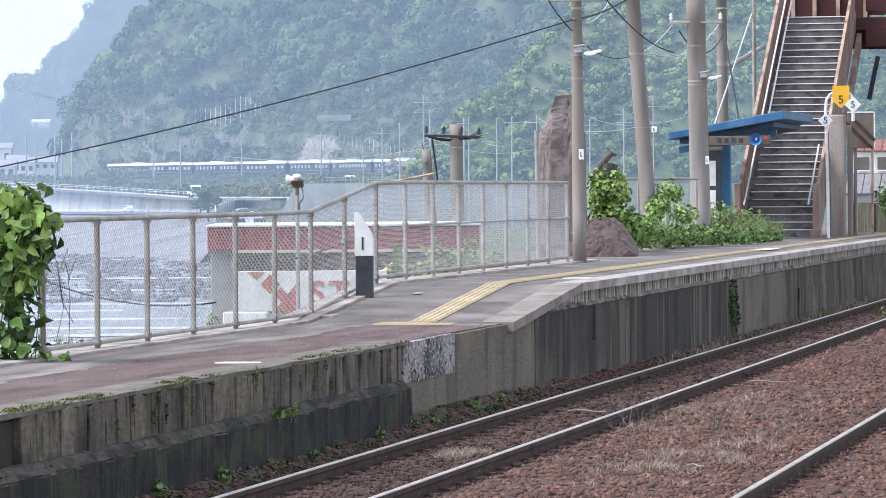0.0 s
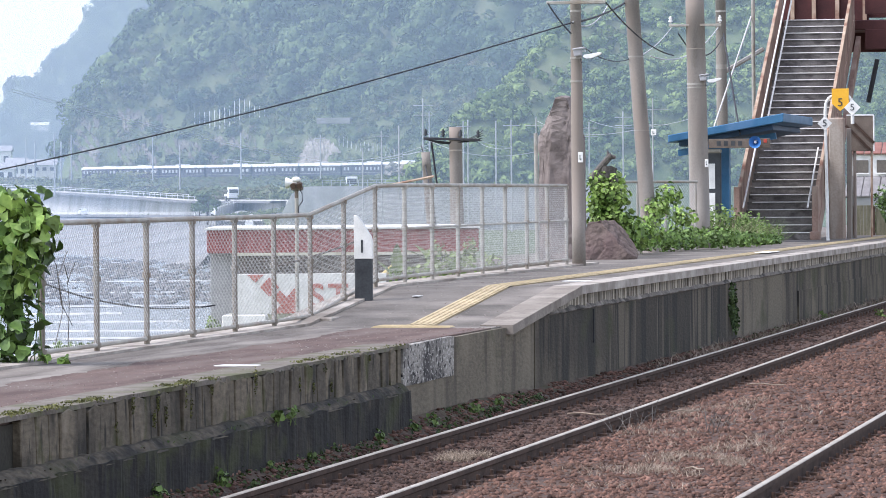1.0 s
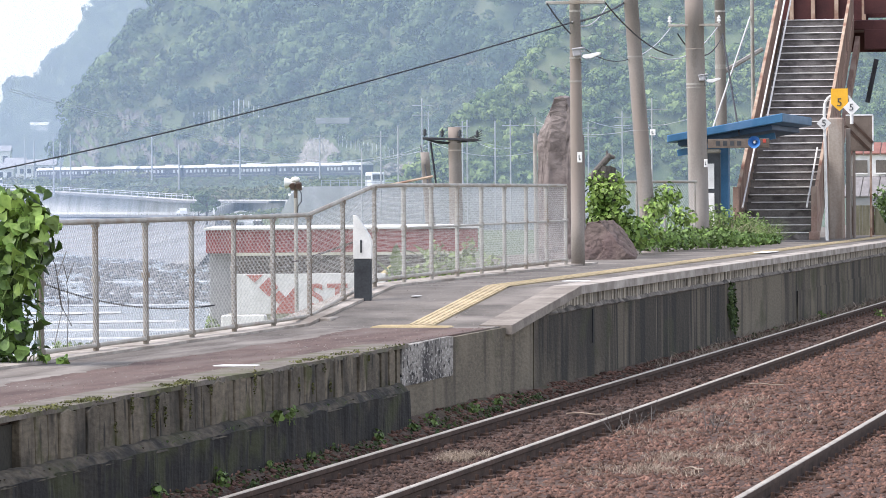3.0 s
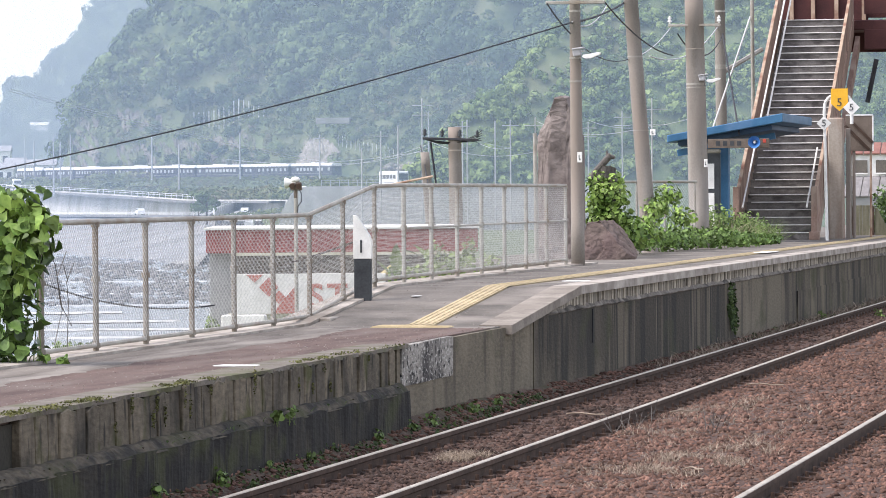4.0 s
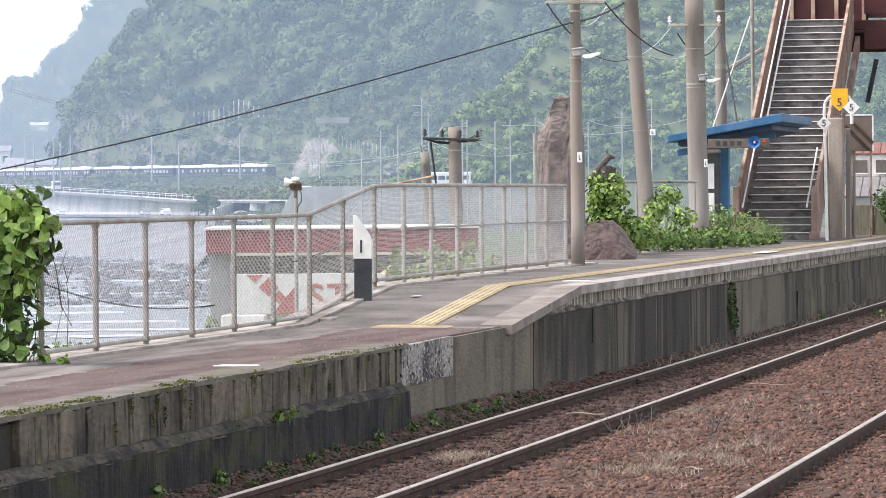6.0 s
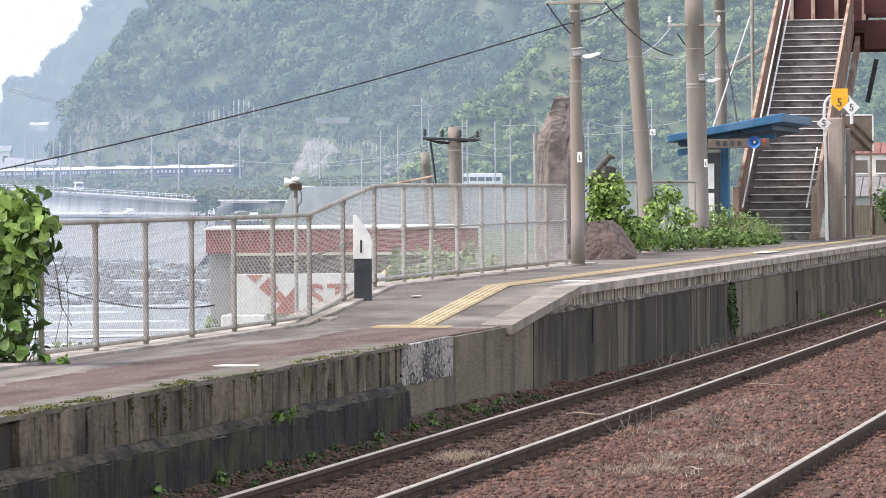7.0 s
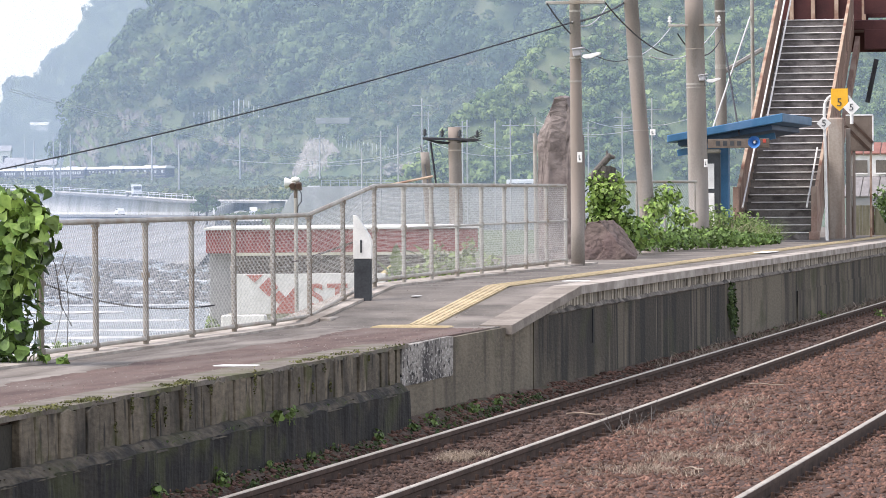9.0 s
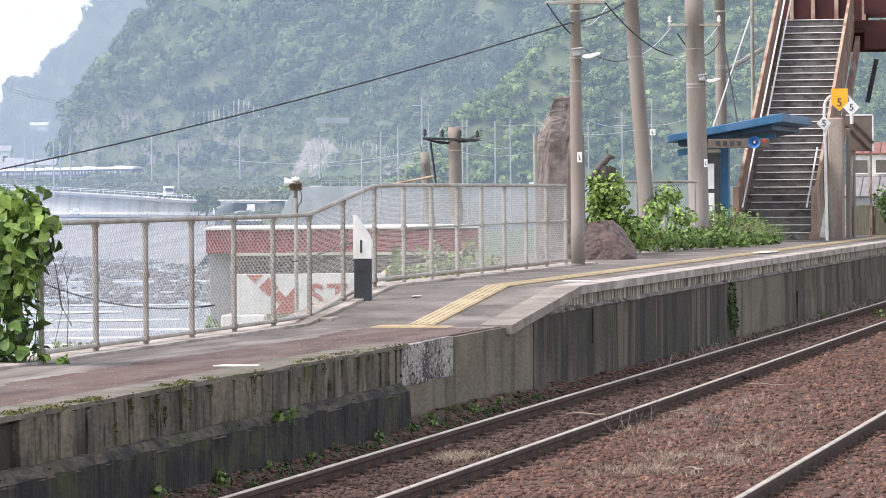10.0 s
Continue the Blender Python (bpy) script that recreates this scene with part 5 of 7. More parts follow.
def forests():
    spots, sizes = [], []
    while len(spots) < 1450:
        u, e = RNG.uniform(-108, 40), RNG.uniform(0, 130) ** 1.0
        d = rail_d(u) + 12 + e
        l = u * d / 1000
        if bare(l, d) or rocky(u, d - rail_d(u) - 9) or (l * 1250 / d < -111):
            continue
        r = RNG.uniform(1.4, 2.8) if RNG.random() < 0.45 or e < 22 else RNG.uniform(2.8, 6.2)
        if bare(l - r * 0.5, d) or bare(l + r * 0.5, d):
            continue
        spots.append(far(l, d, ground_z(l, d) + r * 0.45))
        sizes.append(r)
    woods("hillside_woodland", spots, sizes, 8, 36, 0.30, "wood_far", "dense hazy green woodland on the steep hill")
    spots, sizes = [], []
    while len(spots) < 1900:
        u, e = RNG.uniform(-94, 10), RNG.uniform(0, 44)
        d = rail_d(u) + 10 + e
        l = u * d / 1000
        r = RNG.uniform(0.7, 2.0)
        if bare(l, d) or rocky(u, e) or l * 1250 / d < -111 or noise.noise((u * 0.5, e * 0.2, 9)) < -0.42:
            continue
        spots.append(far(l, d, ground_z(l, d) + r * 0.3))
        sizes.append(r)
    woods("hillside_scrub", spots, sizes, 4, 16, 0.38, "wood_low", "low pale green scrub on the foot of the hill")
    spots, sizes = [], []
    while len(spots) < 2000:
        k, e = RNG.uniform(-9, 90), RNG.uniform(0, 75)
        d = 768 + e
        l = k * d / 760
        if 13.6 + (k - 5.8) * 1.15 < 0.95 * e - 16:
            continue
        r = RNG.uniform(0.6, 2.3)
        spots.append(far(l, d, ground_z(l, d) + r * 0.4))
        sizes.append(r)
    woods("scrub_slope", spots, sizes, 6, 17, 0.5, "wood_near", "lighter green vine-covered scrub on the nearer slope")
    spots, sizes = [], []
    while len(spots) < 650:
        k, e = RNG.uniform(-285, -150), RNG.uniform(0, 230)
        d = 2320 + e
        l = k * d / 2600
        r = RNG.uniform(4, 11)
        spots.append(far(l, d, ground_z(l, d) + r * 0.4))
        sizes.append(r)
    hx0, hd0, hz0 = (-221.38, 2330.88, 37.69)
    for _ in range(14):
        spots.append(far(hx0 + RNG.uniform(-12, 14), hd0 - 8, hz0 - RNG.uniform(1.5, 4.5)))
        sizes.append(RNG.uniform(2, 4))
    woods("distant_woodland", spots, sizes, 7, 18, 0.45, "wood_distant", "pale distant woodland on the far headland")
    # hedge between the road and the railway
    spots, sizes = [], []
    for i in range(1000):
        u = RNG.uniform(-108, -34)
        d = RNG.uniform(up_d(u) + 12, min(rail_d(u) - 10, up_d(u) + 60))
        r = RNG.uniform(0.9, 2.1)
        l = u * d / 1000
        spots.append(far(l, d, ground_z(l, d) + r * 0.35))
        sizes.append(r)
    for i in range(900):
        u = RNG.uniform(-100, -8)
        d = RNG.uniform(min(up_d(u) + 40, rail_d(u) - 60), rail_d(u) - 9)
        r = RNG.uniform(0.6, 1.4)
        l = u * d / 1000
        spots.append(far(l, d, ground_z(l, d) + r * 0.2))
        sizes.append(r)
    for i in range(160):
        u = RNG.uniform(-99, -36)
        d = rail_d(u) - RNG.uniform(9, 16)
        if -83 < u < -70:
            r = RNG.uniform(1.6, 2.9)
        else:
            r = RNG.uniform(0.7, 1.3)
        l = u * d / 1000
        spots.append(far(l, d, ground_z(l, d) + r * 0.3))
        sizes.append(r)
    for i in range(90):
        l, d = RNG.uniform(-41.5, -27), RNG.uniform(762, 792)
        r = RNG.uniform(0.5, 1.0)
        spots.append(far(l, d, -2.6 + (l + 41.5) * 0.10 + r * 0.5))
        sizes.append(r)
    woods("roadside_hedge", spots, sizes, 4, 11, 0.46, "wood_low", "low green bushes between road and railway")


forests()


def lone_tree(at, r, label, n=900):
    t = thing("roadside_tree", label, "tree", pose(*far(*at)))
    bm = bmesh.new()
    rod(bm, (0, 0, -1.5), (0, 0, r * 0.9), r * 0.08, r * 0.05, 8)
    for a in range(5):
        rod(bm, (0, 0, r * 0.5), (r * 0.6 * math.cos(a * 1.3), r * 0.6 * math.sin(a * 1.3), r * (0.9 + 0.1 * a)), r * 0.035, r * 0.015, 6)
    part("trunk", bm, M["rust"], t)
    cs = [(RNG.normal(0, r * 0.38), RNG.normal(0, r * 0.38), r * 0.9 + RNG.normal(0, r * 0.34)) for _ in range(22)]
    v, f = cards(cs, [r * 0.36] * 22, n // 22, 1.0, 0.3)
    part("crown", soup("crown", v, f, M["wood_far"]), None, t)


lone_tree((-43.99, 790.08, -1.98), 3.0, "dark round roadside tree by the seawall")
lone_tree((-45.75, 795.09, -1.57), 1.6, "dark small roadside tree by the seawall", 500)


# ---------------------------------------------------------------- rock slips and shore rocks
def rocks(name, spots, sizes, material, label):
    base = np.array([(1, 0, 0), (0, 1, 0), (-1, 0, 0), (0, -1, 0), (0, 0, 1), (0, 0, -1), (0.7, 0.7, 0.5), (-0.7, 0.6, 0.5), (-0.6, -0.7, 0.5), (0.7, -0.6, 0.5)], float)
    tri = np.array([(0, 6, 9), (1, 7, 6), (2, 8, 7), (3, 9, 8), (4, 6, 7), (4, 7, 8), (4, 8, 9), (4, 9, 6), (0, 1, 6), (1, 2, 7), (2, 3, 8), (3, 0, 9), (1, 0, 5), (2, 1, 5), (3, 2, 5), (0, 3, 5)])
    m = len(spots)
    p = base[None] * RNG.uniform(0.6, 1.25, (m, 10, 3)) + RNG.normal(0, 0.12, (m, 10, 3))
    q = p * np.asarray(sizes)[:, None, None] * np.array([1, 1, 0.7]) + np.asarray(spots, float)[:, None]
    ob = new(name, soup(name, q.reshape(-1, 3), (tri[None] + 10 * np.arange(m)[:, None, None]).reshape(-1, 3), M[material]))
    return tagged(ob, label, "rocks", kind="stuff")


def outcrop(name, test, u0, u1, e0, e1, material, label, high=0.9):
    """A broken rock surface lying on the hill wherever test(u, e) holds."""
    us, es = np.arange(u0, u1, 0.17), np.arange(e0, e1, 0.28)
    index, verts, faces = {}, [], []

    def corner(i, j):
        if (i, j) not in index:
            u, e = us[i], es[j]
            d = rail_d(u) + 9 + e
            l = u * d / 1000
            k = abs(noise.noise((u * 1.1, e * 0.35, 2))) * 1.3 + 0.7 * noise.noise((u * 2.7, e * 0.9, 6)) + 0.6 * noise.noise((u * 7, e * 2.4, 4)) + 0.3 * noise.noise((u * 15, e * 6, 7))
            index[i, j] = len(verts)
            verts.append(far(l, d, ground_z(l, d) + 0.35 + high * k))
        return index[i, j]

    for i in range(len(us) - 1):
        for j in range(len(es) - 1):
            if test(us[i], es[j]):
                faces.append((corner(i, j), corner(i + 1, j), corner(i + 1, j + 1), corner(i, j + 1)))
    tagged(new(name, soup(name, verts, faces, M[material])), label, "rock face", kind="structure")


def on_slip(u, e):
    d = rail_d(u) + 9 + e
    return bare(u * d / 1000, d)


def slips():
    outcrop("rock_slip", on_slip, -39, -21, -1, 17, "rock_pale", "pale broken rock slip on the hillside", 1.0)
    for u0, u1, e0, e1 in CLIFFS:
        outcrop("rock_face", rocky, u0, u1, e0, e1, "rock_face", "brown bare rock face on the hill", 1.2)
    spots, sizes = [], []
    for _ in range(260):
        u = RNG.uniform(-13, -5)
        d = rail_d(u) - RNG.uniform(20, 60)
        l = u * d / 1000
        spots.append(far(l, d, ground_z(l, d) + RNG.uniform(0, 3.0)))
        sizes.append(RNG.uniform(0.6, 1.6))
    rocks("pale_rocks", spots, sizes, "rock_pale", "pale broken rocks below the far railway")
    spots, sizes = [], []
    for _ in range(7000):
        u = RNG.uniform(-112, -50)
        d = RNG.uniform(430, 760)
        k = noise.noise((u / 7, d / 40, 5)) + 0.5 * noise.noise((u / 2.2, d / 12, 8))
        if k < -0.05 - (d - 430) / 2200:
            continue
        r = RNG.uniform(0.15, 0.55)
        spots.append(far(u * d / 1000, d, -9.05 + r * 0.1))
        sizes.append(r)
    rocks("shore_rocks", spots, sizes, "rock_wet", "dark wet rocks awash along the shore")


slips()


# ---------------------------------------------------------------- roads, retaining walls, guard rails
def ribbon(name, pts, z_off, half, material, label, category="road"):
    """A strip along valley points (l, d, z), with thickness."""
    bm = bmesh.new()
    rows = []
    for i, p in enumerate(pts):
        a, b = Vector(pts[max(i - 1, 0)]), Vector(pts[min(i + 1, len(pts) - 1)])
        n = Vector((-(b - a).y, (b - a).x, 0)).normalized() * half
        q = Vector(p)
        rows.append([bm.verts.new(far(*v)) for v in (q + n + Vector((0, 0, z_off)), q - n + Vector((0, 0, z_off)), q - n + Vector((0, 0, z_off - 0.4)), q + n + Vector((0, 0, z_off - 0.4)))])
    for a, b in zip(rows, rows[1:]):
        for i in range(4):
            bm.faces.new((a[i], a[(i + 1) % 4], b[(i + 1) % 4], b[i]))
    bmesh.ops.recalc_face_normals(bm, faces=bm.faces)
    return setting(name, bm, M[material], label, category)


def low_z(u):
    return -2.1 - (-58 - u) * 0.012


US = [-112 + 4 * i for i in range(20)]
UPPER = [(u * (up_d(u) + 4) / 1000, up_d(u) + 4, up_z(u)) for u in US]
LOWER = [(u * low_d(u) / 1000, low_d(u), low_z(u)) for u in US if u < -53]
ribbon("road_upper", UPPER, 0.05, 4.0, "road_far", "coast road above the retaining wall")
ribbon("road_lower", LOWER, 0.06, 4.0, "road_far", "lower coast road along the seawall")
SLIPROAD = [(-36.31, 770.07, -2.74), (-37.04, 790.08, -1.92), (-37.34, 815.10, -1.41), (-36.80, 840.11, -0.97), (-35.00, 865.12, -0.51), (-31.26, 890.13, 0.09), (-27.11, 910.14, 0.49)]
ribbon("road_slip", SLIPROAD, 0.0, 3.4, "concrete_far", "curving pale slip road")


def wall_strip(name, pts, base, lean, material, label):
    """A leaning retaining wall below valley points, down to base."""
    bm = bmesh.new()
    rows = []
    for l, d, z in pts:
        b = base(l, d)
        k = (z - b) * lean
        rows.append([bm.verts.new(far(*v)) for v in ((l, d, z), (l, d - k, b), (l, d + 1.2, b), (l, d + 1.2, z))])
    for a, b in zip(rows, rows[1:]):
        for i in range(4):
            bm.faces.new((a[i], a[(i + 1) % 4], b[(i + 1) % 4], b[i]))
    bmesh.ops.recalc_face_normals(bm, faces=bm.faces)
    return setting(name, bm, M[material], label, "retaining wall")


wall_strip("retaining_wall_coast", [(u * (up_d(u) - 1) / 1000, up_d(u) - 1, up_z(u) + 0.3) for u in US], lambda l, d: -2.6, 0.6, "coast_wall", "pale streaked concrete retaining wall below the coast road")
wall_strip("sea_wall", [(u * (low_d(u) - 5) / 1000, low_d(u) - 5, low_z(u) - 0.1) for u in US if u < -45], lambda l, d: -9.4, 20.0, "apron", "pale sloping concrete sea wall")
RW = [(-27, 700, -1.5), (-25, 700, 2.2), (-23.5, 700, 3.2)] + [(l, 700, 3.4) for l in range(-22, 30, 4)]
wall_strip("retaining_wall_blocks", RW, lambda l, d: -4.6, 0.25, "block_far", "weathered grey retaining wall below the coast road")


CURVE = [(-41.44, 770.08, -1.68), (-42.45, 785.09, -1.34), (-42.78, 805.10, -0.79), (-41.89, 830.12, -0.12), (-38.92, 850.13, 0.47), (-35.00, 865.13, 0.76), (-29.73, 880.14, 0.93)]
wall_strip("slip_road_parapet", [(l, d, z + 0.3) for l, d, z in CURVE], lambda l, d: -4.5, 0.05, "coast_wall", "low parapet wall of the curving slip road")


def guard_rail(pts, label, gap=3.0, height=0.9, m="white"):
    t = thing("guard_rail", label, "guard rail")
    for h in (height, height * 0.55):
        bm = bmesh.new()
        tube(bm, [far(p[0], p[1], p[2] + h) for p in pts], 0.05, 6)
        part("beam", bm, M[m], t)
    for a, b in zip(pts, pts[1:]):
        a, b = Vector(a), Vector(b)
        n = max(1, int((b - a).length / gap))
        for i in range(n):
            p = a.lerp(b, i / n)
            bm = bmesh.new()
            q = far(*p)
            rod(bm, q - Vector((0, 0, 0.4)), q + Vector((0, 0, height + 0.05)), 0.055, 0.055, 6)
            part("post", bm, M[m], t)
    return t


guard_rail([(u * (up_d(u) - 0.6) / 1000, up_d(u) - 0.6, up_z(u) + 0.35) for u in US[::2] if u < -50], "white guard rail along the coast road", 6)
guard_rail([(u * (low_d(u) - 4.2) / 1000, low_d(u) - 4.2, low_z(u) + 0.1) for u in US[::2] if u < -53], "low white rail along the lower road", 12, 0.5)
guard_rail([(l, 700.3, 3.4) for l in (-20, -14, -8)], "pale railing on the retaining wall", 1.5, 1.0, "pole_far")
guard_rail(CURVE, "white curved guard rail of the slip road", 4, 0.9)


# ---------------------------------------------------------------- far poles and wires
def far_pole(x, d, z0, z1, arms):
    t = thing("far_utility_pole", "pale concrete utility pole in the distance", "utility pole", group="far poles")
    bm = bmesh.new()
    rod(bm, far(x, d, z0), far(x, d, z1), 0.00022 * d, 0.00016 * d, 8)
    part("shaft", bm, M["pole_far"], t)
    for k in range(arms):
        bm = bmesh.new()
        z = z1 - 0.8 - 1.1 * k
        rod(bm, far(x - 1.1, d, z), far(x + 1.1, d, z), 0.00009 * d, None, 6)
        part("arm", bm, M["pole_far"], t)
    return t


def far_poles():
    # thousandths across, distance, foot and head heights
    for u, d, z0, z1, arms in ((-91.7, 1010, 2, 16.9, 0), (-90.1, 1100, 3, 16, 0), (-98.5, 1150, 3, 18, 0), (-96.3, 1150, 3, 17, 0), (-87.7, 1120, 4, 18.2, 0), (-68.5, 1080, 4, 17, 0), (-62.1, 960, 1, 13.5, 0), (-47.7, 1060, 5, 17.5, 0),
                               (-28.9, 960, 3, 15.5, 1), (-14.5, 640, -4, 11.6, 1), (-10.4, 640, -4, 12.4, 0), (-4.7, 480, -4, 12.9, 2), (-3.2, 700, 3, 15.6, 0), (4.8, 640, -3, 13, 1), (5.9, 640, -3, 13.2, 0), (16.1, 560, -3, 11.8, 1),
                               (22.0, 420, -4, 9.6, 1), (34.5, 560, -4, 11.4, 2), (42.5, 560, -4, 12.8, 2), (49.5, 300, -3, 8.8, 2), (12.5, 640, -3, 13, 0), (-19, 640, -4, 9, 0)):
        far_pole(u * d / 1000, d, z0, z1, arms)
    for i, (a, b, drop) in enumerate((((-42.79, 420.21, 12.78), (-18.43, 620.17, 7.08), 0.4), ((-42.79, 420.21, 12.55), (-18.43, 620.17, 6.75), 0.4), ((-18.43, 620.17, 7.08), (-1.46, 480.15, 7.30), 1.0), ((-22.44, 640.17, 6.75), (-1.45, 480.16, 7.75), 1.2), ((-35.74, 700.20, 8.00), (-1.97, 480.15, 6.92), 1.0),
                                      ((-2.06, 480.21, 11.91), (9.13, 560.18, 8.07), 1.0), ((-1.45, 480.16, 8.07), (9.36, 420.13, 6.25), 1.0), ((4.31, 480.16, 7.71), (6.85, 420.13, 6.61), 0.3), ((9.38, 420.17, 9.22), (15.10, 300.12, 6.96), 1.0), ((19.24, 560.23, 11.73), (18.31, 300.12, 7.54), 1.0))):
        cable(far(*a), far(*b), drop, 0.00003 * (a[1] + b[1]) / 2 + 0.008, "thin pale overhead wire in the distance", "pole_far", 16)


far_poles()


def picket_rows():
    for name, pts, n in (("crest", (-58.5, 24, -42, 23, 7.5), 15), ("shelf", (-24.5, 11, -9.5, 6, 0), 16)):
        t = thing("rockfall_fence", "row of pale steel posts of a rockfall fence", "fence")
        u0, e0, u1, e1, hump = pts
        for i in range(n):
            k = i / (n - 1)
            u, e = u0 + (u1 - u0) * k, e0 + (e1 - e0) * k
            d = rail_d(u) + 9 + e
            l = u * d / 1000
            z = ground_z(l, d) + (3.4 + np.interp(k, (0, 0.62, 1), (-2.1, 1.0, -3.2)) if hump else 0.2)
            bm = bmesh.new()
            rod(bm, far(l, d, z - (3.4 if hump else 0.8)), far(l, d, z + 2.3), 0.1, 0.1, 6)
            part("post", bm, M["white"], t)


picket_rows()

# concrete lintel of a tunnel shelter on the slope, small white building on the headland
bm = bmesh.new()
box(bm, (8.5, 3, 1.5), (0, 0, 0), bevel=0.05)
ob = tagged(new("slope_shelter", mesh_of("slope_shelter", bm, M["block_far"])), "grey concrete rock shelter roof on the slope", "shelter")
ob.matrix_world = Matrix.Translation(far(-27.25, 1062.43, 20.42)) @ Matrix.Rotation(YAW - 0.1, 4, "Z")


def far_house(at, size, label, roof="roof_grey", windows=2, turn=0.0, wall="white"):
    """A small far house with walls, windows and a pitched roof."""
    w, dpt, h = size
    t = thing("house", label, "house", Matrix.Translation(far(*at)) @ Matrix.Rotation(YAW + turn, 4, "Z"))
    bm = bmesh.new()
    box(bm, (w, dpt, h + 3), (0, 0, h / 2 - 1.5))
    part("wall", bm, M[wall], t)
    bm = bmesh.new()
    prism(bm, [(-dpt / 2 - 0.4, h - 0.1), (dpt / 2 + 0.4, h - 0.1), (0, h + dpt * 0.28)], w + 0.8, Matrix.Rotation(radians(-90), 4, "Z") @ Matrix.Translation((0, -w / 2 - 0.4, 0)))
    part("roof", bm, M[roof], t)
    for i in range(windows):
        bm = bmesh.new()
        box(bm, (w / windows * 0.5, 0.12, h * 0.34), ((i + 0.5) * w / windows - w / 2, -dpt / 2 - 0.04, h * 0.55))
        part("window", bm, M["glass"], t, "dark window")


far_house((-221.38, 2330.88, 37.69), (9.5, 6, 3.2), "small white house on the headland", roof="white", windows=0)
for i, (x, y, d, w, h) in enumerate(((12, 322, 1240, 5, 4), (30, 318, 1280, 6, 5), (48, 316, 1270, 4.5, 4), (80, 309, 1290, 7, 3), (4, 300, 1350, 6, 6))):
    far_house((0.0 + (x - 784) / 7500 * d, d, 2.22 + (346 - y) / 7500 * d), (w, 6, h), "pale coastal house beyond the road", windows=2 + i % 2)


# ---------------------------------------------------------------- restaurant building below the platform
def roadside_building():
    m = Matrix.Translation(far(-4.08, 73.98, -0.16)) @ Matrix.Rotation(YAW + 0.015, 4, "Z")
    t = thing("roadside_building", "low grey building with a dark red fascia and white sign wall", "building", m)
    k = 74 / 7500.0
    W = 470 * k
    bm = bmesh.new()
    box(bm, (W, 5, 1.75), (W / 2, 2.6, 0.48), bevel=0.01)
    part("wall", bm, M["concrete_near"], t, "grey rendered wall")
    bm = bmesh.new()
    box(bm, (W + 0.1, 5.4, 0.40), (W / 2, 2.5, 1.55), bevel=0.01)
    part("fascia", bm, M["fascia"], t, "dark red corrugated fascia")
    bm = bmesh.new()
    box(bm, (W + 0.16, 5.6, 0.035), (W / 2, 2.5, 1.775), bevel=0.005)
    part("roof", bm, M["white"], t, "white roof edge")
    bm = bmesh.new()
    box(bm, (W - 0.45, 0.06, 0.05), (W / 2 + 0.22, -0.24, 1.33))
    part("trim", bm, M["cream"], t, "cream trim strip")
    bm = bmesh.new()
    box(bm, (W - 0.5, 0.05, 0.34), (W / 2 + 0.25, -0.02, 1.13))
    win = part("window_band", bm, M["glass_dim"], t, "dark brown window band")
    for i in range(12):
        bm = bmesh.new()
        box(bm, (0.03, 0.05, 0.34), (0.6 + i * 0.34, -0.06, 1.13))
        part("mullion", bm, M["board"], win)
    x0, y0 = 43 * k, -0.34
    bm = bmesh.new()
    box(bm, (2.65, 0.12, 0.7), (x0 + 1.325, y0, 0.64), bevel=0.008)
    sign = part("sign_wall", bm, M["white"], t, "white sign wall with red shapes")
    zc = 0.64
    for cx, cz, r in ((0.62, 0.12, 0.17), (0.80, -0.06, 0.12)):
        bm = bmesh.new()
        prism(bm, [(0, r), (r, 0), (0, -r), (-r, 0)], 0.01, Matrix.Translation((x0 + cx, y0 - 0.075, zc + cz)))
        part("diamond", bm, M["rust_red"], sign)
    bm = bmesh.new()
    prism(bm, [(0.68, -0.34), (1.1, -0.34), (1.1, 0.16)], 0.01, Matrix.Translation((x0, y0 - 0.075, zc)))
    part("triangle", bm, M["rust_red"], sign)
    bm = bmesh.new()
    prism(bm, [(0.22, 0.34), (0.52, 0.34), (0.38, 0.2)], 0.01, Matrix.Translation((x0, y0 - 0.075, zc)))
    part("triangle", bm, M["rust_red"], sign)
    for i, ch in enumerate("ST"):
        cu = bpy.data.curves.new("letter", "FONT")
        cu.body, cu.size, cu.extrude, cu.align_x, cu.align_y, cu.offset = ch, 0.58, 0.006, "CENTER", "CENTER", 0.012
        tmp = bpy.data.objects.new("letter", cu)
        me = bpy.data.meshes.new_from_object(tmp)
        bpy.data.objects.remove(tmp)
        me.materials.append(M["rust_red"])
        ob = new("letter", me)
        ob.parent = sign
        ob.matrix_basis = pose(x0 + 1.44 + 0.37 * i, y0 - 0.07, zc - 0.06, rx=90)
    bm = bmesh.new()
    box(bm, (1.2, 0.2, 0.3), (x0 + 0.5, y0 + 0.2, 0.15))
    part("plinth", bm, M["cream"], t, "cream plinth")
    bm = bmesh.new()
    pipe(bm, [(0.0, 0.6, 0), (0.75, 0.6, 0.62)], 0.05)
    stair = part("sloped_rail", bm, M["cream_yellow"], t, "yellow sloping rail")
    stair.location = (x0 + 2.05, -0.9, 0.5)


roadside_building()

bm = bmesh.new()
box(bm, (0.62, 0.3, 0.6), (0, 0, -0.22), bevel=0.015)
ob = tagged(new("concrete_block", mesh_of("concrete_block", bm, M["white"])), "white painted concrete block below the fence", "block")
ob.matrix_world = pose(-14.20, 58.00, 0.44, rz=8)

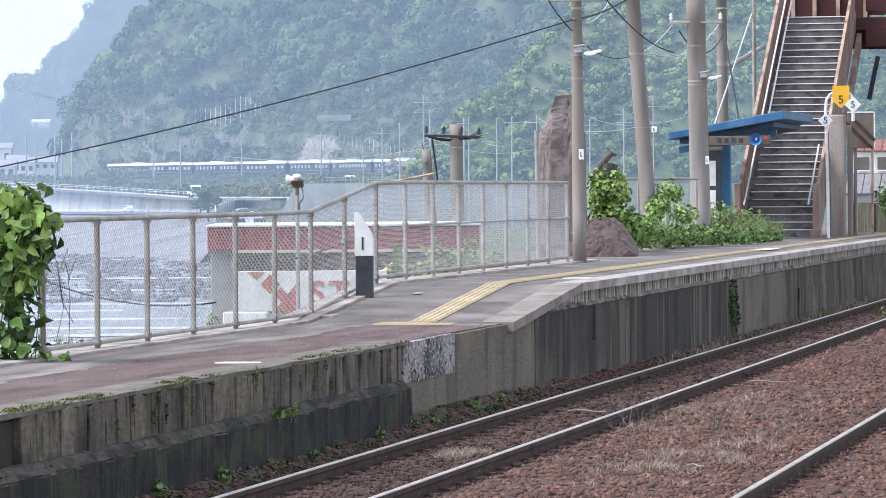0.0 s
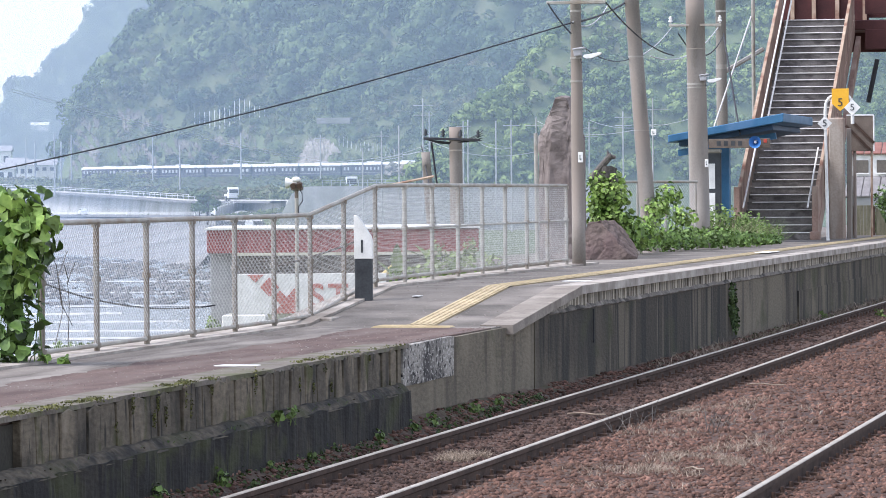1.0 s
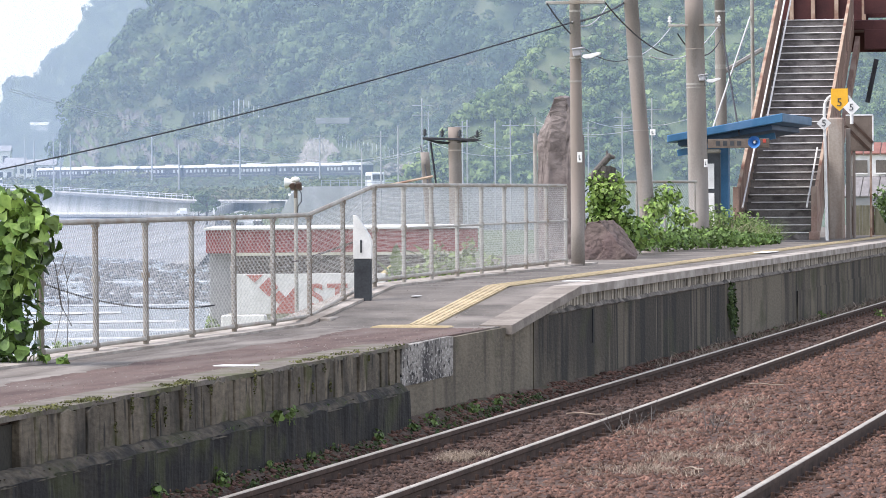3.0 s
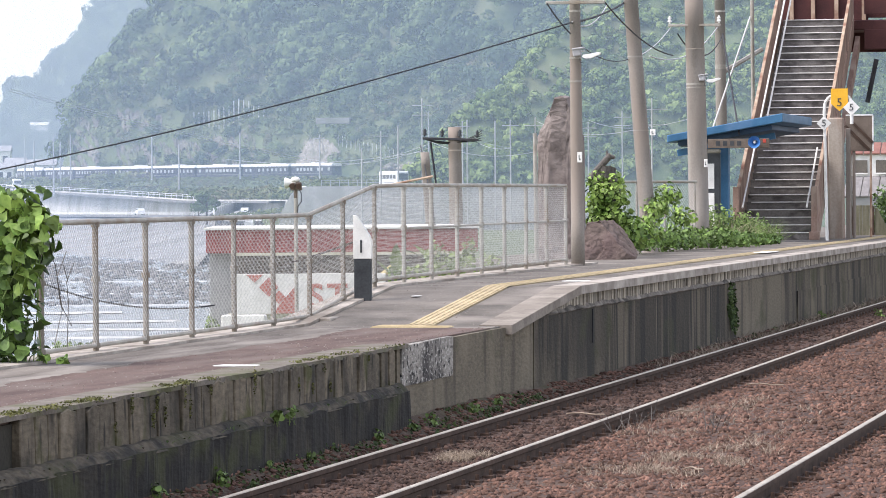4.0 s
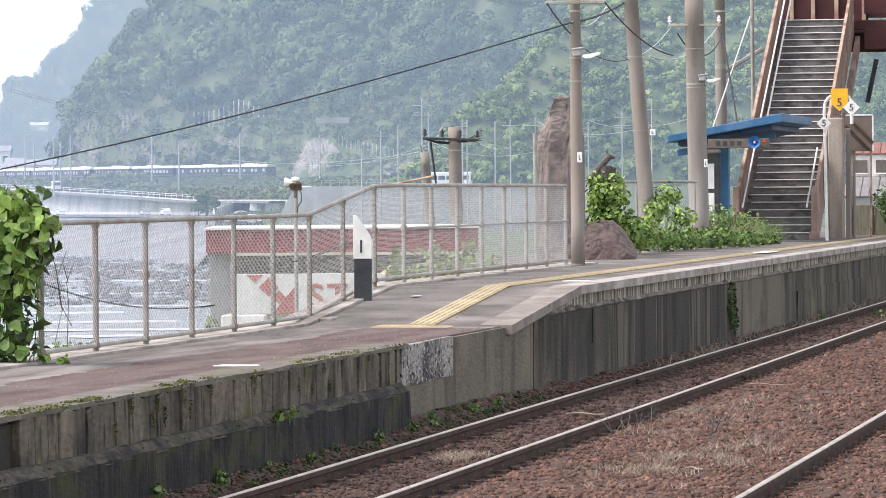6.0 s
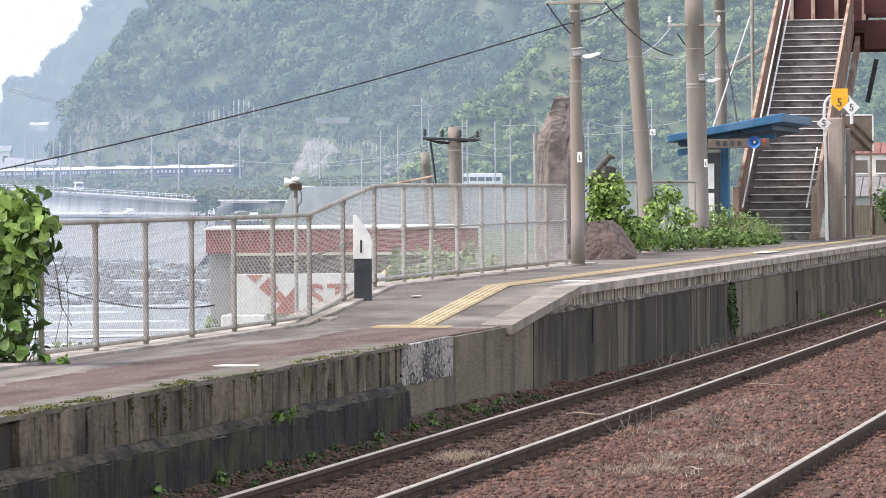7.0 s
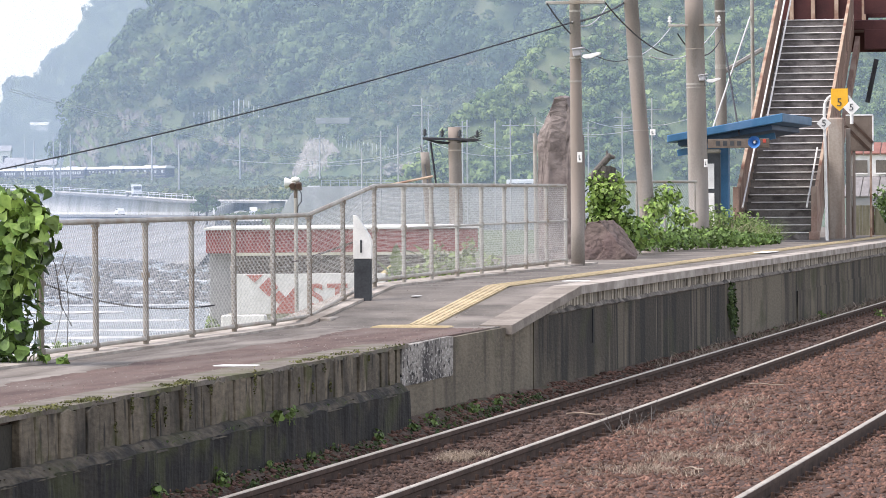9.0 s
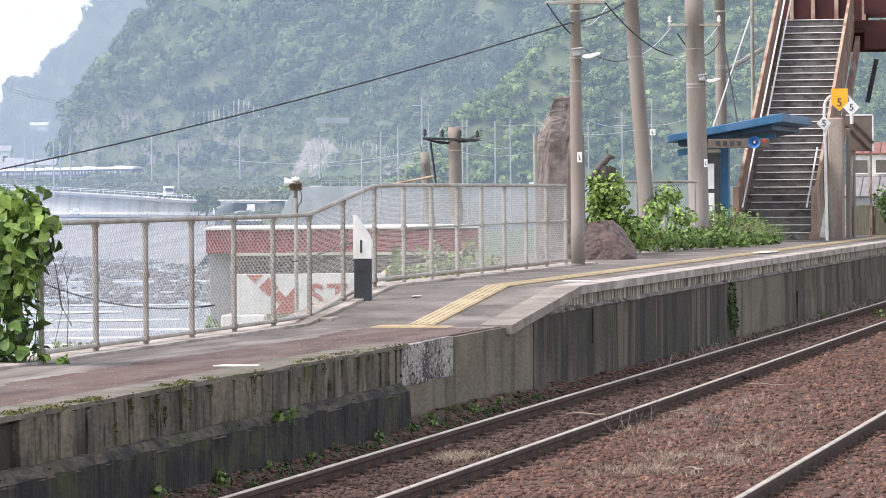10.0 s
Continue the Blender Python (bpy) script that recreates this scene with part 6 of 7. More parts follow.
# ---------------------------------------------------------------- loudspeaker pole with lamp
def speaker_pole():
    b = Vector((-14.37, 62.00, 1.48))
    t = thing("loudspeaker_pole", "grey pole with a horn loudspeaker and round floodlights", "loudspeaker pole", pose(*b))
    k = 62 / 7500 * 1.03
    H = (430 - 330) * k
    bm = bmesh.new()
    rod(bm, (0, 0, -1.2), (0, 0, H), 0.03, 0.03, 10)
    part("pole", bm, M["galv"], t)
    bm = bmesh.new()
    seg = 20
    prof = [(0.085, -0.16), (0.08, -0.145), (0.045, -0.06), (0.03, 0.02)]
    rings = [[bm.verts.new((y, p * math.cos(2 * math.pi * i / seg), H + 0.05 + p * math.sin(2 * math.pi * i / seg))) for i in range(seg)] for p, y in prof]
    for a, c in zip(rings, rings[1:]):
        for i in range(seg):
            bm.faces.new((a[i], a[(i + 1) % seg], c[(i + 1) % seg], c[i]))
    bm.faces.new(rings[-1])
    part("horn", bm, M["white"], t, "pale horn loudspeaker")
    for x, z, r in ((0.0, 0.1, 0.06), (-0.03, 0.02, 0.045), (0.05, 0.04, 0.04)):
        bm = bmesh.new()
        bmesh.ops.create_icosphere(bm, subdivisions=2, radius=r, matrix=Matrix.Translation((x, -0.02, H + z)) @ Matrix.Diagonal((1.2, 1, 0.75, 1)))
        part("floodlight", bm, M["white"] if z > 0.05 else M["board"], t)
    bm = bmesh.new()
    box(bm, (0.17, 0.09, 0.07), (0.01, 0.0, H - 0.03), bevel=0.015)
    box(bm, (0.05, 0.07, 0.16), (0.0, 0.0, H - 0.1), bevel=0.01)
    part("bracket", bm, M["board"], t, "rusty brown bracket")
    for x in (-0.035, 0.065):
        bm = bmesh.new()
        rod(bm, (x, -0.10, H - 0.0), (x, 0.0, H + 0.02), 0.042, 0.03, 14)
        part("lamp_head", bm, M["rust"], t, "brown lamp head")
    bm = bmesh.new()
    tube(bm, [(0.02, -0.03, H), (0.09, -0.03, H - 0.1), (0.1, -0.03, H - 0.22), (0.04, -0.03, H - 0.3), (0.03, -0.03, H - 0.45)], 0.008)
    part("cable", bm, M["cable"], t)


speaker_pole()


# ---------------------------------------------------------------- boulders and stump
def boulder(name, at, size, label, seed, cuts, material="rock", boxy=0.0):
    """A faceted rock: a subdivided ball, cut flat by planes, roughened."""
    bm = bmesh.new()
    bmesh.ops.create_icosphere(bm, subdivisions=5, radius=1)
    for v in bm.verts:
        if boxy:
            v.co = Vector([math.copysign(abs(a) ** boxy, a) for a in v.co])
    for n, c in cuts:
        n = Vector(n).normalized()
        for v in bm.verts:
            e = v.co.dot(n) - c
            if e > 0:
                v.co -= n * e
    for v in bm.verts:
        v.co = Vector((v.co.x * size[0], v.co.y * size[1], v.co.z * size[2]))
    bm.normal_update()
    for v in bm.verts:
        p = v.co * 2.2
        crack = abs(noise.noise(p * 1.3 + Vector((seed, 4, 0))))
        k = 0.035 * noise.noise(p + Vector((seed, 0, 0))) + 0.022 * noise.noise(p * 3 + Vector((0, seed, 0))) + 0.012 * noise.noise(p * 9) - 0.025 * max(0, 0.07 - crack) / 0.07
        v.co += v.normal * k
    ob = new(name, mesh_of(name, bm, M[material]))
    ob.matrix_world = pose(*at)
    return tagged(ob, label, "rock")


boulder("boulder", (-10.98, 70.4, 1.3), (0.56, 0.5, 0.52), "large brown angular boulder lying on the platform", 3, [((0, 0, -1), 0.42), ((0.75, -0.2, 0.62), 0.52), ((-1, 0, 0.1), 0.6), ((0, -1, 0.25), 0.6), ((-0.2, 0.1, 1), 0.82)])
boulder("standing_stone", (-11.85, 71, 2.25), (0.40, 0.4, 1.62), "tall pale pinkish-brown standing rock behind the fence", 11, [((-0.516, 0, 0.857), 0.92), ((0.6, 0, 0.8), 1.0), ((-1, -0.15, 0.02), 0.92), ((0.1, 0, 1), 1.0), ((0.25, -1, 0.2), 0.8), ((-0.5, -0.8, 0.3), 0.95)], "stone", 0.4)


def stump():
    t = thing("tree_stump", "dead dark tree stump with a broken limb", "tree stump", pose(-11.48, 73.0, 2.31))
    bm = bmesh.new()
    for a, b, r0, r1 in (((0.1, 0.05, -1.2), (0.12, 0.05, 0.34), 0.19, 0.15), ((-0.05, 0, -0.6), (0.0, 0, 0.24), 0.13, 0.1), ((0.2, 0, -0.4), (0.24, 0, 0.14), 0.1, 0.08)):
        n = 7
        for k in range(n):
            p, q = Vector(a).lerp(Vector(b), k / n), Vector(a).lerp(Vector(b), (k + 1) / n)
            rod(bm, p, q, r0 + (r1 - r0) * k / n, r0 + (r1 - r0) * (k + 1) / n, 12)
    for v in bm.verts:
        v.co += Vector((noise.noise(v.co * 9), noise.noise(v.co * 9 + Vector((5, 0, 0))), noise.noise(v.co * 9 + Vector((0, 7, 0))))) * 0.06
    part("bole", bm, M["bark"], t)
    bm = bmesh.new()
    pts = [Vector((-0.16, 0, 0.12)), Vector((-0.04, -0.02, 0.28)), Vector((0.1, -0.04, 0.44)), Vector((0.2, -0.05, 0.55))]
    for k, (p, q) in enumerate(zip(pts, pts[1:])):
        rod(bm, p, q, 0.075 - 0.008 * k, 0.067 - 0.008 * k, 10)
    rod(bm, (0.16, -0.05, 0.52), (0.27, -0.05, 0.5), 0.05, 0.03, 8)
    rod(bm, (0.14, -0.05, 0.5), (0.13, -0.05, 0.62), 0.035, 0.015, 8)
    part("limb", bm, M["bark"], t)


stump()


# ---------------------------------------------------------------- near plants
def leaves(centres, radii, n, size, material, name="leaves", droop=0.5):
    """Broad leaves with a folded midrib, scattered on rough shells."""
    out_v, out_f = [], []
    outline = [(0, 0), (0.30, 0.1), (0.44, 0.4), (0.22, 0.78), (0, 1.16), (-0.22, 0.78), (-0.44, 0.4), (-0.30, 0.1)]
    c = np.asarray(centres, float)
    r = np.asarray(radii, float)
    w = r[:, 0] * r[:, 2]
    pick = RNG.choice(len(c), n, p=w / w.sum())
    for i in pick:
        d = Vector(RNG.normal(size=3)).normalized()
        p = Vector(c[i]) + Vector((d.x * r[i][0], d.y * r[i][1], d.z * r[i][2])) * RNG.uniform(0.4, 1.22)
        nrm = (d + Vector(RNG.normal(0, 0.7, 3)) + Vector((0, -0.25, droop))).normalized()
        a = nrm.cross(Vector(RNG.normal(size=3))).normalized()
        b = nrm.cross(a)
        s = size * RNG.uniform(0.55, 1.3)
        k = len(out_v)
        for x, y in outline:
            out_v.append(p + (a * x + b * (y - 0.5) + nrm * (abs(x) * 0.35 - 0.25 * (y - 0.5) ** 2)) * s)
        out_f += [(k, k + 1, k + 2, k + 3), (k, k + 3, k + 4, k + 5), (k, k + 5, k + 6, k + 7)]
    return soup(name, out_v, out_f, M[material])


def bush(name, label, blobs, n, size, material, stems=8):
    c = [b[:3] for b in blobs]
    r = [b[3:] for b in blobs]
    t = thing(name, label, "plant", pose(*c[0]))
    inv = Vector(c[0])
    me = leaves([Vector(q) - inv for q in c], r, n, size, material)
    part("leaves", me, None, t)
    bm = bmesh.new()
    low = min(q[2] - k[2] for q, k in zip(c, r)) - inv.z
    for i in range(stems):
        q = Vector(c[i % len(c)]) - inv
        s = Vector((q.x + random.uniform(-0.5, 0.5) * r[0][0], q.y + random.uniform(-0.5, 0.5) * r[0][1], low - 0.05))
        e = q + Vector((random.uniform(-0.6, 0.6) * r[i % len(c)][0], 0, random.uniform(0.3, 1.0) * r[i % len(c)][2]))
        tube(bm, [s, s.lerp(e, 0.5) + Vector((random.uniform(-0.3, 0.3) * r[0][0], 0, 0.1 * r[0][2])), e], min(0.006, 0.03 * r[0][0]), 5)
    tagged(part("stem", bm, M["weed"], t), kind="stuff")
    return t


bush("climbing_vine", "broad-leaved green vine climbing the fence", [(-10.73, 35.20, 1.76, 0.22, 0.3, 0.34), (-10.61, 35.20, 1.96, 0.28, 0.3, 0.16), (-10.65, 35.00, 1.33, 0.22, 0.3, 0.3), (-10.58, 35.20, 1.62, 0.2, 0.3, 0.2), (-10.46, 35.40, 1.96, 0.14, 0.2, 0.06), (-10.60, 35.00, 0.94, 0.2, 0.3, 0.14), (-10.49, 35.20, 0.86, 0.13, 0.2, 0.07), (-10.75, 35.20, 2.23, 0.08, 0.2, 0.09), (-10.93, 35.00, 1.57, 0.25, 0.3, 0.6), (-10.72, 35.00, 1.96, 0.14, 0.3, 0.3), (-10.66, 35.00, 1.52, 0.16, 0.3, 0.25), (-10.55, 35.00, 1.09, 0.2, 0.3, 0.25), (-10.68, 35.00, 0.89, 0.15, 0.3, 0.15), (-10.48, 35.20, 1.81, 0.2, 0.3, 0.2), (-10.63, 35.20, 2.15, 0.24, 0.3, 0.16), (-10.73, 35.00, 1.09, 0.2, 0.3, 0.3), (-10.36, 35.40, 1.96, 0.07, 0.15, 0.06)], 720, 0.108, "leaf", 14)
# top of the same vine; its sunlit look is painted with the brighter leaf colour
bush("climbing_vine", "vine leaves over the fence rail, sunlight put into their light green", [(-10.56, 34.90, 2.13, 0.22, 0.2, 0.16), (-10.39, 34.90, 1.94, 0.2, 0.2, 0.14), (-10.51, 34.80, 1.77, 0.2, 0.2, 0.16), (-10.29, 35.00, 1.96, 0.1, 0.15, 0.06), (-10.44, 34.80, 1.53, 0.16, 0.15, 0.14)], 230, 0.11, "leaf_bright", 8)
bush("vine_shoot", "pale green vine shoot on the platform", [(-10.43, 35.30, 0.82, 0.05, 0.06, 0.035), (-10.25, 35.30, 0.78, 0.04, 0.06, 0.04)], 26, 0.075, "leaf_bright", 3)
bush("kudzu_bush", "bright green broad-leaved vine over a fence", [(-11.5, 72.8, 2.22, 0.2, 0.3, 0.3), (-11.25, 72.8, 2.12, 0.28, 0.3, 0.34), (-11.2, 72.8, 1.7, 0.34, 0.35, 0.3), (-11.45, 72.8, 1.75, 0.25, 0.3, 0.36), (-11.05, 73.0, 1.5, 0.3, 0.35, 0.26), (-11.35, 73.6, 2.38, 0.2, 0.3, 0.16), (-11.26, 73.0, 1.52, 0.3, 0.4, 0.24), (-11.05, 75.0, 1.45, 0.3, 0.4, 0.2)], 2300, 0.09, "leaf_bright", 14)
bush("kudzu_bush", "yellow-green vine with gaps climbing a fence", [(-11.23, 78.00, 1.89, 0.25, 0.3, 0.34), (-11.10, 79.00, 2.15, 0.2, 0.3, 0.2), (-11.30, 77.00, 1.58, 0.3, 0.4, 0.2), (-11.03, 80.00, 1.72, 0.25, 0.3, 0.2)], 640, 0.088, "leaf_bright", 14)
bush("weed_bed", "low broad green weeds along the platform", [(-11.31, 76.00, 1.31, 0.42, 0.9, 0.16), (-11.27, 79.00, 1.30, 0.5, 1.0, 0.18), (-11.06, 81.00, 1.33, 0.4, 1.0, 0.2), (-10.71, 82.50, 1.31, 0.4, 0.8, 0.18), (-10.52, 85.00, 1.24, 0.5, 1.2, 0.14), (-10.47, 88.00, 1.2, 0.4, 1.2, 0.11)], 3100, 0.08, "leaf_mid", 20)
bush("tall_grass", "pale seeding grass and weeds before the stairs", [(-11.49, 89.00, 1.60, 0.45, 1.0, 0.28), (-11.01, 90.00, 1.49, 0.4, 1.0, 0.25), (-10.71, 91.00, 1.31, 0.25, 0.8, 0.16)], 900, 0.07, "weed", 30)
bush("garden_shrub", "green shrub beside the gate", [(-10.10, 112.00, 1.64, 0.3, 0.5, 0.45), (-10.01, 112.00, 2.01, 0.25, 0.5, 0.3), (-10.17, 112.00, 1.19, 0.25, 0.5, 0.25)], 600, 0.09, "leaf", 10)


def blades(name, boxes, label, material, lo, hi, n, width=0.006, kind="stuff", patchy=None):
    v, f = [], []
    for _ in range(n):
        x0, x1, y0, y1, z = boxes[RNG.integers(len(boxes))]
        p = Vector((RNG.uniform(x0, x1), RNG.uniform(y0, y1), z))
        if patchy and noise.noise((p.x * 2.2, p.y * 0.9, 3)) + 0.5 * noise.noise((p.x * 6, p.y * 3, 8)) < patchy:
            continue
        h = RNG.uniform(lo, hi)
        lean = Vector((RNG.normal(0, 0.75), RNG.normal(0, 0.75), 1)).normalized() * h
        s = Vector((width, RNG.normal(0, width), 0))
        k = len(v)
        v += [p - s, p + s, p + lean * 0.6 + s * 0.7, p + lean * 0.6 - s * 0.7]
        tip = p + lean + Vector((lean.x, lean.y, -0.2 * h)) * 0.4
        v += [tip + s * 0.2, tip - s * 0.2]
        f += [(k, k + 1, k + 2, k + 3), (k + 3, k + 2, k + 4, k + 5)]
    ob = new(name, soup(name, v, f, M[material]))
    return tagged(ob, label, "grass", kind=kind)


def dead_vine():
    t = thing("dead_vine", "thin dry vine stems hanging on the fence mesh", "plant")
    for i, pts in enumerate((((36.1, 0.9), (36.35, 1.2), (36.2, 1.5), (36.5, 1.72)), ((36.5, 0.86), (36.55, 1.25), (36.5, 1.45), (36.75, 1.62)), ((36.55, 1.44), (36.4, 1.6)), ((35.9, 1.75), (36.15, 1.6), (36.3, 1.25), (36.65, 1.05)))):
        bm = bmesh.new()
        tube(bm, [(FX + 0.035, y, z) for y, z in pts], 0.004, 5)
        part("stem", bm, M["bark"], t)


dead_vine()
blades("dry_grass", [(-5.9, -4.4, 33, 46, -0.13), (-5.6, -4.5, 33, 41, -0.13), (-5.3, -4.3, 34, 39, -0.13), (-5.2, -4.4, 35, 38, -0.13), (-6.2, -5.5, 40, 48, -0.13), (-7.2, -6.8, 36, 37, -0.13)], "dry straw-coloured grass between the tracks", "straw", 0.02, 0.10, 14000, 0.002, patchy=0.1)
blades("dead_stalks", [(-5.5, -5.2, 40.5, 42.5, -0.13), (-6.3, -6.1, 40, 43, -0.13)], "tall dead weed stalks between the tracks", "bark", 0.15, 0.42, 46, 0.0035)
blades("wall_weeds", [(-8.05, -7.85, 27, 36, -0.12), (-8.08, -7.9, 36, 46, -0.12), (-8.05, -7.9, 60, 90, -0.12), (-8.2, -8.08, 28, 39, 0.34)], "sparse green weeds at the foot of the platform wall", "weed", 0.02, 0.09, 700, 0.003)
blades("stair_grass", [(-11.75, -10.75, 86.5, 92, 1.07), (-11.3, -10.5, 88, 92.5, 1.07)], "tall seeding grass before the stairs", "weed", 0.25, 0.65, 1700, 0.005)
blades("stair_grass", [(-11.75, -10.75, 87.5, 92, 1.07)], "pale dry grass stems before the stairs", "straw", 0.35, 0.75, 420, 0.004)
blades("dry_verge", [(-8.1, -7.75, 55, 95, -0.12)], "dry grass at the foot of the far platform wall", "straw", 0.04, 0.2, 1600, 0.004)


def stick(a, b):
    """A dry stick lying on the ballast between two valley points."""
    bm = bmesh.new()
    p, q = far(*a, -0.085), far(*b, -0.08)
    tube(bm, [p, p.lerp(q, 0.35) + Vector((0, 0.03, 0.012)), p.lerp(q, 0.7) - Vector((0, 0.02, 0)), q], 0.008, 6)
    tagged(new("dry_stick", mesh_of("dry_stick", bm, M["straw"])), "pale dry stick lying on the ballast", "stick", "sticks on the ballast")


for a, b in (((1.27, 44.0), (1.66, 43.7)), ((2.36, 44.2), (2.66, 44.4)), ((3.60, 50.4), (4.02, 50.1)), ((2.0, 35.2), (2.14, 35.0)), ((3.86, 43.6), (3.93, 44.1))):
    stick(a, b)


def ground_cover():
    """Small leaves and rubble along the wall foot and on its ledge."""
    c, r = [], []
    for i in range(130):
        y = RNG.uniform(27, 47) if i < 110 else RNG.uniform(60, 90)
        k = RNG.uniform(0.2, 0.7)
        c.append((-8.24 + 0.52 * k, y, bank_z(y, k) + 0.01))
        r.append((0.05, RNG.uniform(0.06, 0.25), RNG.uniform(0.02, 0.06)))
    for i in range(40):
        c.append((-8.12, RNG.uniform(27, 39.4), 0.36))
        r.append((0.03, RNG.uniform(0.05, 0.25), 0.02))
    spots, sizes = [], []
    for i in range(5200):
        y, k = RNG.uniform(25, 75), RNG.uniform(0.15, 1.0)
        spots.append((-8.24 + 0.52 * k, y, bank_z(y, k)))
        sizes.append(RNG.uniform(0.012, 0.04))
    rocks("verge_stones", spots, sizes, "ballast", "brown stones on the soil bank by the wall")
    ob = new("ground_cover", leaves(c, r, 2800, 0.03, "weed_dark"))
    tagged(ob, "small dark green weeds along the wall foot and ledge", "weeds", kind="stuff")
    spots = [(RNG.uniform(-8.42, -8.2) if i % 3 else RNG.uniform(-10.4, -8.2), y, top_z(y) + 0.002) for i, y in enumerate(RNG.uniform(26, 62, 1000))]
    rocks("platform_grit", spots, RNG.uniform(0.002, 0.006, 1000), "ballast", "scattered grit on the platform surface")
    spots = [(RNG.uniform(-10.4, -8.3), y, top_z(y) + 0.002) for y in RNG.uniform(26, 66, 2400)]
    rocks("pale_grit", spots, RNG.uniform(0.002, 0.007, 2400), "coping", "scattered pale grit on the platform surface")
    spots = [(RNG.uniform(-8.17, -8.06), RNG.uniform(25, 39.5), 0.375) for _ in range(45)]
    rocks("ledge_rubble", spots, RNG.uniform(0.005, 0.016, 45), "fillet", "broken concrete rubble on the platform ledge")


ground_cover()


def lip_moss():
    """Moss cushions and runners over the broken lip and in the joints below it."""
    c, r = [], []
    for y0, y1, n in ((26.8, 29.2, 26), (30.4, 32.6, 12), (35.5, 39.6, 16)):
        for y in RNG.uniform(y0, y1, n):
            c.append((-8.2 + RNG.uniform(-0.1, 0.03), y, 0.77))
            r.append((RNG.uniform(0.02, 0.07), RNG.uniform(0.05, 0.22), RNG.uniform(0.008, 0.02)))
    for y in RNG.uniform(27, 39, 14):
        c.append((-8.15, y, RNG.uniform(0.5, 0.7)))
        r.append((0.015, 0.02, RNG.uniform(0.03, 0.1)))
    ob = new("lip_moss", leaves(c, r, 2400, 0.016, "moss_leaf"))
    tagged(ob, "yellow-green moss on the broken platform lip", "moss", kind="stuff")


lip_moss()
bush("wall_ivy", "dark ivy hanging on the platform wall", [(-8.16, 64.92, 0.50, 0.03, 0.45, 0.28), (-8.14, 65.02, 0.24, 0.03, 0.35, 0.2)], 420, 0.05, "weed_dark", 4)
bm = bmesh.new()
rod(bm, (-8.17, 51.31, 0.78), (-8.17, 51.29, 0.37), 0.009, 0.009, 8)
tagged(new("drain_pipe", mesh_of("drain_pipe", bm, M["cable"])), "thin dark drain pipe on the platform wall", "pipe")


def tuft(at, r, n, size, label, material="weed"):
    bush("weed_tuft", label, [(*at, r, r, r * 0.8), (at[0], at[1] + r, at[2] - r * 0.3, r * 0.8, r, r * 0.6)], n, size, material, 5)


for x, y, r, n, s in ((225, 850, 0.09, 40, 0.05), (345, 835, 0.11, 60, 0.05), (440, 800, 0.05, 18, 0.045), (455, 725, 0.05, 22, 0.05), (480, 745, 0.07, 20, 0.05), (640, 765, 0.08, 30, 0.05), (700, 728, 0.07, 26, 0.055), (815, 715, 0.1, 40, 0.05), (855, 690, 0.06, 24, 0.05), (520, 780, 0.05, 18, 0.045), (740, 725, 0.08, 26, 0.045), (1440, 538, 0.14, 40, 0.07), (1505, 575, 0.1, 30, 0.06)):
    yy = 882 - y
    tuft((-8.03 if x < 1480 else -7.1, {225: 30.0, 345: 31.9, 440: 33.6, 455: 33.9, 480: 34.4, 640: 37.8, 700: 39.4, 815: 42.6, 855: 44.0, 520: 35.1, 740: 40.4, 1440: 77.0, 1505: 78.0}[x], 0.4 if x in (455, 480) else (-0.06 if x > 1480 else bank_z({225: 30.0, 345: 31.9, 440: 33.6, 640: 37.8, 700: 39.4, 815: 42.6, 855: 44.0, 520: 35.1, 740: 40.4, 1440: 77.0}[x], 0.4) + 0.04)), r, n, s, "small green weed tuft by the platform wall")


def banana(at, n, size, label):
    """Large ragged upright leaves on a short stem."""
    t = thing("broadleaf_plant", label, "plant", pose(*at))
    bm = bmesh.new()
    rod(bm, (0, 0, -0.6), (0, 0, 0.1), 0.03, 0.02, 8)
    part("stem", bm, M["weed"], t)
    rnd = random.Random(int(at[1] * 10))
    for i in range(n):
        bm = bmesh.new()
        a = rnd.uniform(-1.4, 1.4)
        L = size * rnd.uniform(0.7, 1.2)
        prev = None
        for k in range(7):
            s = k / 6
            w = 0.17 * L * math.sin(math.pi * min(0.08 + s * 0.9, 1)) * rnd.uniform(0.75, 1.1)
            c = Vector((math.sin(a) * L * s * 0.8, -0.15 * s * L * rnd.uniform(0.5, 1), L * (s * 0.95 - 0.5 * s * s * abs(math.sin(a)))))
            e = Vector((math.cos(a), 0.3, -0.2)) * w
            row = [bm.verts.new(c - e), bm.verts.new(c + Vector((0, 0.02, 0.0))), bm.verts.new(c + e)]
            if prev:
                bm.faces.new((prev[0], prev[1], row[1], row[0]))
                bm.faces.new((prev[1], prev[2], row[2], row[1]))
            prev = row
        part("leaf", bm, M["leaf_pale"], t)


banana((-12.02, 58.00, 1.05), 2, 0.6, "pale green broadleaf plant behind the fence")
banana((-12.52, 60.00, 1.05), 2, 0.5, "pale green broadleaf plant behind the fence")
banana((-12.12, 62.00, 0.97), 3, 0.85, "yellowish ragged broadleaf plant behind the fence")
banana((-12.02, 64.00, 1.01), 2, 0.6, "yellowish ragged broadleaf plant behind the fence")
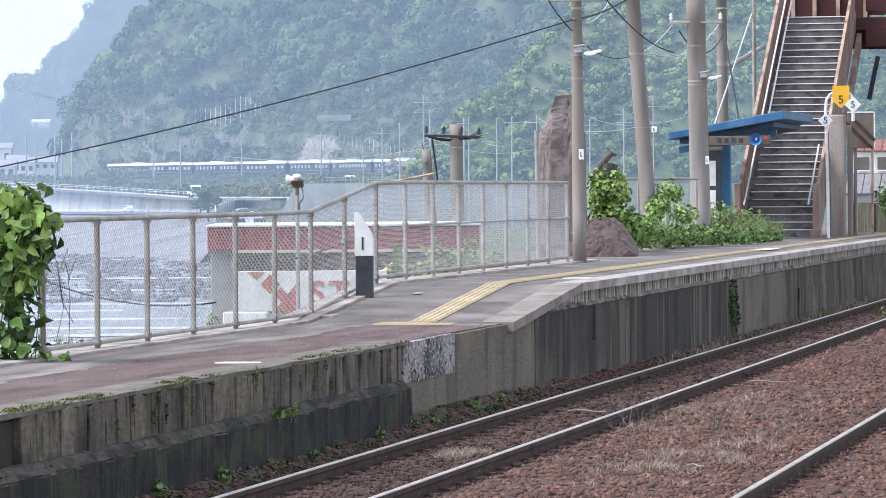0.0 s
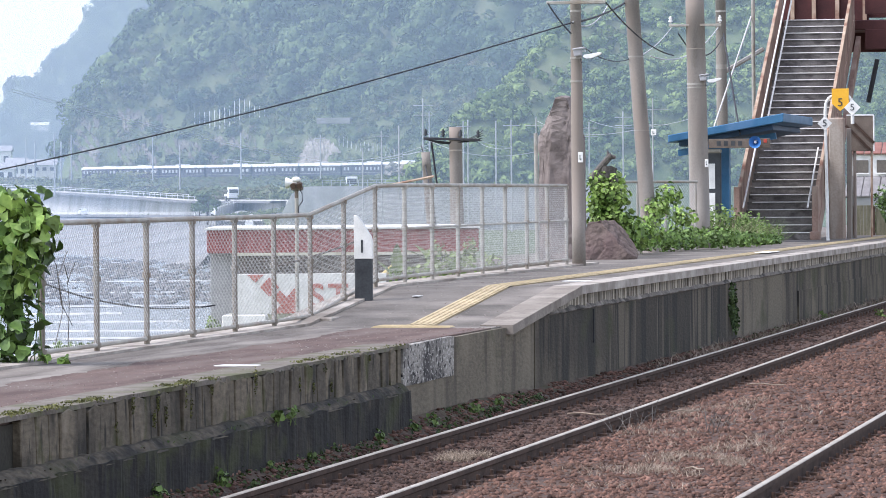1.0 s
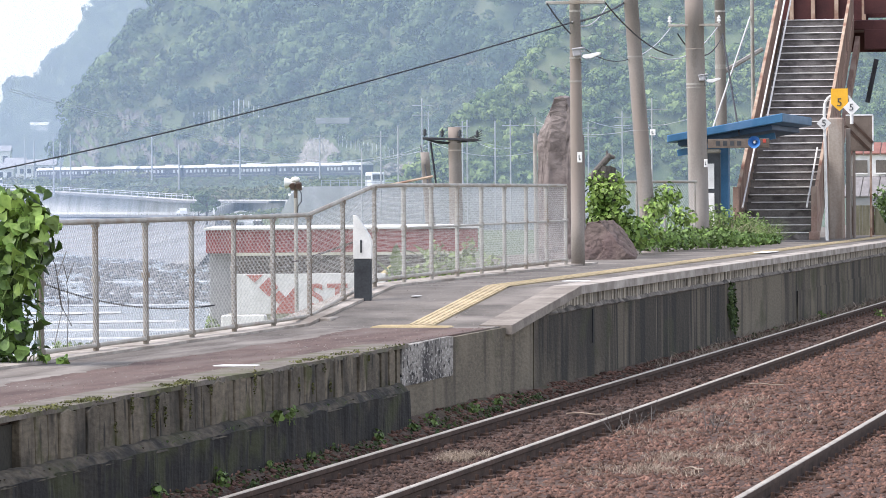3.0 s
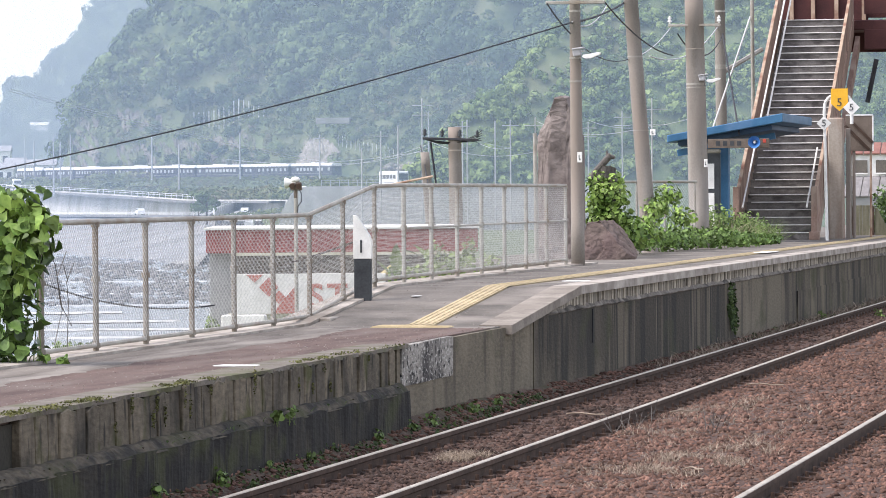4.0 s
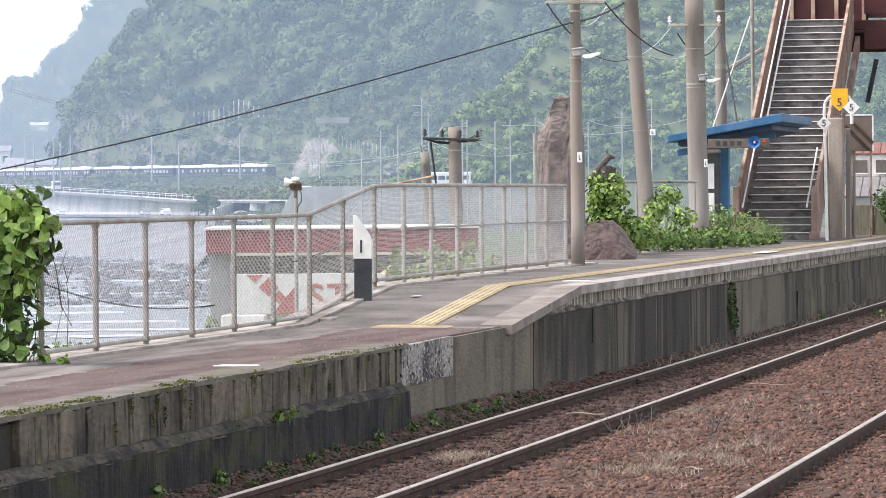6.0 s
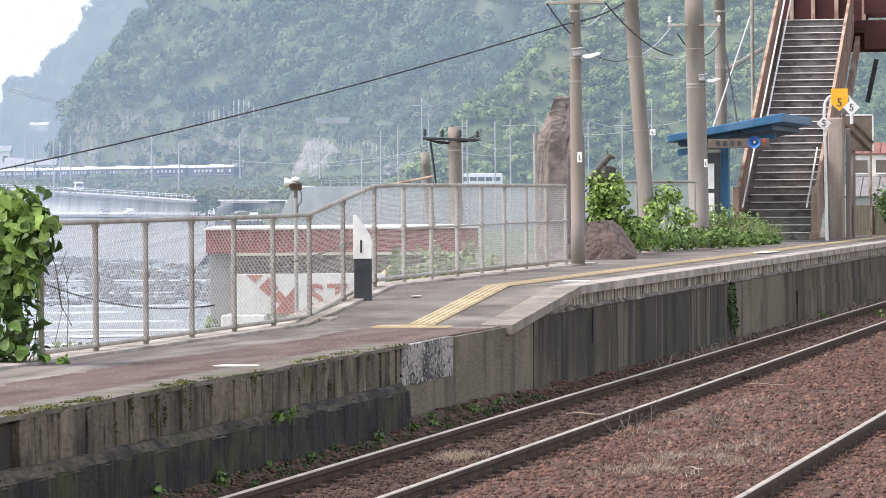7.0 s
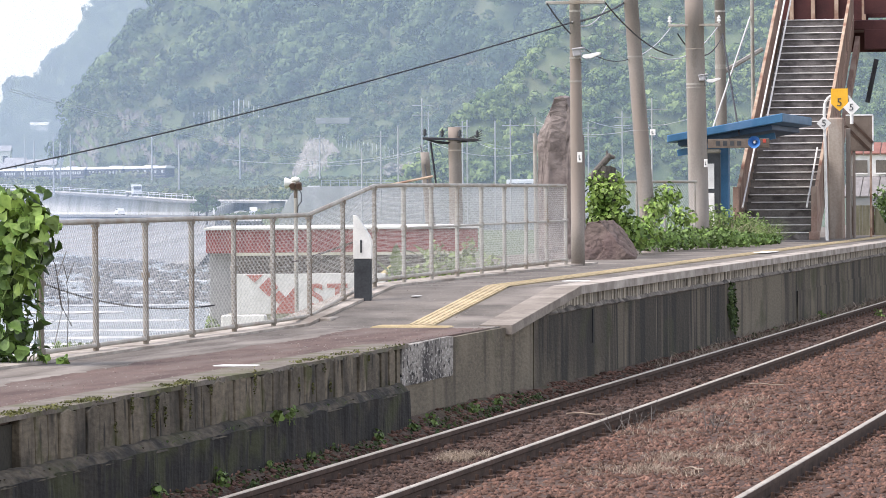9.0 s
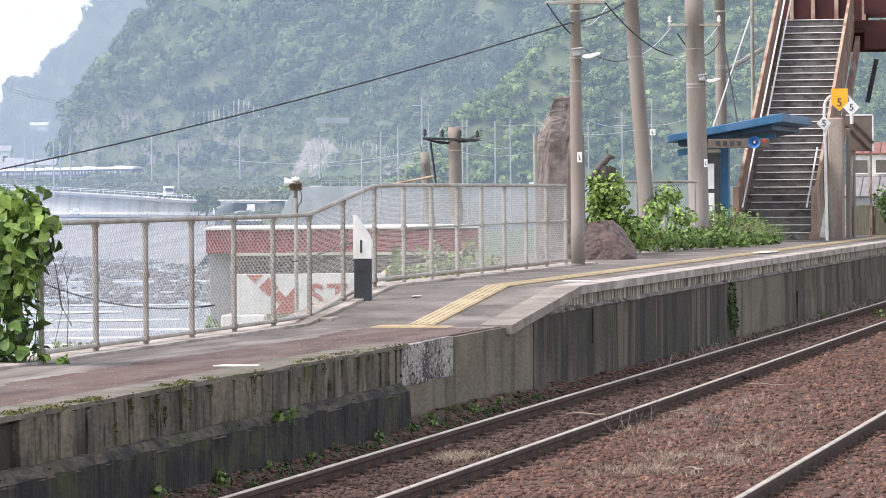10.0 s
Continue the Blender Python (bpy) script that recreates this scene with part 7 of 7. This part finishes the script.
bush("fence_weeds", "pale green weeds behind the fence", [(-11.50, 57.00, 1.15, 0.3, 0.3, 0.1), (-11.60, 60.00, 1.21, 0.25, 0.3, 0.16), (-11.73, 62.00, 1.34, 0.1, 0.2, 0.2), (-11.85, 60.00, 1.33, 0.12, 0.2, 0.22), (-11.80, 64.00, 1.18, 0.15, 0.3, 0.1)], 330, 0.07, "leaf_pale", 10)
bush("fence_weeds", "green weeds on the bank behind the fence", [(-12.15, 42.00, 0.66, 0.25, 0.3, 0.05), (-11.64, 46.00, 0.76, 0.06, 0.2, 0.1)], 120, 0.05, "weed", 6)

# ---------------------------------------------------------------- second fence, gate and houses beyond the platform
def back_fence():
    t = thing("back_fence", "galvanised pipe fence overgrown with vines", "fence")
    a, b = Vector((-12.17, 80.00, 2.40)), Vector((-11.16, 83.20, 2.40))
    bm = bmesh.new()
    rod(bm, a - (b - a) * 0.4, b, 0.025, 0.025, 10)
    part("top_rail", bm, M["galv"], t)
    for k in (-0.3, 0.2, 0.57, 0.98):
        p = a.lerp(b, k) if k >= 0 else a + (b - a) * k
        bm = bmesh.new()
        rod(bm, (p.x, p.y, 0.9), p, 0.024, 0.024, 10)
        part("post", bm, M["galv"], t)
    v, f = [], []
    q0, q1 = a - (b - a) * 0.4, b
    n = 60
    for i in range(-18, n):
        for sgn in (0, 1):
            s0, s1 = max(i, 0), min(i + 18, n)
            if s1 <= s0:
                continue
            k = len(v)
            for s, h in ((s0, (s0 - i) / 18), (s1, (s1 - i) / 18)):
                h = 1 - h if sgn else h
                p = q0.lerp(q1, s / n)
                for dx, dz in ((0.002, 0), (-0.001, 0.003), (-0.001, -0.003)):
                    v.append((p.x + dx, p.y - 0.02, 1.1 + h * (p.z - 1.1) + dz))
            for j in range(3):
                f.append((k + j, k + (j + 1) % 3, k + 3 + (j + 1) % 3, k + 3 + j))
    part("wire_mesh", soup("wire_mesh", v, f, M["wire"]), None, t)


back_fence()


def village_house():
    """A tiled house behind the station, seen beside the stairs."""
    at = Vector((-14.74, 150.00, 0.44))
    t = thing("tiled_house", "white house with red and grey tiled roofs", "house", pose(*at))
    bm = bmesh.new()
    box(bm, (5, 5, 3.4), (2.6, 2.5, 1.35))
    part("wall", bm, M["white"], t, "white plaster wall")
    for i in range(18):
        bm = bmesh.new()
        box(bm, (0.28, 0.9, 0.07), (0.14 + 0.3 * i, 0.25, 3.24), rot=(26, 0, 0), bevel=0.02)
        part("roof_tile", bm, M["tile_red"], t, "red roof tile row")
        bm = bmesh.new()
        box(bm, (0.28, 1.6, 0.09), (0.14 + 0.3 * i, -0.6, 1.9), rot=(28, 0, 0), bevel=0.02)
        part("roof_tile", bm, M["tile_grey"], t, "grey roof tile row")
    for x in (0.5, 1.25, 1.9):
        bm = bmesh.new()
        box(bm, (0.45, 0.08, 0.45), (x, -0.03, 2.6))
        w = part("window", bm, M["glass_dim"], t)
        bm = bmesh.new()
        box(bm, (0.5, 0.05, 0.05), (x, -0.06, 2.35))
        part("sill", bm, M["white"], w)
    bm = bmesh.new()
    box(bm, (5, 0.1, 1.8), (2.6, -1.2, 0.7))
    part("eave_wall", bm, M["concrete_near"], t, "grey lower wall")


village_house()


def gate():
    t = thing("slatted_gate", "mossy brown board gate beside the footbridge", "gate", pose(-10.03, 106.00, 0.96))
    bm = bmesh.new()
    for x in (-0.28, 0.26):
        box(bm, (0.06, 0.06, 0.85), (x, 0, 0.42))
    part("gate_frame", bm, M["rust"], t)
    for i in range(6):
        bm = bmesh.new()
        box(bm, (0.076, 0.02, 0.84), (-0.21 + 0.083 * i, -0.01, 0.45), bevel=0.004)
        part("slat", bm, M["gate_wood"], t)
    bm = bmesh.new()
    slope = [(0.3, 0), (0.75, 0), (0.36, 0.8), (0.3, 0.8)]
    prism(bm, slope, 0.04)
    part("wing", bm, M["gate_wood"], t)


gate()


# ---------------------------------------------------------------- haze over the bay
def haze(d, m, l0, l1, z1):
    bm = bmesh.new()
    vs = [bm.verts.new(far(*p)) for p in ((l0, d, -12), (l1, d, -12), (l1, d, z1), (l0, d, z1))]
    bm.faces.new(vs)
    ob = setting("haze", bm, M[m], "thin pale sea haze over the bay", "haze")


haze(420, "haze_thin", -200, 200, 200)
haze(690, "haze_thin", -200, 200, 200)
haze(960, "haze_thin", -300, 300, 300)
haze(1400, "haze_thin", -420, 420, 300)
haze(1700, "haze_thick", -600, 600, 500)


# ---------------------------------------------------------------- foam on the sea
def foam(u0, u1, d, width, seed):
    """A ragged flat band of foam along the valley's cross direction."""
    rnd = random.Random(seed)
    bm = bmesh.new()
    n = 60
    l0, l1 = u0 * d / 1000, u1 * d / 1000
    rows = []
    for i in range(n + 1):
        l = (i / n - 0.5) * (l1 - l0)
        k = 0.5 + 0.9 * noise.noise((l / 3.0, seed * 3.7, 0)) + 0.6 * noise.noise((l / 0.9, seed, 4))
        w = max(0.02, width * k * math.sin(math.pi * (0.03 + 0.94 * i / n)) ** 0.3)
        o = 1.5 * noise.noise((l / 8, seed, 9))
        rows.append([bm.verts.new((l, o - w, 0.02)), bm.verts.new((l, o, 0.16)), bm.verts.new((l, o + w, 0.02))])
    for a, b in zip(rows, rows[1:]):
        bm.faces.new((a[0], b[0], b[1], a[1]))
        bm.faces.new((a[1], b[1], b[2], a[2]))
    ob = new("wave_foam", mesh_of("wave_foam", bm, M["foam"]))
    ob.rotation_euler = (0, 0, YAW)
    ob.location = far((l0 + l1) / 2, d, -9.0)
    return tagged(ob, "white broken wave foam on the grey sea", "wave", "waves at the shore")


FOAM = [(foam(a, b, d, w, 11 + i), (a + b) / 2 * d / 1000, d) for i, (a, b, d, w) in enumerate((
    (-104, -60, 292, 2.2), (-100, -54, 312, 3.0), (-106, -70, 330, 2.5), (-96, -56, 348, 2.6), (-104, -62, 372, 3.0), (-106, -76, 400, 4.0), (-92, -55, 425, 3.0), (-104, -60, 480, 3.5), (-100, -54, 545, 5.0), (-106, -66, 620, 6.0), (-98, -56, 700, 8.0), (-106, -80, 305, 2.0), (-90, -62, 300, 1.4)))]


# ---------------------------------------------------------------- vehicles
def wheels(t, xs, half, r):
    for x in xs:
        for s in (-1, 1):
            bm = bmesh.new()
            rod(bm, (x, s * half - 0.1, r), (x, s * half + 0.1, r), r, r, 14)
            w = part("wheel", bm, M["black"], t, "black tyre")
            bm = bmesh.new()
            rod(bm, (x, s * (half + 0.08), r), (x, s * (half + 0.115), r), r * 0.5, r * 0.5, 10)
            part("rim", bm, M["galv"], w)


def car(label, material="car_white", tall=0.0, L=4.0):
    t = thing("car", label, "car")
    bm = bmesh.new()
    prism(bm, [(-L / 2, 0.3), (L / 2, 0.3), (L / 2, 0.75), (L / 2 - 0.9, 0.92), (-L / 2, 0.95)], 1.6, Matrix.Translation((0, -0.8, 0)))
    bmesh.ops.bevel(bm, geom=list(bm.edges), offset=0.06, segments=2, affect="EDGES")
    part("body", bm, M[material], t)
    bm = bmesh.new()
    prism(bm, [(-L / 2 + 0.1, 0.93), (L / 2 - 0.8, 0.93), (L / 2 - 1.5 + tall * 0.5, 1.42 + tall), (-L / 2 + 0.4, 1.42 + tall)], 1.4, Matrix.Translation((0, -0.7, 0)))
    cab = part("cabin", bm, M[material], t)
    bm = bmesh.new()
    box(bm, (L - 2.3, 1.44, 0.3 + tall), (-0.45, 0, 1.2 + tall / 2), bevel=0.02)
    part("side_glass", bm, M["glass"], cab, "dark side windows")
    bm = bmesh.new()
    box(bm, (L - 1.95, 1.44, 0.08), (-0.5, 0, 1.45 + tall), bevel=0.02)
    part("roof", bm, M[material], t)
    wheels(t, (-L / 2 + 0.7, L / 2 - 0.75), 0.72, 0.3)
    return t


def truck(label, flat=False):
    t = thing("truck", label, "truck")
    L = 9.0 if flat else 5.2
    bm = bmesh.new()
    prism(bm, [(L / 2 - 1.9, 0.6), (L / 2, 0.6), (L / 2, 1.5), (L / 2 - 0.25, 2.5), (L / 2 - 0.5, 2.75), (L / 2 - 1.9, 2.75)], 2.1, Matrix.Translation((0, -1.05, 0)))
    bmesh.ops.bevel(bm, geom=list(bm.edges), offset=0.06, segments=1, affect="EDGES")
    cab = part("cab", bm, M["car_white"], t, "white cab")
    bm = bmesh.new()
    box(bm, (0.05, 1.8, 0.75), (L / 2 - 0.08, 0, 1.95), rot=(0, -14, 0))
    box(bm, (0.9, 2.14, 0.6), (L / 2 - 0.95, 0, 2.0))
    part("windows", bm, M["glass"], cab, "dark windows")
    bm = bmesh.new()
    box(bm, (L - 2.0, 2.2, 0.16), (-1.0, 0, 0.95), bevel=0.02)
    part("chassis", bm, M["galv"], t)
    bed_h = 0.3 if flat else 0.45
    for s in (-1, 1):
        bm = bmesh.new()
        box(bm, (L - 2.1, 0.06, bed_h), (-1.0, s * 1.08, 1.15), bevel=0.01)
        part("side_board", bm, M["car_white"], t)
    bm = bmesh.new()
    box(bm, (0.06, 2.2, bed_h), (-L / 2 + 0.05, 0, 1.15), bevel=0.01)
    part("tail_board", bm, M["car_white"], t)
    wheels(t, (-L / 2 + 1.2, L / 2 - 0.9) if not flat else (-L / 2 + 1.0, -L / 2 + 2.1, L / 2 - 0.9), 0.9, 0.45)
    return t


def bus():
    t = thing("bus", "white bus with dark windows on the coast road", "bus")
    L = 7.4
    bm = bmesh.new()
    box(bm, (L, 2.3, 2.55), (0, 0, 1.65), bevel=0.14)
    body = part("body", bm, M["car_white"], t)
    for s in (-1, 1):
        for i in range(5):
            bm = bmesh.new()
            box(bm, (1.15, 0.04, 0.7), (-L / 2 + 1.0 + 1.35 * i, s * 1.16, 1.95), bevel=0.01)
            part("side_window", bm, M["glass"], body, "dark side window")
    bm = bmesh.new()
    box(bm, (0.05, 1.9, 1.1), (L / 2 + 0.01, 0, 1.95), bevel=0.01)
    part("windscreen", bm, M["glass"], body, "dark windscreen")
    wheels(t, (-L / 2 + 2.2, L / 2 - 1.7), 1.0, 0.45)
    return t


TRUCK_A = truck("small white truck on the coast road")
TRUCK_B = truck("white cab truck with a long flat bed", True)
BUS = bus()
CARS = [car("small white car on the lower coast road"), car("white hatchback on the lower coast road"), car("silver car on the lower coast road", "car_silver"), car("white car on the lower coast road"), car("white compact car on the lower coast road")]
VAN = car("white van on the curving slip road", "car_white", 0.35)
PICKUP = car("white light truck on the curving slip road", "car_white", 0.25)


# ---------------------------------------------------------------- what moves
RAIL_Z = 5.7
HEAD0, SPEED = 188.7, 15.2


def drive(ob, spots):
    """Key a vehicle along (seconds, valley point) with its nose along its way."""
    rows = []
    for i, (t, p) in enumerate(spots):
        a, b = spots[max(i - 1, 0)][1], spots[min(i + 1, len(spots) - 1)][1]
        w = far(b[0] - a[0], b[1] - a[1])
        rows.append((t, pose(*far(*p), rz=math.degrees(math.atan2(w.y, w.x)))))
    walk(ob, rows)


def on_road(us, dist, height, lift):
    """Points on a road from (seconds, thousandths across)."""
    out = []
    for t in [0.5 * k for k in range(21)]:
        u = float(np.interp(t, [a for a, _ in us], [b for _, b in us]))
        d = dist(max(u, -118))
        out.append((t, (u * d / 1000, d, height(max(u, -118)) + lift)))
    return out


def motions():
    for i, c in enumerate(COACHES):
        rows = []
        for k in range(21):
            t = 0.5 * k
            s = HEAD0 + SPEED * t - 10.4 - 20.9 * i
            p, h = track_at(max(s, 0.0))
            q = far(p.x, p.y, RAIL_Z)
            w = far(h.x, h.y)
            rows.append((t, pose(*q, rz=math.degrees(math.atan2(w.y, w.x)))))
        walk(c, rows)

    for i, (f, l, d) in enumerate(FOAM):
        rows = []
        for k in range(11):
            e = d + 1.6 * math.sin(0.7 * k + 1.9 * i) + 0.35 * k
            rows.append((float(k), Matrix.Translation(far(l, e, -9.0 + 0.05 * math.sin(0.9 * k + i))) @ Matrix.Rotation(YAW, 4, "Z")))
        walk(f, rows)

    def upper(u):
        return up_d(u) + 3

    def lower(u):
        return low_d(u) + 0.5 + max(0, u + 54) * 10

    drive(TRUCK_A, on_road([(0, -58.9), (0.5, -54.5), (2, -40.9), (3, -34.5), (10, -30)], upper, up_z, 0.06))
    drive(TRUCK_B, on_road([(0, -119), (3.8, -101.9), (5, -97.1), (6.8, -87.7), (8.2, -78.9), (10, -65.3)], upper, up_z, 0.06))
    for c, us in zip(CARS, ([(0, -74.5), (1.5, -90.4), (10, -180)],
                            [(0, -52), (2.4, -55.5), (3.8, -69.6), (5.7, -87.3), (10, -127)],
                            [(0, -49), (4.6, -55), (5.7, -67.3), (6.8, -78.1), (7.5, -83.9), (10, -108)],
                            [(0, -46), (4.4, -54), (5.7, -62.9), (6.8, -72.1), (7.5, -78.8), (8.2, -85.5), (10, -104)],
                            [(0, -43), (7.0, -54.5), (8.2, -68), (8.8, -74.1), (10, -86.8)])):
        drive(c, on_road(us, lower, low_z, 0.08))
    drive(BUS, [(0, (-19.96, 900.16, 2.50)), (1, (-18.18, 840.15, 2.59)), (2, (-15.01, 775.14, 2.76)), (2.7, (-12.83, 750.14, 2.93)), (3.8, (-9.14, 735.14, 3.09)), (4.5, (-6.35, 730.14, 3.06)), (5.7, (-0.32, 728.14, 2.92)), (6.8, (5.70, 728.13, 2.59)), (7.5, (8.81, 728.13, 2.37)), (8.2, (11.71, 728.12, 1.87)), (9.0, (14.72, 728.12, 1.46)), (10, (18.60, 728.11, 0.94))])
    drive(VAN, [(0, (-35.2, 720.0, -5.6)), (3.0, (-36.4, 765.0, -3.2)), (4.4, (-36.85, 795.09, -1.85)), (5.7, (-36.55, 812.09, -1.51)), (6.8, (-35.76, 850.11, -0.91)), (7.5, (-33.78, 872.12, -0.54)), (8.2, (-31.55, 888.13, -0.14)), (9, (-28.77, 905.13, 0.03)), (10, (-24.96, 920.14, 0.21))])
    drive(PICKUP, [(0, (-33.46, 730.04, -4.24)), (7.5, (-33.39, 755.07, -2.66)), (8.8, (-34.61, 778.08, -2.08)), (9.4, (-35.79, 795.09, -1.64)), (10, (-36.36, 803.09, -1.47))])


motions()
